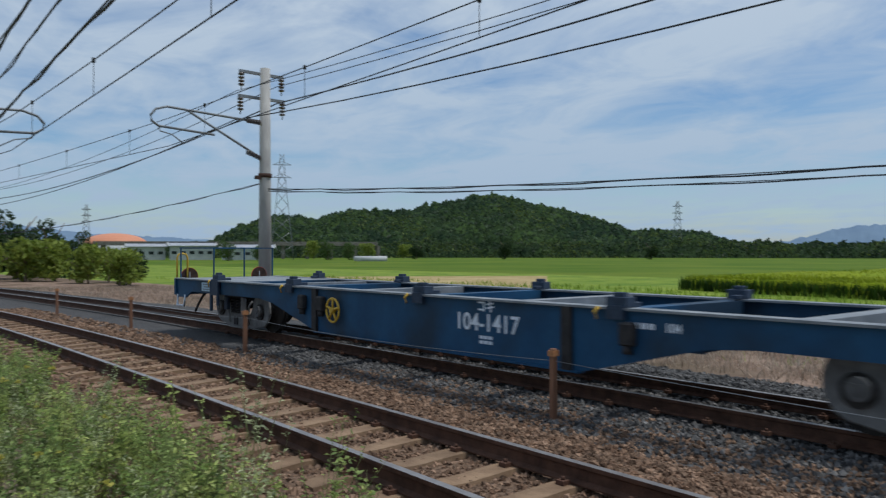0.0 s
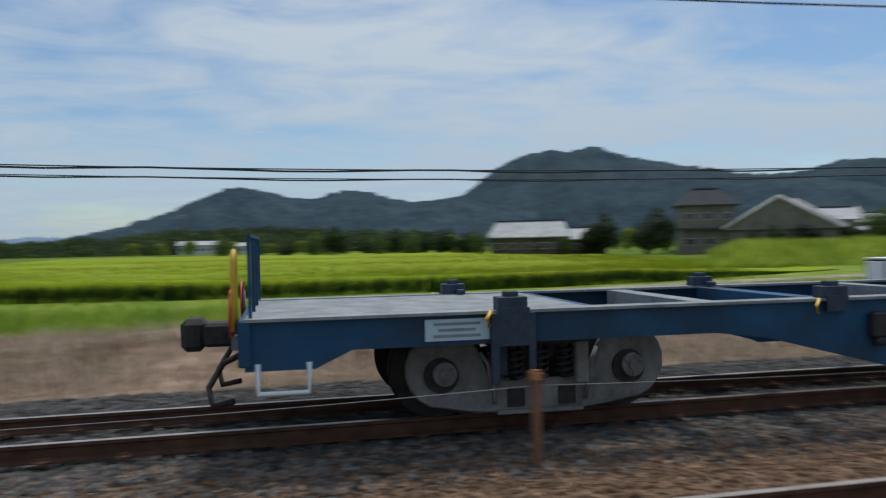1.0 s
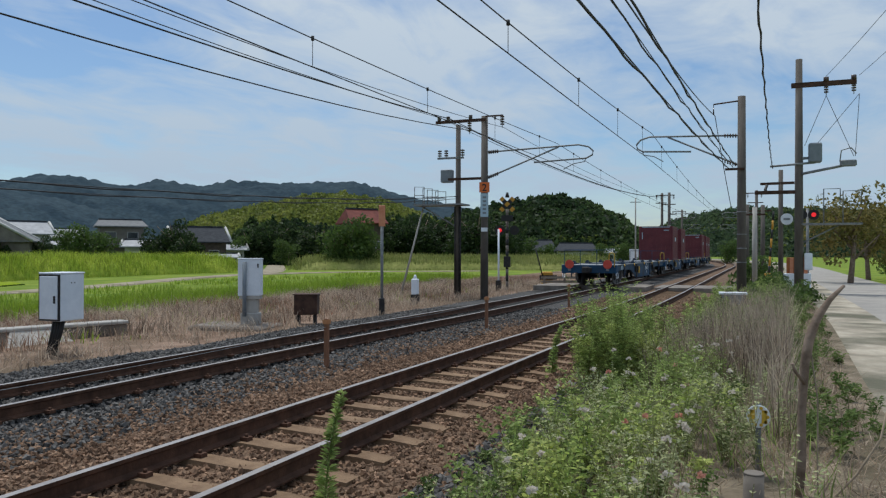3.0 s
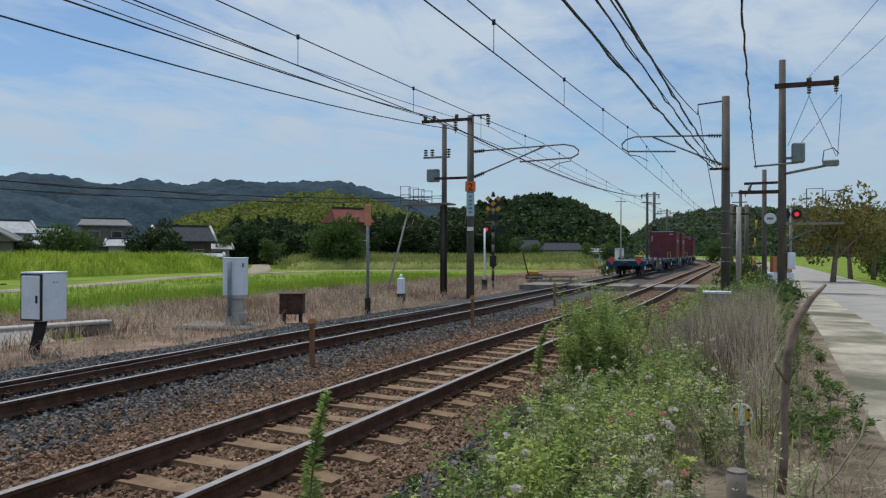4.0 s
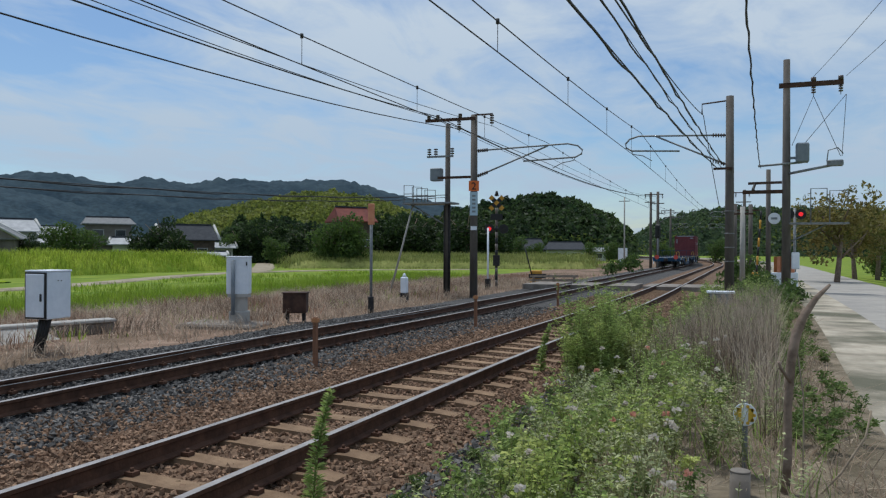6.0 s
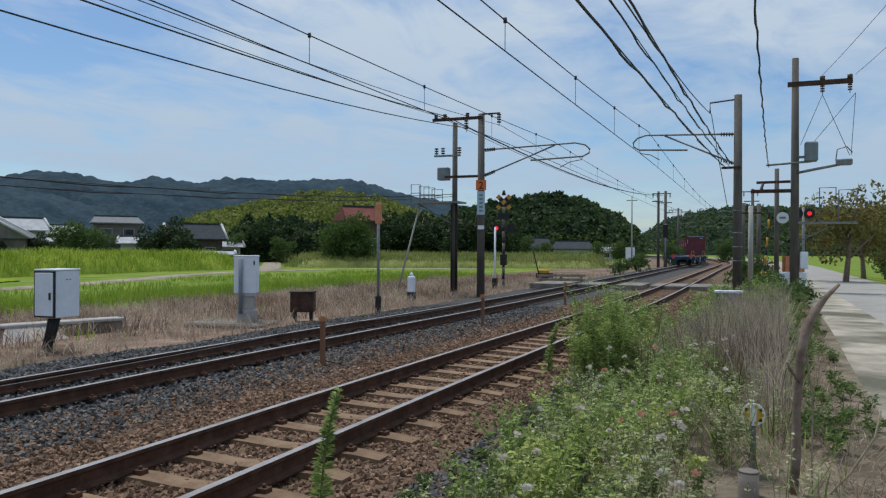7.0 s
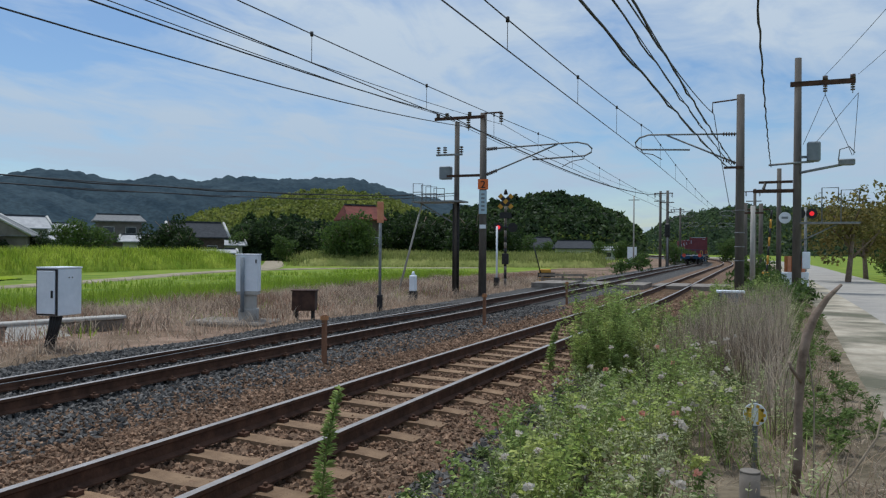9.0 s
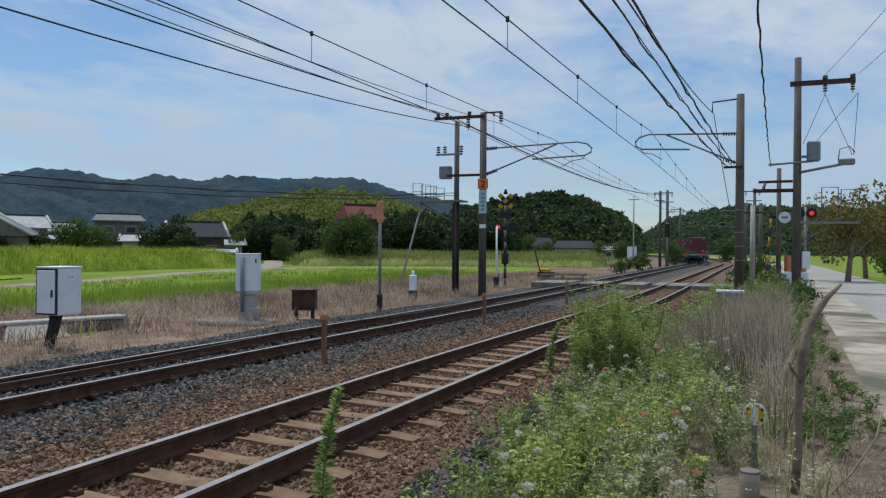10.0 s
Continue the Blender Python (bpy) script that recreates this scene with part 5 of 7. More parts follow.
# ---------------------------------------------------------------- leaves in bulk
def soup(name, verts, faces, material, label, category, kind="stuff", smooth=False, parent=None):
    me = bpy.data.meshes.new(name)
    me.from_pydata(verts, [], faces)
    me.materials.append(M[material])
    ob = new(name, me)
    if parent is not None:
        ob.parent = parent
        return ob
    return tagged(ob, label, category, kind=kind)


RNG = np.random.RandomState(7)


def np_mesh(name, verts, quads, tris, material, label, category, kind="stuff", parent=None):
    me = bpy.data.meshes.new(name)
    nv, nq, nt_ = len(verts), len(quads), len(tris)
    me.vertices.add(nv)
    me.vertices.foreach_set("co", np.asarray(verts, np.float32).ravel())
    me.loops.add(nq * 4 + nt_ * 3)
    me.loops.foreach_set("vertex_index", np.concatenate([np.asarray(quads, np.int32).ravel(), np.asarray(tris, np.int32).ravel()]))
    me.polygons.add(nq + nt_)
    me.polygons.foreach_set("loop_start", np.concatenate([np.arange(nq) * 4, nq * 4 + np.arange(nt_) * 3]).astype(np.int32))
    me.polygons.foreach_set("use_smooth", [False] * (nq + nt_))
    me.update(calc_edges=True)
    me.validate()
    me.materials.append(M[material])
    ob = new(name, me)
    if parent is not None:
        ob.parent = parent
        return ob
    return tagged(ob, label, category, kind=kind)


def leaf_mat(name, c1, c2, rand=0.35, scale=1.5):
    m = mat(name, c1, c2, scale, 0.6, rand=rand, spec=0.3)
    nt = m.node_tree
    b = nt.nodes["Principled BSDF"]
    tr = nt.nodes.new("ShaderNodeBsdfTranslucent")
    mx = nt.nodes.new("ShaderNodeMixShader")
    mx.inputs[0].default_value = 0.5
    src = b.inputs["Base Color"].links[0].from_socket
    nt.links.new(src, tr.inputs[0])
    nt.links.new(b.outputs[0], mx.inputs[1]); nt.links.new(tr.outputs[0], mx.inputs[2])
    nt.links.new(mx.outputs[0], nt.nodes["Material Output"].inputs[0])
    return m


M["leaf_dark"] = leaf_mat("leaf_dark", (0.016, 0.035, 0.012), (0.045, 0.075, 0.02))
M["leaf_mid"] = leaf_mat("leaf_mid", (0.045, 0.09, 0.022), (0.11, 0.165, 0.038))
M["leaf_lime"] = leaf_mat("leaf_lime", (0.13, 0.19, 0.025), (0.29, 0.33, 0.06))
M["leaf_autumn"] = leaf_mat("leaf_olive", (0.10, 0.115, 0.03), (0.26, 0.20, 0.07))
M["weed_green"] = leaf_mat("weed_green", (0.18, 0.265, 0.065), (0.42, 0.50, 0.17), 0.5, 3)
M["weed_lime"] = leaf_mat("weed_lime", (0.30, 0.38, 0.09), (0.56, 0.60, 0.21), 0.45, 3)
M["weed_grey"] = leaf_mat("weed_grey_green", (0.32, 0.36, 0.17), (0.60, 0.61, 0.35), 0.5, 3)
M["straw"] = leaf_mat("dry_straw", (0.24, 0.175, 0.125), (0.48, 0.37, 0.275), 0.35, 3)
M["straw_pale"] = leaf_mat("pale_straw", (0.30, 0.24, 0.18), (0.56, 0.46, 0.36), 0.4, 3)
M["straw_dark"] = leaf_mat("dead_weed", (0.10, 0.075, 0.055), (0.24, 0.18, 0.135), 0.4, 3)
M["straw_red"] = leaf_mat("dry_red_straw", (0.17, 0.085, 0.055), (0.34, 0.20, 0.14), 0.35, 1.2)
M["rice"] = leaf_mat("rice_leaf", (0.13, 0.18, 0.004), (0.24, 0.275, 0.009), 0.3, 0.4)
M["grass"] = leaf_mat("grass_leaf", (0.14, 0.24, 0.018), (0.30, 0.38, 0.05), 0.35, 0.5)
M["petal_pink"] = leaf_mat("pink_petal", (0.5, 0.2, 0.15), (0.62, 0.32, 0.24), 0.1, 3)
M["petal_yellow"] = leaf_mat("yellow_petal", (0.5, 0.45, 0.08), (0.62, 0.56, 0.14), 0.1, 3)
M["petal"] = leaf_mat("white_petal", (0.55, 0.49, 0.43), (0.74, 0.68, 0.60), 0.1, 3)


def clothe(ob, n, size, material, label, up=0.5, keep=-2.0, cell=20.0):
    """n tilted leaf clumps strewn over a wooded slope; keep leaves gaps where the noise is low."""
    me = ob.data
    me.calc_loop_triangles()
    nt_ = len(me.loop_triangles)
    tri = np.empty(nt_ * 3, np.int32); me.loop_triangles.foreach_get("vertices", tri)
    co = np.empty(len(me.vertices) * 3, np.float32); me.vertices.foreach_get("co", co)
    T = co.reshape(-1, 3)[tri.reshape(-1, 3)]
    ar = np.linalg.norm(np.cross(T[:, 1] - T[:, 0], T[:, 2] - T[:, 0]), axis=1) * (T[:, :, 2].mean(1) > -0.5)
    k = RNG.choice(nt_, n, p=ar / ar.sum())
    u, v = RNG.uniform(0, 1, (2, n)); fl = u + v > 1
    u[fl], v[fl] = 1 - u[fl], 1 - v[fl]
    P = T[k, 0] + (T[k, 1] - T[k, 0]) * u[:, None] + (T[k, 2] - T[k, 0]) * v[:, None]
    if keep > -2:
        P = P[np.array([noise.noise(Vector(p) / cell) > keep for p in P])]
        n = len(P)
    S = size * RNG.uniform(0.5, 1.4, n)
    P[:, 2] += S * RNG.uniform(-0.2, up, n)
    D = RNG.normal(size=(n, 3)); D /= np.linalg.norm(D, axis=1)[:, None]
    E = np.cross(D, RNG.normal(size=(n, 3))); E /= np.linalg.norm(E, axis=1)[:, None] + 1e-6
    a, b = D * S[:, None], E * (S * 0.55)[:, None]
    V = np.stack([P - a, P + b, P + a * 0.8, P - b * 0.9], 1).reshape(-1, 3)
    np_mesh("woodland_foliage", V, np.arange(n)[:, None] * 4 + np.array([[0, 1, 2, 3]]), np.zeros((0, 3), np.int32), material, label, "foliage")


def leaf_cloud(lobes, n, size, squash=0.8):
    """n leaf clumps (bent quads) on and in ellipsoid lobes (centre, radii)."""
    V, F = [], []
    w = np.array([l[1][0] * l[1][1] * l[1][2] for l in lobes]) ** 0.66
    pick = RNG.choice(len(lobes), n, p=w / w.sum())
    for i in range(n):
        c, r = lobes[pick[i]]
        d = RNG.normal(size=3); d /= np.linalg.norm(d)
        k = RNG.uniform(0.55, 1.05) ** 0.6
        p = np.array(c) + d * np.array(r) * k
        u = RNG.normal(size=3); u /= np.linalg.norm(u)
        v = np.cross(u, d + RNG.normal(size=3) * 0.5); v /= np.linalg.norm(v) + 1e-6
        s = size * RNG.uniform(0.6, 1.3)
        b = len(V)
        V += [tuple(p - u * s), tuple(p + v * s * squash * 0.6 + d * s * 0.2), tuple(p + u * s), tuple(p - v * s * squash * 0.6 + d * s * 0.1)]
        F.append((b, b + 1, b + 2, b + 3))
    return V, F


def build_tree(label, h, r, leaf, n, size, lobes_n=9, trunk_h=0.35, category="tree", group="trees by the farms"):
    t = empty("tree", pose(0, 0, 0), label, category, group)
    bm = B()
    rod(bm, (0, 0, -0.3), (0.05 * h, 0, h * 0.5), 0.03 * h, 0.015 * h, 8)
    for k in range(5):
        a = k * 1.3
        rod(bm, (0.02 * h, 0, h * (0.25 + 0.06 * k)), (r * 0.6 * math.cos(a), r * 0.6 * math.sin(a), h * (0.5 + 0.08 * k)), 0.013 * h, 0.004 * h, 6)
    part("trunk", bm, "bark", t)
    lobes = []
    for k in range(lobes_n):
        a = RNG.uniform(0, 2 * math.pi); q = RNG.uniform(0.1, 0.7) * r; z = h * RNG.uniform(trunk_h, 0.85)
        rr = r * RNG.uniform(0.3, 0.55)
        lobes.append(((q * math.cos(a), q * math.sin(a), z), (rr, rr, rr * 0.8)))
    V, F = leaf_cloud(lobes, n, size)
    soup("crown", V, F, leaf, "", "", parent=t)
    return t


def place(t, az, d, scale=1.0, turn=0.0, z=-0.6):
    p = polar(az, d)
    m = pose(p.x, p.y, z, 0, 0, turn)
    c = copy_thing(t, m)
    c.scale = (scale, scale, scale * (0.9 + 0.2 * ((az * 7.3) % 1)))
    return c


tree_dark = build_tree("dark broad-leaved tree with a dense rounded crown", 6.0, 2.7, "leaf_dark", 2600, 0.20, 16, 0.08)
tree_mid = build_tree("green broad-leaved tree with an uneven crown", 5.5, 2.6, "leaf_mid", 2400, 0.19, 15, 0.1)
bush_lime = build_tree("yellow-green shrub with a loose outline", 3.0, 2.2, "leaf_lime", 1100, 0.2, 9, 0.2)
tree_dark.matrix_world = Matrix.Translation(polar(41.2, 112, -0.6)) @ Matrix.Diagonal((1.25, 1.25, 1.25, 1))
tree_mid.matrix_world = Matrix.Translation(polar(46.6, 105, -0.6))
bush_lime.matrix_world = Matrix.Translation(polar(168.5, 62, -0.6))
for az, d, s in ((42.3, 115, 0.95), (40.2, 108, 0.9), (53.6, 108, 0.75), (51.8, 112, 0.8), (55.4, 112, 0.6), (49.3, 116, 0.75), (61.2, 125, 1.3), (62.4, 124, 0.9), (65.3, 128, 1.2), (66.4, 130, 0.9), (75.5, 130, 0.8), (77.0, 135, 1.0), (78.5, 132, 0.85), (80.4, 135, 0.9),
                 (82.5, 140, 0.7), (84.9, 138, 1.0), (88.4, 140, 0.6), (35.8, 130, 1.1), (34.2, 128, 1.3), (32.6, 132, 1.25), (31.4, 126, 1.3), (30.2, 124, 1.2), (29.0, 135, 1.35), (27.4, 120, 1.25), (26.0, 122, 1.45), (24.8, 118, 1.4), (23.6, 116, 1.5), (22.3, 120, 1.45),
                 (21.0, 118, 1.4), (19.6, 112, 1.7), (18.4, 114, 1.4), (17.2, 120, 1.1), (109.4, 260, 1.5), (137.5, 240, 1.1), (127, 240, 1.0), (144, 240, 1.0)):
    place(tree_dark, az, d, s, az * 37)
for az, d, s in ((29.9, 96, 1.05), (28.9, 95, 1.1), (27.6, 97, 0.95), (47.6, 107, 0.9), (45.7, 106, 0.85), (39.0, 120, 0.65), (68.0, 124, 0.55), (70.2, 126, 0.6), (72.8, 128, 0.7), (74.2, 125, 0.75), (79.4, 128, 0.7), (81.5, 130, 0.6), (86.5, 140, 0.8), (90.5, 150, 0.7), (93, 150, 0.7), (36.9, 128, 0.9), (33.3, 118, 0.8), (28.2, 112, 0.85),
                 (16.0, 125, 0.8), (14.4, 128, 0.7), (10.5, 150, 0.7), (9.2, 155, 0.8), (5.2, 105, 0.55), (4.4, 110, 0.5), (3.5, 130, 0.6), (1.9, 130, 0.7), (149, 225, 0.9), (150.5, 220, 1.0), (155.5, 210, 0.8), (157.5, 205, 0.9), (-9.2, 70, 0.5), (-8.1, 72, 0.45), (-10.5, 68, 0.55)):
    place(tree_mid, az, d, s, az * 53)
for az, d, s in ((166.5, 56, 0.9), (170.3, 60, 1.1), (164.6, 52, 0.75), (172.5, 54, 1.0), (174.5, 50, 0.9), (165.3, 60, 0.8), (97, 240, 1.4), (95, 250, 1.5), (99, 250, 1.3), (92.5, 245, 1.5), (89.5, 240, 1.2), (87.5, 250, 1.3), (147.5, 250, 1.6), (151.5, 250, 1.8), (145, 260, 1.6), (74.8, 150, 1.3), (76.3, 150, 1.2), (63.5, 160, 1.5)):
    place(bush_lime, az, d, s, az * 71)
for az, d, s in ((170.8, 68, 0.95), (172.8, 66, 1.0), (168.9, 72, 0.85), (167.2, 75, 0.75), (175, 64, 1.0), (177, 60, 1.0), (163.9, 54, 0.45)):
    place(tree_dark, az, d, s, az * 31)
M["wood_dark"] = leaf_mat("wood_dark", (0.020, 0.042, 0.018), (0.065, 0.10, 0.034), 0.5, 0.06)
M["wood_light"] = leaf_mat("wood_light", (0.075, 0.115, 0.024), (0.16, 0.20, 0.048), 0.45, 0.1)
M["wood_bamboo"] = leaf_mat("wood_bamboo", (0.12, 0.155, 0.03), (0.25, 0.27, 0.07), 0.32, 0.10)
# crowns of the farther hills: haze mixed into the leaf green, lighter and bluer
M["wood_haze"] = leaf_mat("wood_haze", (0.030, 0.058, 0.034), (0.082, 0.122, 0.056), 0.4, 0.03)
clothe(HILL_W, 44000, 1.15, "wood_haze", "dark tree crowns covering the rounded hill, tinted for haze", 0.7)
clothe(HILL_W, 20000, 1.1, "wood_light", "lighter tree crowns in patches on the hill", 0.7, 0.22, 45)
clothe(RISE, 56000, 0.45, "wood_bamboo", "feathery yellow-green bamboo crowns on the rise", 1.5)
clothe(RISE, 5000, 0.6, "wood_light", "greener trees among the bamboo", 0.8, 0.2, 9)
clothe(KNOLL, 36000, 0.75, "wood_dark", "dark tree crowns covering the knoll", 1.0)
clothe(KNOLL, 15000, 0.7, "wood_light", "lighter tree crowns in patches on the knoll", 0.8, 0.28, 16)
clothe(HILL_N, 36000, 1.0, "wood_haze", "dark tree crowns covering the hill up the line, tinted for haze", 0.9)
clothe(HILL_N, 14000, 0.95, "wood_light", "lighter tree crowns in patches on the hill", 0.8, 0.2, 30)
clothe(BELT, 30000, 0.65, "wood_dark", "dark tree crowns of the belt across the plain", 1.0)
clothe(BELT, 26000, 0.6, "wood_light", "lighter shrubs in the tree belt", 0.6, 0.02, 12)
clothe(THICK, 26000, 0.36, "wood_dark", "dark leaves of the thicket behind the meadow", 1.2)
clothe(THICK, 5000, 0.40, "wood_light", "lighter leaves in the thicket", 1.0, 0.2, 5)
# the roadside row of small trees by the crossing
rt = build_tree("roadside tree with thin trunk and browning leaves", 6.0, 2.5, "leaf_autumn", 2200, 0.14, 12, 0.35, group="roadside trees")
rt.matrix_world = Matrix.Translation((4.6, 48, -0.4))
for x, y, s in ((6.4, 55, 0.95), (8.6, 62, 1.05), (11.5, 66, 1.0)):
    c = copy_thing(rt, pose(x, y, -0.4, 0, 0, x * 90)); c.scale = (s, s, s)
sb2 = build_tree("low rounded green shrub beside the road", 1.3, 1.3, "leaf_mid", 900, 0.11, 9, 0.2, "shrub", "shrubs by the road")
sb2.matrix_world = Matrix.Translation((9.3, 58, -0.5))
for x, y, s in ((1.0, 27.5, 0.6), (0.75, 25.5, 0.55), (1.3, 29.5, 0.7), (0.2, 33, 0.8), (-9.3, 68, 1.2), (-9.8, 62, 0.9), (-0.2, 44, 1.2), (0.4, 36.3, 0.8)):
    c = copy_thing(sb2, pose(x, y, -0.45, 0, 0, x * 70)); c.scale = (s, s, s)


# ---------------------------------------------------------------- farmhouses
M["tile"] = mat("roof_tile_dark", (0.035, 0.038, 0.045), (0.075, 0.08, 0.088), 2, 0.9, stretch=(1, 6, 1), spec=0.1)
M["tile_pale"] = mat("roof_sheet_pale", (0.26, 0.27, 0.29), (0.40, 0.41, 0.43), 1, 0.7)
M["plaster"] = mat("plaster_wall", (0.13, 0.115, 0.10), (0.20, 0.18, 0.155), 0.8, 0.9)
M["tile_mid"] = mat("roof_tile_grey", (0.12, 0.125, 0.13), (0.22, 0.225, 0.23), 2, 0.8, stretch=(1, 6, 1), spec=0.2)
M["plaster_white"] = mat("plaster_white", (0.42, 0.42, 0.41), (0.55, 0.55, 0.53), 0.8, 0.9)
M["timber"] = mat("dark_timber", (0.06, 0.045, 0.035), (0.11, 0.085, 0.065), 2, 0.9)
M["roof_red"] = mat("red_sheet_roof", (0.11, 0.020, 0.015), (0.18, 0.04, 0.027), 1, 0.85)
M["pane"] = mat("window_glass", (0.02, 0.025, 0.03), rough=0.1, spec=0.8)


def house(az, d, w, dep, h, roof_h, wall, roof, turn, label, floors=1, hip=0.0, z=-0.6):
    """A house w wide, dep deep, h to the eaves, its gable or hipped roof running along x."""
    p = polar(az, d)
    o = empty("farmhouse", pose(p.x, p.y, z, 0, 0, az + turn), label, "house", "farmhouses")
    bm = B(); box(bm, -w / 2, w / 2, -dep / 2, dep / 2, -0.3, h); part("wall", bm, wall, o)
    bm = B()
    e = 0.6
    x0, x1, y0, y1 = -w / 2 - e, w / 2 + e, -dep / 2 - e, dep / 2 + e
    z0 = h - 0.15
    v = [bm.verts.new(q) for q in ((x0, y0, z0), (x1, y0, z0), (x1, y1, z0), (x0, y1, z0), (x0 + hip, 0, z0 + roof_h), (x1 - hip, 0, z0 + roof_h),
                                   (x0, y0, z0 - 0.15), (x1, y0, z0 - 0.15), (x1, y1, z0 - 0.15), (x0, y1, z0 - 0.15))]
    for q in ((0, 1, 5, 4), (2, 3, 4, 5), (1, 2, 5), (3, 0, 4), (6, 7, 1, 0), (7, 8, 2, 1), (8, 9, 3, 2), (9, 6, 0, 3), (9, 8, 7, 6)):
        bm.faces.new([v[i] for i in q])
    if hip < 0.5:
        for f in bm.faces:
            if len(f.verts) == 3:
                f.material_index = 1
    ro = part("roof", bm, [roof, wall], o)
    bm = B(); box(bm, x0 + hip, x1 - hip, -0.15, 0.15, z0 + roof_h - 0.05, z0 + roof_h + 0.16); part("roof_ridge", bm, "tile", ro)
    if hip < 0.5:
        for sx in (x0 - 0.03, x1 + 0.03):
            for sy in (-1, 1):
                bm = B(); rod(bm, (sx, sy * (dep / 2 + e), z0), (sx, 0, z0 + roof_h), 0.20, n=4); part("bargeboard", bm, "plaster_white", ro)
    for fl in range(floors):
        zc = h * (fl + 0.5) / floors
        for k in range(max(2, int(w / 2.4))):
            x = -w / 2 + w * (k + 0.5) / max(2, int(w / 2.4))
            wn = new("window"); wn.parent = o; wn.matrix_local = pose(x, -dep / 2, zc)
            bm = B(); box(bm, -0.75, 0.75, -0.06, 0.02, -0.5, 0.5); part("frame", bm, "plaster_white", wn)
            bm = B(); box(bm, -0.68, 0.68, -0.08, -0.05, -0.43, 0.43); part("pane", bm, "pane", wn)
    if floors == 2:
        bm = B(); box(bm, x0 + 0.1, x1 - 0.1, y0 - 0.1, y0 + 0.7, h * 0.48, h * 0.52); part("lower_eave", bm, roof, o)
    return o


house(58.3, 120, 7.6, 6.0, 7.2, 2.4, "plaster", "tile", 8, "two-storey farmhouse with dark hipped tile roof", 2, 2.6)
house(53.1, 118, 9.0, 13.5, 3.6, 4.3, "plaster", "tile_mid", 80, "farmhouse with a broad grey gable roof and white verges", 1, 0.0)
house(70.6, 128, 12, 6, 3.2, 2.6, "timber", "tile_pale", -6, "long low farmhouse with a pale sheet roof", 1, 1.2)
house(66.6, 132, 6, 5, 2.7, 1.9, "timber", "tile_pale", 10, "small outbuilding with a pale roof", 1, 0.6)
house(50.6, 128, 6.5, 5, 4.8, 1.8, "plaster_white", "tile_pale", 15, "white farmhouse with a pale roof", 1, 0.3)
house(48.4, 150, 6, 5, 4.6, 1.6, "plaster_white", "tile_pale", 0, "small white house among the trees", 1, 0.3)
house(44.6, 126, 6.0, 5, 6.0, 1.0, "plaster", "tile_mid", 5, "two-storey house with a flat grey roof", 2, 0.6)
house(43.0, 122, 5.0, 4, 3.0, 1.0, "plaster_white", "tile_pale", -8, "low white outbuilding with a pale roof", 1, 0.3)
house(47.3, 134, 9.0, 4, 3.2, 0.7, "plaster_white", "tile_pale", 0, "long white shed behind the trees", 1, 0.3)
house(37.4, 128, 4.0, 4, 2.6, 0.9, "plaster_white", "tile_pale", 6, "small pale hut at the wood's edge", 1, 0.3)
house(39.6, 120, 7.0, 6, 3.7, 2.2, "timber", "tile", 12, "dark timber barn with a tiled roof", 1, 0.4)
house(39.0, 112, 7.5, 3, 1.5, 0.5, "plaster", "tile_pale", 4, "low open shed with a pale roof", 1, 0.2)
house(28.0, 110, 4.6, 4.4, 6.3, 2.0, "timber", "roof_red", 22, "shed with a faded red sheet roof among trees", 1, 0.5)
house(15.6, 150, 9, 6, 2.6, 2.0, "timber", "tile", -5, "dark tiled farmhouse below the wooded knoll", 1, 1.0)
house(12.3, 158, 7, 6, 2.6, 1.5, "plaster_white", "tile", 6, "white-walled house with a tiled roof", 1, 0.8)
house(10.4, 170, 6, 5, 2.3, 0.8, "plaster_white", "tile_pale", 0, "low white house with a flat pale roof", 1, 0.4)
house(94.5, 300, 14, 8, 3.6, 1.6, "plaster_white", "tile_pale", 0, "long white building beyond the paddies", 1, 0.5)
house(97.0, 320, 10, 7, 3.2, 1.4, "plaster_white", "tile", 0, "white house beyond the paddies", 1, 0.8)
house(91.0, 300, 9, 7, 3.0, 1.4, "plaster_white", "tile_pale", 0, "white house beyond the paddies", 1, 0.8)
house(156.2, 230, 14, 8, 3.6, 1.0, "plaster_white", "tile_pale", 0, "white works building behind trees", 1, 0.4)
house(160.0, 235, 12, 8, 4.2, 0.9, "plaster_white", "tile_pale", 0, "white works building behind trees", 1, 0.4)
house(163.0, 240, 10, 8, 4.0, 0.9, "plaster_white", "tile_pale", 0, "white works building behind trees", 1, 0.4)
# domed orange hall and long white greenhouse
dm = empty("domed_hall", Matrix.Translation(polar(165.0, 520, -0.6)) @ pose(0, 0, 0, 0, 0, 165), "hall with a low domed orange roof", "hall")
bm = B(); bmesh.ops.create_uvsphere(bm, u_segments=40, v_segments=16, radius=1.0)
bmesh.ops.delete(bm, geom=[v for v in bm.verts if v.co.z < -0.01], context="VERTS")
for v in bm.verts:
    v.co = Vector((v.co.x * 19, v.co.y * 19, v.co.z * 7 + 7))
part("dome_roof", bm, "faded_orange", dm)
bm = B(); rod(bm, (0, 0, 0), (0, 0, 7), 19, n=40); part("wall", bm, "plaster_white", dm)
gh = empty("greenhouse", Matrix.Translation(polar(147.4, 190, -0.6)) @ pose(0, 0, 0, 0, 0, 147), "long low white tunnel greenhouse", "greenhouse")
bm = B()
tube(bm, [(-4, 0, 0.5), (4, 0, 0.5)], 0.75, 14); part("tunnel", bm, "plaster_white", gh)


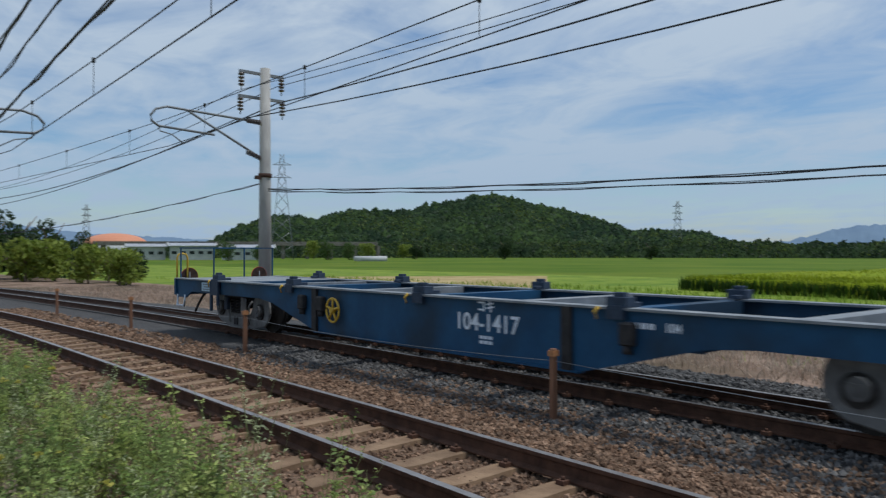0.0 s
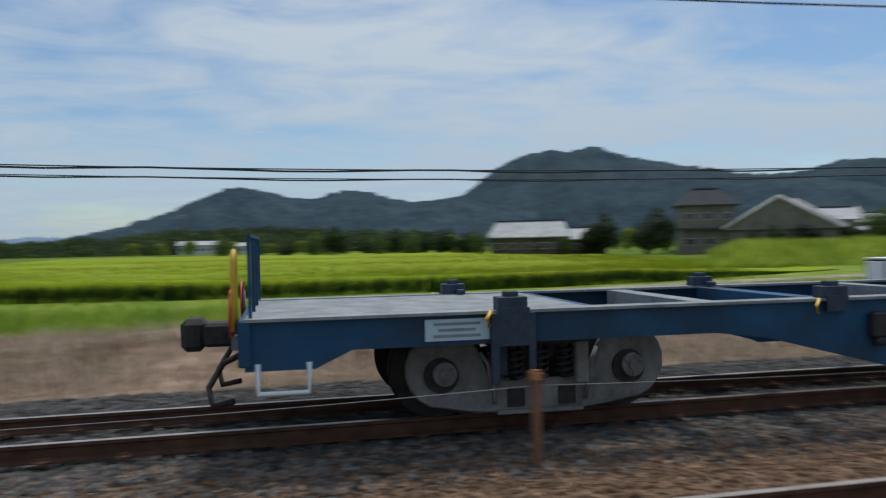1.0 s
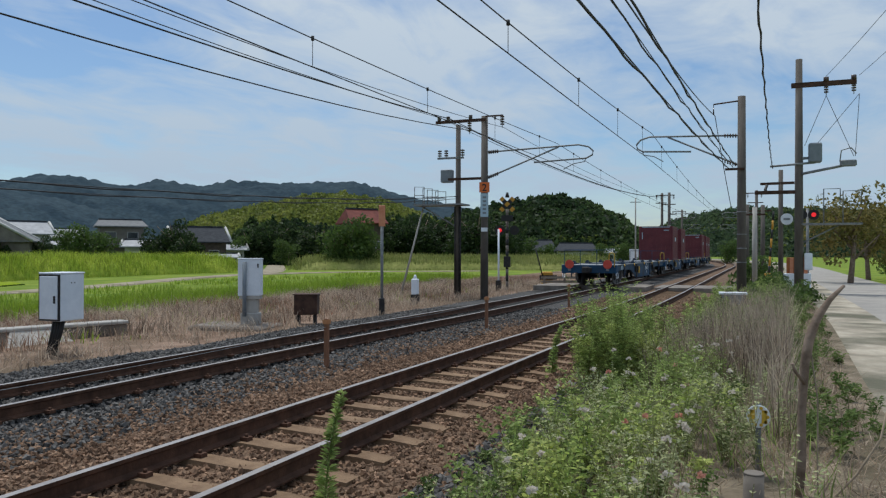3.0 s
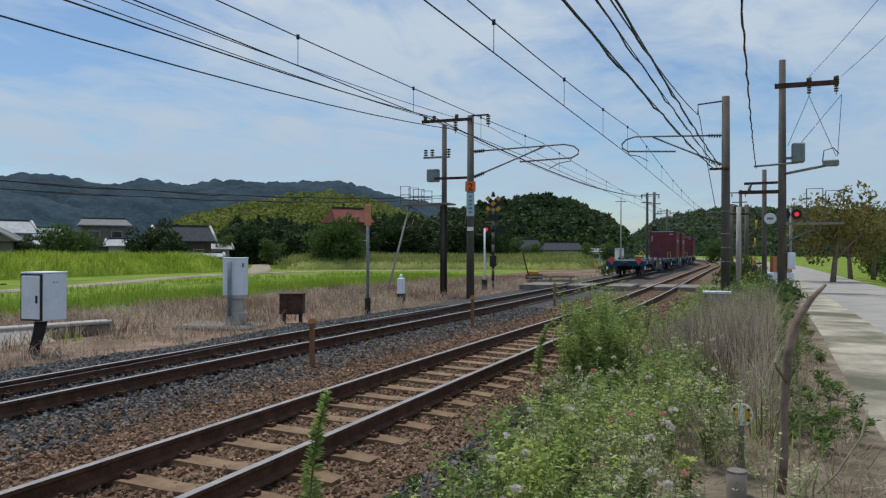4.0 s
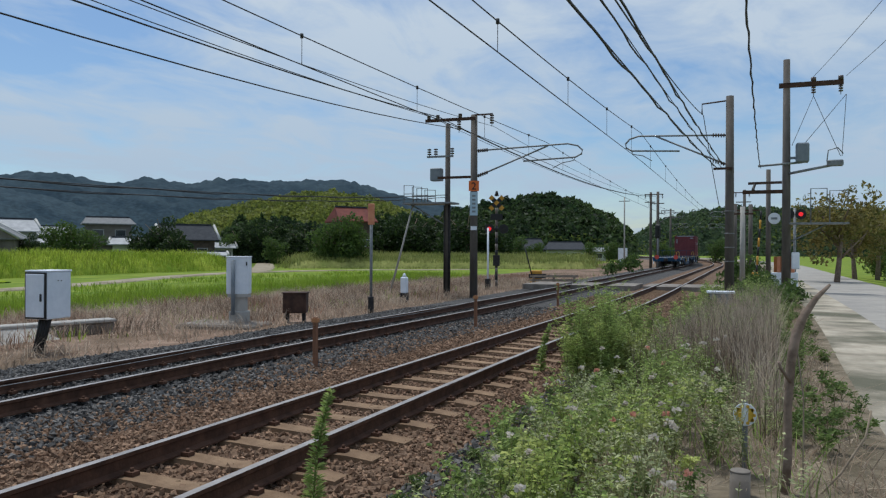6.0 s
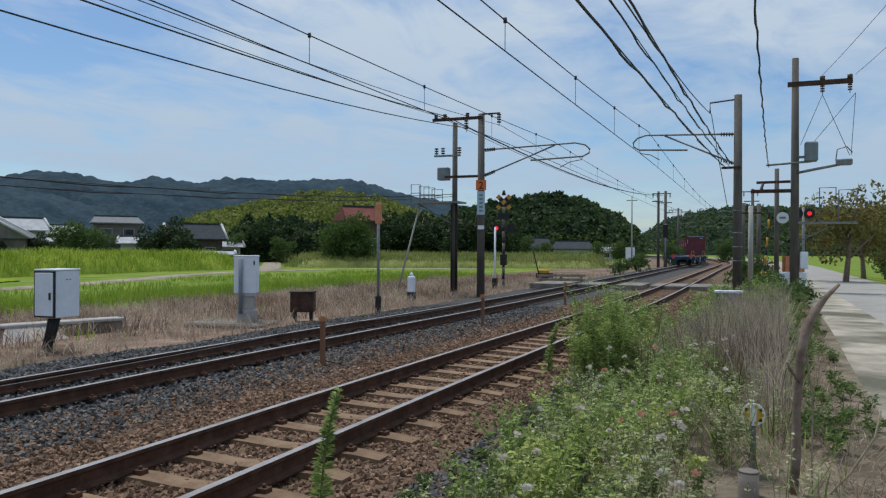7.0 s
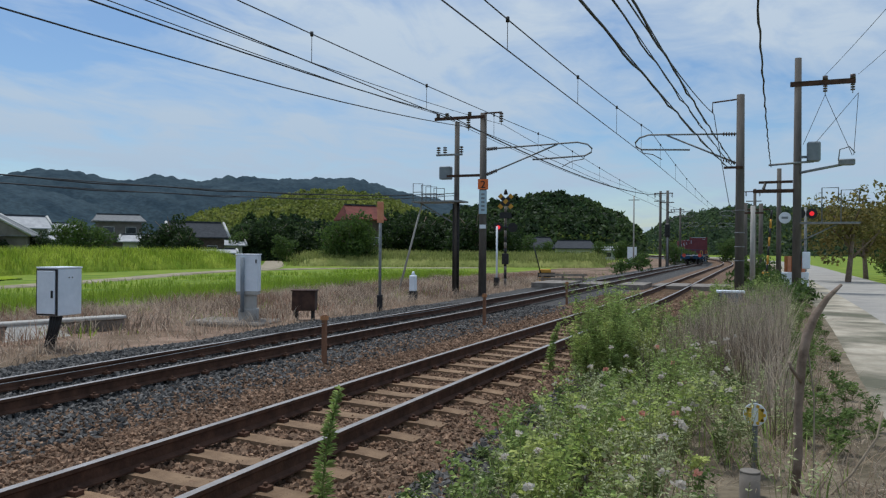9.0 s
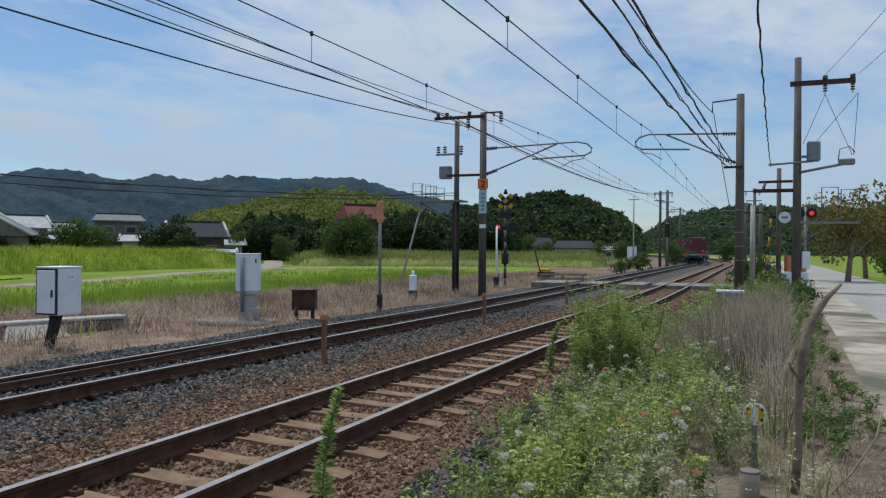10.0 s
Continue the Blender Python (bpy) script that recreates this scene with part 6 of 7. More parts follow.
# lattice pylons
def pylon(az, d, h, label):
    o = empty("lattice_pylon", Matrix.Translation(polar(az, d, -0.8)) @ pose(0, 0, 0, 0, 0, az), label, "pylon", "power pylons")
    b0, b1 = h * 0.11, h * 0.018
    r = max(0.05, d * 0.00035)

    def c(k, z):
        w = b1 + (b0 - b1) * max(0.0, 1 - z / h) ** 1.2
        return Vector((w * (1, 1, -1, -1)[k % 4], w * (1, -1, -1, 1)[k % 4], z))
    for k in range(4):
        bm = B(); tube(bm, [c(k, h * i / 6) for i in range(7)], r, 4); part("leg", bm, "steel", o)
    lv = [h * (1 - (1 - i / 9) ** 1.25) for i in range(10)]
    for a, b in zip(lv, lv[1:]):
        for k in range(4):
            bm = B(); rod(bm, c(k, a), c(k + 1, b), r * 0.6, n=3); part("brace", bm, "steel", o)
            bm = B(); rod(bm, c(k + 1, a), c(k, b), r * 0.6, n=3); part("brace", bm, "steel", o)
    for z in (0.66, 0.78, 0.90):
        bm = B(); box(bm, -h * 0.085, h * 0.085, -r, r, h * z - r, h * z + r)
        rod(bm, (-h * 0.085, 0, h * z), (0, 0, h * (z + 0.035)), r * 0.7, n=4); rod(bm, (h * 0.085, 0, h * z), (0, 0, h * (z + 0.035)), r * 0.7, n=4)
        part("crossarm", bm, "steel", o)


pylon(153.8, 235, 31.5, "grey lattice power pylon on the plain")
pylon(125.2, 420, 29, "grey lattice power pylon before the hill")
pylon(166.8, 560, 34, "far grey lattice power pylon")
pylon(95.6, 900, 40, "lattice power pylon on the hillside")
# long low viaduct across the plain on the left
vd = empty("viaduct", Matrix.Translation(polar(156, 265, -0.8)) @ pose(0, 0, 0, 0, 0, 156), "long low concrete viaduct across the plain", "viaduct", kind="structure")
bm = B(); box(bm, -48, 42, -3, 3, 4.6, 5.9); part("deck", bm, "concrete", vd)
for k in range(12):
    bm = B(); box(bm, -46 + 8 * k, -45 + 8 * k, -2, 2, -0.5, 4.6); part("pier", bm, "concrete", vd)

# ---------------------------------------------------------------- fields and paths
def strip(name, pts, width, material, label, category, z=-0.594):
    bm = B()
    rows_ = []
    pts = [Vector((x, y, 0)) for x, y in pts]
    dense = []
    for a, b in zip(pts, pts[1:]):
        for k in range(5):
            dense.append(a.lerp(b, k / 5))
    dense.append(pts[-1])
    for i, p in enumerate(dense):
        d = (dense[min(i + 1, len(dense) - 1)] - dense[max(i - 1, 0)]).normalized()
        nrm = Vector((-d.y, d.x, 0))
        wob = 0.25 * noise.noise(Vector((i * 0.6, width, 1)))
        rows_.append([bm.verts.new(p + nrm * (s * width / 2 + wob) + Vector((0, 0, zz))) for s, zz in ((-1, z - 0.06), (-0.92, z + 0.02), (0, z + 0.05), (0.92, z + 0.02), (1, z - 0.06))])
    for a, b in zip(rows_, rows_[1:]):
        for j in range(4):
            bm.faces.new((a[j], a[j + 1], b[j + 1], b[j]))
    bmesh.ops.recalc_face_normals(bm, faces=bm.faces)
    return single(name, bm, material, label, category, kind="structure")


M["stubble"] = mat("field_stubble", (0.30, 0.22, 0.10), (0.44, 0.34, 0.17), 0.5, 0.95, bump=0.6, bscale=8, fine=0.25, spec=0.1)
PATH_PTS = [(-14.5, -13), (-16.5, -8), (-19, -4), (-22.5, -0.5), (-25, 1.5), (-27.4, 3.6), (-29.6, 7.5), (-31.6, 12.5), (-34.2, 22.4), (-35.8, 31), (-38, 39), (-41.6, 49), (-43.5, 58), (-42, 67), (-37, 75), (-28, 82)]
strip("farm_path", PATH_PTS, 2.0, "gravel_path", "pale gravel farm path through the fields", "path", -0.55)
strip("farm_path_branch", [(-43.4, 60), (-47, 68), (-52.5, 77), (-68, 100)], 2.6, "gravel_path", "pale gravel farm path branching to the farms", "path", -0.55)
bm = B()
v = [bm.verts.new((x, y, z)) for z in (-0.62, -0.55) for x, y in ((-17.5, -36), (-27, -64), (-50, -49), (-27.5, -27))]
for q in ((0, 1, 2, 3), (7, 6, 5, 4), (0, 4, 5, 1), (1, 5, 6, 2), (2, 6, 7, 3), (3, 7, 4, 0)):
    bm.faces.new([v[i] for i in q])
bmesh.ops.recalc_face_normals(bm, faces=bm.faces)
single("harvested_field", bm, "stubble", "tan stubble of a harvested field", "field", kind="structure")


def blades(P, H, Wd, lean=0.35):
    """Bent blades at P (n,3), heights H, widths Wd: verts, quads, tris."""
    n = len(P)
    a = RNG.uniform(0, 2 * np.pi, n)
    l = np.abs(RNG.normal(0, lean, n)) * H
    side = np.stack([np.cos(a), np.sin(a), 0 * a], 1) * (Wd / 2)[:, None]
    b = RNG.uniform(0, 2 * np.pi, n)
    ld = np.stack([np.cos(b), np.sin(b), 0 * b], 1)
    up = np.array([0, 0, 1.0])
    mid = P + up * (H * 0.55)[:, None] + ld * (l * 0.35)[:, None]
    tip = P + up * (H * 0.97)[:, None] + ld * l[:, None]
    V = np.stack([P - side, P + side, mid + side * 0.8, mid - side * 0.8, tip], 1).reshape(-1, 3)
    k = np.arange(n)[:, None] * 5
    return V, k + np.array([[0, 1, 2, 3]]), k + np.array([[3, 2, 4]])


def line_points(n, y0, y1, l0, l1, z=None):
    y = RNG.uniform(y0, y1, n); l = RNG.uniform(l0, l1, n)
    return np.array([[*on_line(yy, ll)[:2], (ground_z(ll, yy) if z is None else z) - 0.02] for yy, ll in zip(y, l)])


def patchy(P, scale, keep):
    k = [noise.noise(Vector((p[0] * scale, p[1] * scale, 9.0))) > keep for p in P]
    return P[np.array(k)]


def grass_patch(name, P, hmin, hmax, w, material, label, category, lean=0.35):
    n = len(P)
    V, Q, T = blades(P, RNG.uniform(hmin, hmax, n), RNG.uniform(0.6, 1.3, n) * w, lean)
    return np_mesh(name, V, Q, T, material, label, category)


# rice: one sheet of ears, with a standing front edge
def rice_front(y):
    return float(np.interp(y, [-27, -20, -10, 0, 14, 24, 36], [-38.5, -37.5, -36.2, -34.2, -35.4, -38.5, -43.5]))


def rice_rise(y):
    """Share of full height: the crop thins out at the northern end."""
    return np.clip((34.0 - np.asarray(y)) / 16.0, 0.1, 1.0)


def build_rice():
    bm = B()
    g = []
    for i in range(64):
        y = -27 + i
        col = [bm.verts.new((rice_front(y) + 0.1, y, -0.62))]
        for j in range(40):
            d = 0.3 + 115 * (j / 39) ** 2.2
            x = rice_front(y) - d
            yy = y + (y + 10) * 0.55 * d / 115
            col.append(bm.verts.new((x, yy, -0.6 + 0.72 * float(rice_rise(y)) + 0.09 * noise.noise(Vector((x * 0.9, yy * 0.9, 0))) + 0.12 * noise.noise(Vector((x * 0.07, yy * 0.07, 4))))))
        col.append(bm.verts.new((col[-1].co.x, col[-1].co.y, -0.65)))
        g.append(col)
    for a, b in zip(g, g[1:]):
        for j in range(len(a) - 1):
            f = bm.faces.new((a[j], a[j + 1], b[j + 1], b[j])); f.smooth = True
    bm.faces.new(g[0]); bm.faces.new(list(reversed(g[-1])))
    bmesh.ops.recalc_face_normals(bm, faces=bm.faces)
    single("rice_paddy", bm, "rice_sheet", "ripening yellow-green rice standing in its paddy", "rice field", kind="stuff")
    n = 26000
    y = RNG.uniform(-27, 36, n); d = RNG.exponential(2.0, n) - 0.35
    x = np.array([rice_front(q) for q in y]) - d
    P = np.stack([x, y, np.where(d < 0.3, -0.6, -0.6 + 0.48 * rice_rise(y))], 1)
    H = np.where(d < 0.3, RNG.uniform(0.6, 0.85, n), RNG.uniform(0.25, 0.5, n)) * rice_rise(y)
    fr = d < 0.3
    # front stalks take the darker leaf colour, with the paddy edge's shade in it
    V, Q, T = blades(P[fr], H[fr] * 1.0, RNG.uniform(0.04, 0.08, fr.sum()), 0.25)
    np_mesh("rice_stalks", V, Q, T, "rice_stalk_shade", "dark green rice stalks along the paddy edge, shade painted in", "rice")
    V, Q, T = blades(P[~fr], H[~fr], RNG.uniform(0.02, 0.05, (~fr).sum()), 0.3)
    np_mesh("rice_plants", V, Q, T, "rice", "ripening rice tops along the paddy edge", "rice")
    n = 16000
    d = 4 + 60 * RNG.uniform(0, 1, n) ** 1.6; y = RNG.uniform(-27, 36, n)
    x = np.array([rice_front(q) for q in y]) - d; zr = -0.6 + 0.52 * rice_rise(y); y = y + (y + 10) * 0.55 * d / 115
    V, Q, T = blades(np.stack([x, y, zr], 1), RNG.uniform(0.25, 0.42, n), RNG.uniform(0.05, 0.10, n), 0.4)
    np_mesh("rice_ears", V, Q, T, "rice", "bending rice ears over the paddy", "rice")


M["rice_sheet"] = mat("rice_sheet", (0.13, 0.175, 0.003), (0.235, 0.27, 0.007), 0.8, 0.9, bump=0.9, bscale=5, fine=0.3, spec=0.1, col3=(0.21, 0.29, 0.012), scale3=0.06)
# the stalks' own deeper green, darkened further for the shaded front
M["rice_stalk_shade"] = leaf_mat("rice_stalk_shade", (0.018, 0.045, 0.004), (0.05, 0.095, 0.010), 0.5, 0.6)
build_rice()
# dry verge of the far side: low mat, tangled dead stalks, clumps, reddish weeds
P = line_points(40000, -45, 62, -17.6, -7.0)
grass_patch("dry_grass", patchy(P, 0.35, -0.25), 0.10, 0.30, 0.022, "straw", "matted dry straw-coloured grass beside the line", "dry grass", 0.9)
P = line_points(26000, -30, 50, -17.3, -7.0)
grass_patch("dry_litter", patchy(P, 0.5, -0.2), 0.05, 0.16, 0.016, "straw_pale", "pale dead stalks lying flat on the dry verge", "dry grass", 2.8)
P = line_points(42000, -14, 50, -17.2, -7.6)
P[:, 2] += RNG.uniform(0.0, 0.12, len(P))
grass_patch("tangled_stalks", patchy(P, 0.6, 0.0), 0.16, 0.42, 0.013, "straw_pale", "tangled pale dead weed stalks in clumps", "dry grass", 1.3)
P = line_points(20000, -14, 50, -17.4, -8.2)
grass_patch("dead_clumps", patchy(P, 0.45, 0.08), 0.25, 0.62, 0.016, "straw_dark", "standing grey-brown dead weeds in clumps", "dry grass", 0.7)
P = line_points(18000, -20, 60, -17.5, -7.8)
grass_patch("red_grass", patchy(P, 0.22, 0.12), 0.18, 0.5, 0.02, "straw_red", "reddish dead weed stalks in the dry verge", "dry grass", 0.6)
P = line_points(9000, -20, 50, -17.5, -9.0)
grass_patch("green_tufts", patchy(P, 0.5, 0.2), 0.12, 0.35, 0.02, "grass", "green tufts coming through the dry verge", "grass", 0.6)
P = line_points(42000, -40, 60, -22.5, -17.2)
grass_patch("green_grass", patchy(P, 0.4, -0.4), 0.2, 0.66, 0.022, "grass", "fresh green grass strip along the farm path", "grass", 0.4)
P = patchy(line_points(16000, -60, 66, -34, -21), 0.2, -0.1)
P = P[np.array([abs(p[0] - np.interp(p[1], [q[1] for q in PATH_PTS], [q[0] for q in PATH_PTS])) > 1.5 and p[0] > (rice_front(p[1]) if -27 < p[1] < 36 else -60) + 0.3 for p in P])]
grass_patch("path_grass", P, 0.15, 0.4, 0.045, "grass", "green grass beside the farm path", "grass", 0.4)
M["meadow"] = leaf_mat("meadow_leaf", (0.16, 0.20, 0.05), (0.30, 0.31, 0.11), 0.3, 0.3)
# tall grass bank in front of the farms
def mound(name, az0, az1, dist, top, material, label, ends=2.0):
    """A low bank over az0..az1; dist(a) and top(u, a) give its near edge, its depth and its height."""
    bm = B(); g = []
    n = int((az1 - az0) / 0.4)
    for i in range(n + 1):
        a = az0 + (az1 - az0) * i / n
        e = min(1.0, (a - az0) / ends, (az1 - a) / ends)
        d0, dep = dist(a)
        col = []
        for j in range(15):
            p = polar(a, d0 + dep * j / 14)
            z = (top(j / 14, a) + 0.22 * noise.noise(Vector((p.x * 0.22, p.y * 0.22, 2)))) * (e * (2 - e)) if 0 < j < 14 else -0.1
            col.append(bm.verts.new((p.x, p.y, -0.6 + z)))
        g.append(col)
    for a, b in zip(g, g[1:]):
        for j in range(14):
            f = bm.faces.new((a[j], a[j + 1], b[j + 1], b[j])); f.smooth = True
    bmesh.ops.recalc_face_normals(bm, faces=bm.faces)
    ob = single(name, bm, material, label, "grass bank", kind="structure")
    return np.array([v.co[:] for v in ob.data.vertices])


def scatter_on(V, n, spread):
    P = V[RNG.randint(0, len(V), n)] + np.stack([RNG.normal(0, spread, n), RNG.normal(0, spread, n), np.full(n, -0.15)], 1)
    return P


M["bank_leaf"] = leaf_mat("bank_leaf", (0.20, 0.29, 0.025), (0.40, 0.46, 0.07), 0.4, 0.4)
M["bank"] = mat("bank_grass", (0.14, 0.22, 0.02), (0.30, 0.36, 0.05), 0.6, 0.95, bump=1.0, bscale=3, fine=0.4, spec=0.1)
M["meadow_ground"] = mat("meadow_ground", (0.13, 0.16, 0.04), (0.25, 0.26, 0.085), 0.4, 0.95, bump=1.0, bscale=3, fine=0.4, spec=0.1)
V = mound("grass_bank", 36.5, 58, lambda a: (84 - 1.35 * (a - 36), 9.0), lambda u, a: 1.55 * math.sin(math.pi * u) ** 0.6, "bank", "rounded bank of tall bright green grass before the farms")
grass_patch("bank_grass", scatter_on(V, 17000, 0.5), 0.35, 0.95, 0.05, "bank_leaf", "tall bright green grass on the bank", "grass", 0.55)
V = mound("meadow_bank", 10, 32.5, lambda a: (91, 15.0), lambda u, a: 0.75 + 1.0 * u if u < 0.9 else 1.2, "meadow_ground", "raised meadow of pale seeding grass beyond the path", 1.2)
grass_patch("meadow_grass", scatter_on(V, 17000, 0.8), 0.35, 0.75, 0.07, "meadow", "pale seeding meadow grass beyond the path", "grass", 0.3)


# ---------------------------------------------------------------- weeds of the near verge
def leaves(C, D, L, Wd):
    """Rhombic leaves at C, pointing along D, of length L and width Wd."""
    n = len(C)
    D = D / np.linalg.norm(D, axis=1)[:, None]
    S = np.cross(D, RNG.normal(size=(n, 3))); S /= np.linalg.norm(S, axis=1)[:, None] + 1e-6
    m = C + D * (L * 0.5)[:, None]
    drop = np.array([0, 0, -1.0]) * (L * 0.15)[:, None]
    return np.stack([C, m + S * (Wd / 2)[:, None], C + D * L[:, None] + drop, m - S * (Wd / 2)[:, None]], 1).reshape(-1, 3)


def stalk_leaves(P, H, per, L, Wd, tuftiness, lean=0.1):
    n = len(P)
    base = np.repeat(P, per, 0); h = np.repeat(H, per)
    t = RNG.uniform(0.15, 1.0, n * per) ** 0.8
    ln = np.repeat(RNG.normal(0, lean, (n, 2)), per, 0) * h[:, None]
    a = RNG.uniform(0, 2 * np.pi, n * per)
    C = base + np.stack([ln[:, 0] * t, ln[:, 1] * t, h * t], 1)
    C[:, :2] += RNG.normal(0, tuftiness, (n * per, 2)) * h[:, None]
    D = np.stack([np.cos(a), np.sin(a), RNG.uniform(-0.2, 1.1, n * per)], 1)
    V = leaves(C, D, RNG.uniform(0.6, 1.3, n * per) * L * (1.15 - 0.5 * t), RNG.uniform(0.7, 1.3, n * per) * Wd)
    return V, np.arange(n * per)[:, None] * 4 + np.array([[0, 1, 2, 3]])


def verge_points(n, y0, y1, l0, l1, keep=-1.0, sc=0.5):
    P = line_points(n, y0, y1, l0, l1)
    P = P[np.hypot(P[:, 0], P[:, 1]) > 2.4]
    P = P[np.hypot(P[:, 0] + 0.15, (P[:, 1] - 5.6) * 0.4) > 0.36]
    return patchy(P, sc, keep) if keep > -1 else P


NOT = np.zeros((0, 3), np.int32)
def bushes(name, P, H, nb, per, L, Wd, spread, material, label, stem="weed_stem"):
    """Branching weeds: each plant has nb thin branches that rise from its stem and carry per leaves each, smaller towards the tip."""
    n = len(P)
    b0 = np.repeat(P, nb, 0); h = np.repeat(H, nb)
    lean = np.repeat(RNG.normal(0, 0.12, (n, 2)), nb, 0)
    t0 = RNG.uniform(0.02, 0.6, n * nb); t0[::nb] = 0.0
    a = RNG.uniform(0, 2 * np.pi, n * nb)
    out = RNG.uniform(0.35, 1.0, n * nb) * spread * (1 - 0.5 * t0); out[::nb] *= 0.2
    S = b0 + np.stack([lean[:, 0] * h * t0, lean[:, 1] * h * t0, h * t0], 1)
    rise = h * (1 - t0) * RNG.uniform(0.55, 1.0, n * nb)
    E = S + np.stack([np.cos(a) * out * h + lean[:, 0] * rise, np.sin(a) * out * h + lean[:, 1] * rise, rise], 1)
    w = RNG.uniform(0, 2 * np.pi, n * nb)
    sd = np.stack([np.cos(w), np.sin(w), 0 * w], 1) * 0.0035
    V = np.stack([S - sd, S + sd, E + sd * 0.4, E - sd * 0.4], 1).reshape(-1, 3)
    q4 = np.array([[0, 1, 2, 3]])
    np_mesh(name + "_stems", V, np.arange(n * nb)[:, None] * 4 + q4, NOT, stem, label.replace("leafy", "stems of leafy"), "weeds")
    m = n * nb * per
    s = RNG.uniform(0.12, 1.0, m) ** 0.8
    Sr, Er = np.repeat(S, per, 0), np.repeat(E, per, 0)
    C = Sr + (Er - Sr) * s[:, None]
    C[:, 2] += 0.04 * np.sin(np.pi * s)
    a = RNG.uniform(0, 2 * np.pi, m)
    D = np.stack([np.cos(a), np.sin(a), RNG.uniform(-0.25, 0.9, m)], 1)
    V = leaves(C, D, RNG.uniform(0.55, 1.3, m) * L * (1.2 - 0.65 * s), RNG.uniform(0.7, 1.3, m) * Wd * (1.15 - 0.5 * s))
    np_mesh(name, V, np.arange(m)[:, None] * 4 + q4, NOT, material, label, "weeds")


def clumped(args, lo, hi, seed):
    P = verge_points(*args)
    c = np.array([0.85 + 0.7 * noise.noise(Vector((p[0] * 1.1, p[1] * 0.8, seed))) for p in P])
    return P, RNG.uniform(lo, hi, len(P)) * c


M["weed_stem"] = leaf_mat("weed_stem", (0.12, 0.15, 0.05), (0.24, 0.25, 0.10), 0.3, 3)
M["weed_dark"] = leaf_mat("weed_dark", (0.08, 0.13, 0.035), (0.20, 0.27, 0.085), 0.45, 3)
for nm, args, hr, nb, per, L, wd, sp_, mt, lb in (
        ("tall_weeds", (75, 10.0, 12.8, 1.65, 2.3), (0.75, 1.45), 12, 26, 0.085, 0.017, 0.16, "weed_green", "tall bright green leafy weeds beside the track"),
        ("tall_lime_weeds", (25, 9.8, 12.5, 1.7, 2.4), (0.5, 1.2), 10, 24, 0.08, 0.018, 0.2, "weed_lime", "tall yellow-green leafy weeds beside the track"),
        ("fore_weeds", (58, 3.7, 7.4, 2.05, 3.1), (0.35, 0.85), 8, 14, 0.072, 0.029, 0.38, "weed_green", "leafy green weeds on the verge"),
        ("fore_lime_weeds", (44, 3.8, 8.0, 2.2, 3.6), (0.4, 0.95), 7, 14, 0.07, 0.028, 0.34, "weed_lime", "yellow-green leafy weeds on the verge"),
        ("mid_weeds", (72, 6.8, 11.5, 2.2, 3.3), (0.4, 0.95), 9, 16, 0.065, 0.022, 0.36, "weed_green", "leafy green weeds among dry stalks"),
        ("dark_weeds", (60, 4.0, 12.0, 2.2, 3.8), (0.2, 0.55), 8, 14, 0.06, 0.024, 0.45, "weed_dark", "dark green leafy undergrowth of the verge"),
        ("grey_weeds", (240, 3.0, 18, 2.2, 4.2), (0.35, 0.95), 8, 15, 0.05, 0.016, 0.34, "weed_grey", "grey-green leafy flowering weeds on the verge"),
        ("back_weeds", (220, -20, -3.0, 1.75, 3.4), (0.5, 1.05), 9, 17, 0.06, 0.018, 0.32, "weed_green", "leafy green weeds along the verge"),
        ("back_grey_weeds", (230, -24, -3.0, 1.85, 4.0), (0.5, 1.1), 9, 17, 0.05, 0.014, 0.3, "weed_grey", "grey-green leafy weeds along the verge"),
        ("back_dark_weeds", (240, -20, -3.0, 1.9, 4.0), (0.3, 0.75), 8, 14, 0.06, 0.022, 0.45, "weed_dark", "dark green leafy undergrowth along the verge"),
        ("back_lime_weeds", (110, -14, -3.0, 1.75, 3.4), (0.5, 1.0), 8, 15, 0.055, 0.022, 0.24, "weed_lime", "yellow-green leafy tops along the verge"),
        ("far_weeds", (200, 15, 34, 1.8, 4.0), (0.4, 0.95), 7, 9, 0.12, 0.034, 0.3, "weed_green", "leafy green weeds below the mast"),
        ("far_dark_weeds", (130, 13, 34, 2.2, 4.4), (0.3, 0.8), 7, 9, 0.12, 0.036, 0.4, "weed_dark", "dark leafy weeds below the mast"),
        ("back_far_weeds", (220, -60, -20, 1.7, 4.2), (0.5, 0.9), 7, 9, 0.14, 0.04, 0.4, "weed_green", "leafy green weeds further along the verge"),
        ("road_edge_weeds", (150, 7.2, 36, 4.15, 4.8), (0.12, 0.42), 8, 14, 0.07, 0.024, 0.7, "weed_dark", "low dark green leafy weeds at the road edge"),
        ("creeping_weeds", (50, 4, 10, 1.6, 2.4), (0.10, 0.26), 8, 10, 0.055, 0.022, 0.8, "weed_dark", "low creeping leafy weeds in the ballast")):
    P, H = clumped(args, hr[0], hr[1], len(nm))
    bushes(nm, P, H, nb, per, L, wd, sp_, mt, lb)
# stems and dry stalks
P = verge_points(6500, 7.5, 22, 2.6, 4.15, -0.12, 0.35)
grass_patch("dry_stalks", P, 0.45, 1.1, 0.008, "straw_pale", "thin dry weed stalks on the verge", "dry grass", 0.28)
P = verge_points(2600, 6.5, 20, 2.6, 4.1, 0.0, 0.4)
grass_patch("dead_stalks", P, 0.5, 1.2, 0.009, "straw_dark", "grey-brown dead weed stalks on the verge", "dry grass", 0.3)
P = verge_points(6500, -24, 34, 1.9, 4.5)
grass_patch("verge_grass", P, 0.12, 0.42, 0.012, "weed_green", "coarse grass among the verge weeds", "grass", 0.7)
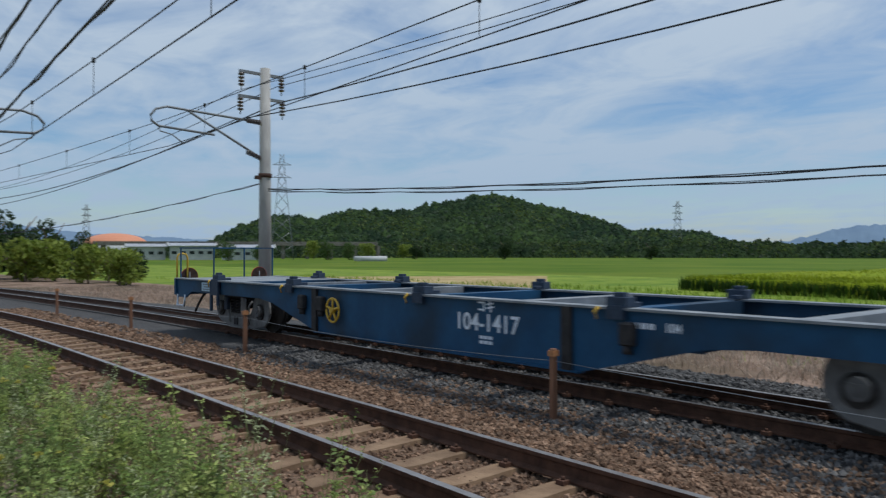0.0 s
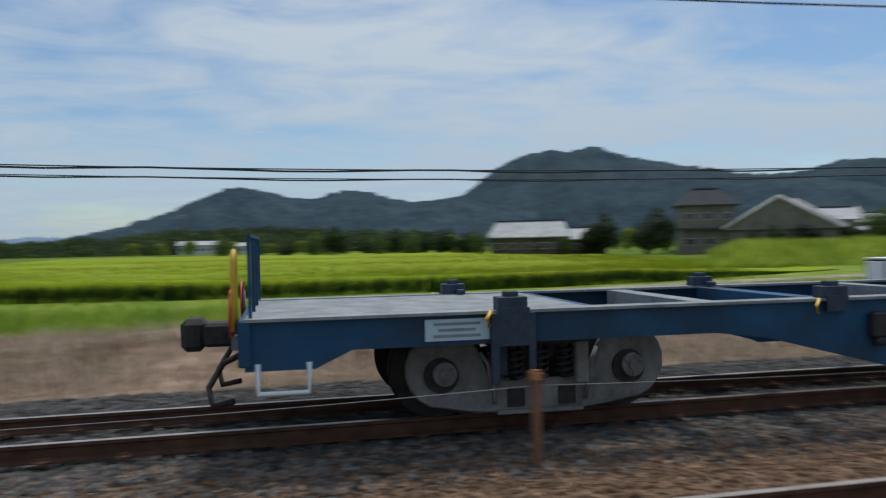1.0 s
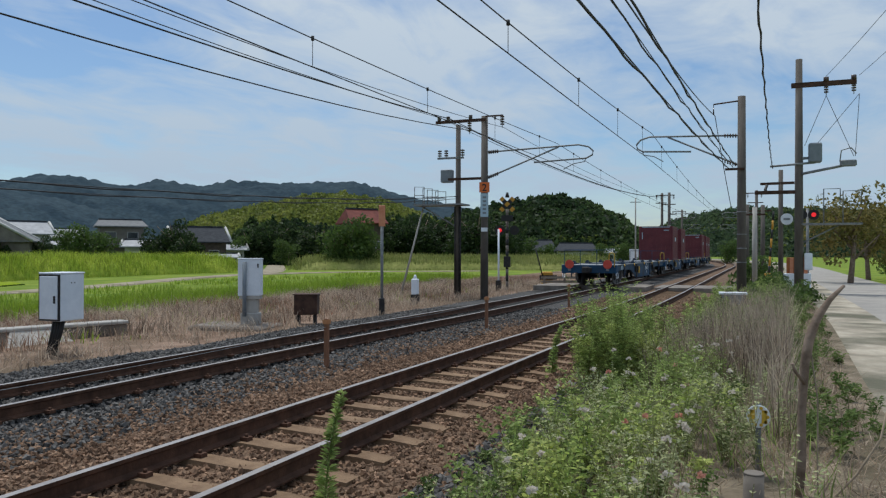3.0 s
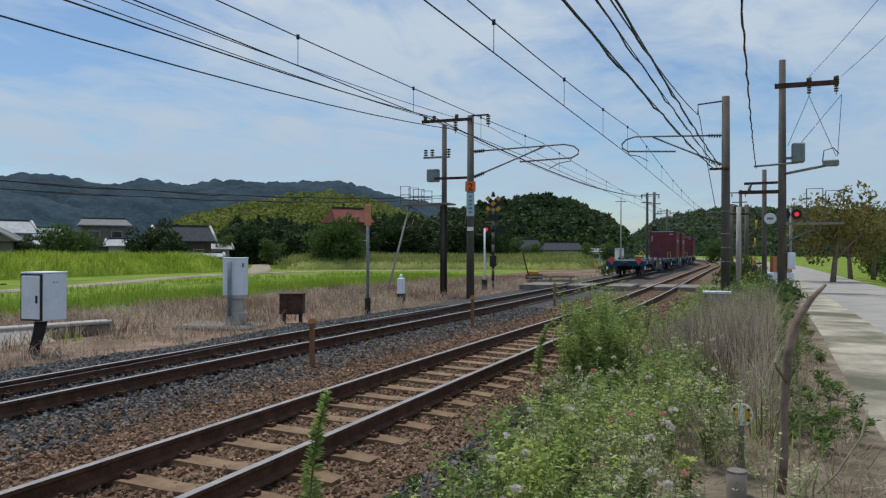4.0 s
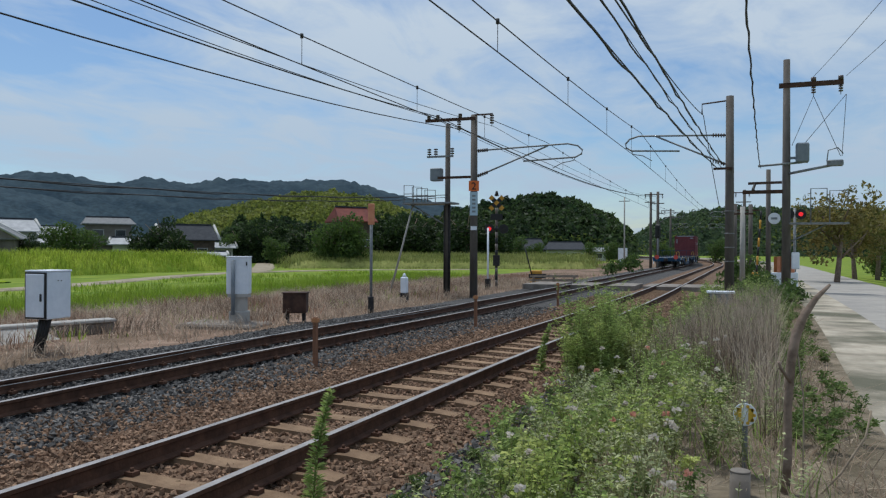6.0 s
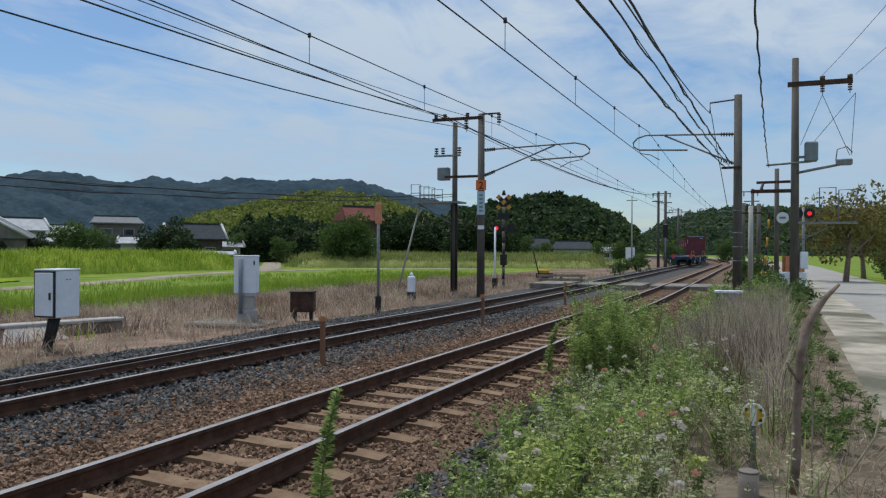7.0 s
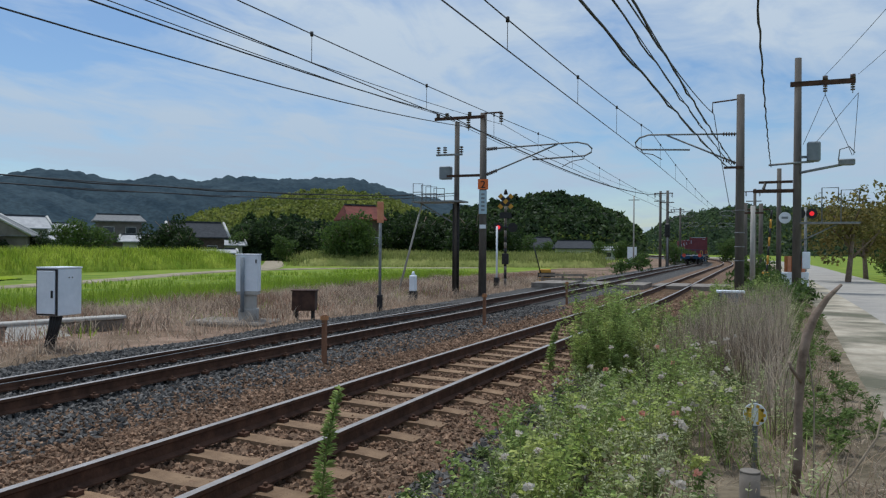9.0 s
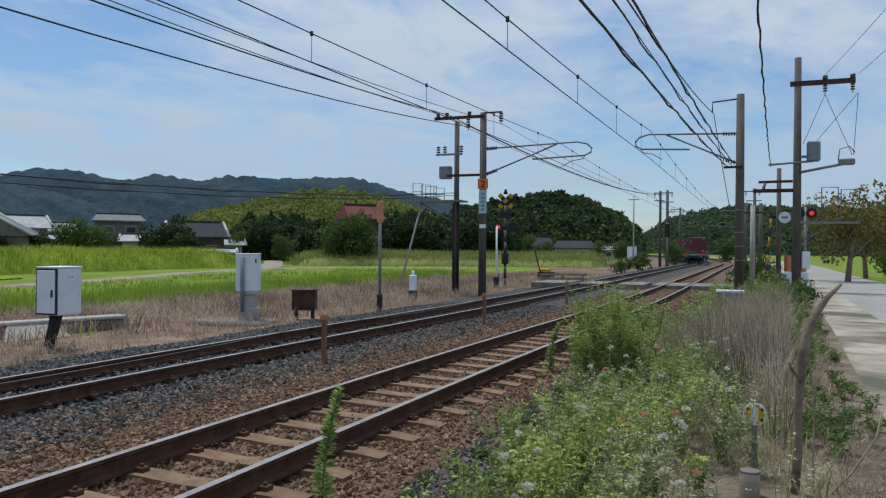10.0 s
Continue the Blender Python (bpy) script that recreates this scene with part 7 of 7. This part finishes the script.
P = verge_points(16000, -24, 30, 2.0, 4.8)
grass_patch("verge_straw", P, 0.08, 0.36, 0.009, "straw", "dry grass among the verge weeds", "dry grass", 1.2)
P = verge_points(5000, 3, 16, 2.2, 4.8)
grass_patch("verge_litter", P, 0.05, 0.16, 0.010, "straw_pale", "dead stalks lying on the verge", "dry grass", 2.8)
for n_, args, mt, lb in ((60, (3.8, 11, 2.2, 3.7), "petal", "small white flower heads on the weeds"), (9, (4.5, 9, 2.4, 3.6), "petal_pink", "small pink flower heads on the weeds"),
                         (14, (-9, -3.5, 2.0, 3.4), "petal_yellow", "small yellow flower heads on the weeds")):
    P = verge_points(n_, *args)
    P[:, 2] += RNG.uniform(0.4, 0.8, len(P))
    V, Q = stalk_leaves(P, np.full(len(P), 0.035), 16, 0.034, 0.024, 0.25)
    np_mesh("weed_flowers", V, Q, NOT, mt, lb, "flowers")


def tall_plant(x, y, h, label, bend):
    o = empty("tall_weed", pose(x, y, -0.25), label, "weed", "single weeds in the ballast")
    bm = B()
    pts = [(bend * (k / 6) ** 2 * h, 0, h * k / 6 * (1 - 0.05 * bend)) for k in range(7)]
    tube(bm, pts, 0.007, 6); part("stem", bm, "weed_green", o)
    n = int(420 * h)
    t = RNG.uniform(0.05, 1, n)
    a = RNG.uniform(0, 2 * np.pi, n)
    C = np.stack([bend * t ** 2 * h, 0 * t, h * t], 1)
    D = np.stack([np.cos(a), np.sin(a), RNG.uniform(0.1, 0.9, n)], 1)
    V = leaves(C, D, 0.105 * (1.1 - 0.6 * t), np.full(n, 0.018))
    np_mesh("leaf_whorl", V, np.arange(n)[:, None] * 4 + np.array([[0, 1, 2, 3]]), NOT, "weed_green", "", "", parent=o)


tall_plant(-2.92, 5.05, 0.85, "single upright green weed by the rail", 0.16)
tall_plant(-2.9, 11.4, 0.75, "single green weed by the rail", 0.2)
tall_plant(-2.75, 16.5, 0.95, "single green weed by the rail", 0.05)
# ---------------------------------------------------------------- ballast stones
def stones(name, n, y0, y1, l0, l1, smin, smax, material, label):
    P = line_points(n, y0, y1, l0, l1)
    S = RNG.uniform(smin, smax, n)
    P[:, 2] += 0.02 + RNG.uniform(-0.4, 0.5, n) * S
    base = np.array([[1, 0, 0], [-1, 0, 0], [0, 1, 0], [0, -1, 0], [0, 0, 1], [0, 0, -1.0]])
    tri = np.array([[0, 2, 4], [2, 1, 4], [1, 3, 4], [3, 0, 4], [2, 0, 5], [1, 2, 5], [3, 1, 5], [0, 3, 5]])
    A = RNG.normal(size=(n, 3, 3)); q, _ = np.linalg.qr(A)
    sc = S[:, None, None] * RNG.uniform(0.65, 1.25, (n, 6, 1)) * np.ones((1, 1, 3))
    V = np.einsum("nij,nkj->nki", q, base[None] * sc) + P[:, None, :]
    T = (np.arange(n) * 6)[:, None, None] + tri[None]
    np_mesh(name, V.reshape(-1, 3), np.zeros((0, 4), np.int32), T.reshape(-1, 3), material, label, "ballast")


stones("brown_ballast", 66000, -11, 15, -2.5, 2.35, 0.017, 0.036, "stone_brown", "loose rusty brown ballast stones")
stones("grey_ballast", 76000, -14, 24, -7.2, -2.0, 0.02, 0.044, "stone_grey", "loose grey ballast stones")
stones("brown_ballast_far", 12000, 15, 32, -2.3, 2.2, 0.03, 0.05, "stone_brown", "loose rusty brown ballast stones")
stones("brown_ballast_back", 12000, -28, -11, -2.3, 2.2, 0.03, 0.05, "stone_brown", "loose rusty brown ballast stones")
stones("mixed_ballast", 7000, -10, 20, -3.0, -1.6, 0.018, 0.036, "stone_brown", "rusty brown stones strewn among grey ballast")
stones("shoulder_ballast", 6000, 3.5, 12, 1.5, 2.6, 0.025, 0.05, "stone_grey", "loose grey ballast on the shoulder")


# ---------------------------------------------------------------- sleepers and fastenings
def sleeper_mesh():
    bm = B()
    xs_ = [-1.0, -0.75, -0.4, 0.0, 0.4, 0.75, 1.0]
    zs_ = [-0.175, -0.155, -0.158, -0.175, -0.158, -0.155, -0.175]
    rings = []
    for x, z in zip(xs_, zs_):
        rings.append([bm.verts.new(p) for p in ((x, -0.13, -0.30), (x, -0.105, z), (x, 0.105, z), (x, 0.13, -0.30))])
    for a, b in zip(rings, rings[1:]):
        for j in range(3):
            bm.faces.new((a[j], a[j + 1], b[j + 1], b[j]))
    bm.faces.new(rings[0]); bm.faces.new(rings[-1])
    bmesh.ops.recalc_face_normals(bm, faces=bm.faces)
    return mesh_of(bm, "sleeper", "sleeper")


def clip_mesh():
    bm = B()
    for s in (-1, 1):
        box(bm, s * 0.10 - 0.04, s * 0.10 + 0.04, -0.04, 0.04, -0.16, -0.125)
        rod(bm, (s * 0.10, 0, -0.13), (s * 0.10, 0, -0.10), 0.016, n=6)
    return mesh_of(bm, "rail_clip", "rust")


SL, CL = sleeper_mesh(), clip_mesh()
for trk, centre, y0, n in ((near_track, 0.0, -26, 125), (far_track, -D12, -24, 110)):
    for i in range(n):
        y = y0 + 0.62 * i
        s = new("sleeper", SL); s.parent = trk
        s.matrix_local = line_pose(y, centre, -0.002 if centre == 0 else -0.05, RNG.uniform(-0.6, 0.6))
        if abs(y) < 16:
            for sx in (-0.566, 0.566):
                c = new("rail_clip", CL); c.parent = trk; c.matrix_local = line_pose(y, centre + sx)



# ---------------------------------------------------------------- what moves
def motions():
    train = [wagon] + wagon_ahead
    for i, w_ in enumerate(train):
        walk(w_, [(t, wagon_pose(s + GAP * i)) for t, s in TRAIN])
    for b_, (i, y0) in zip(boxes, LOADS):
        walk(b_, [(t, wagon_pose(s + GAP * i) @ pose(0, y0, 1.0)) for t, s in TRAIN])
    for ws in wheelsets:
        y = ws.location.y
        walk(ws, [(k / FPS, pose(0, y, 0.43, -math.degrees((travel(k / FPS) - travel(0)) / 0.43))) for k in range(0, 10 * FPS + 1)])


motions()
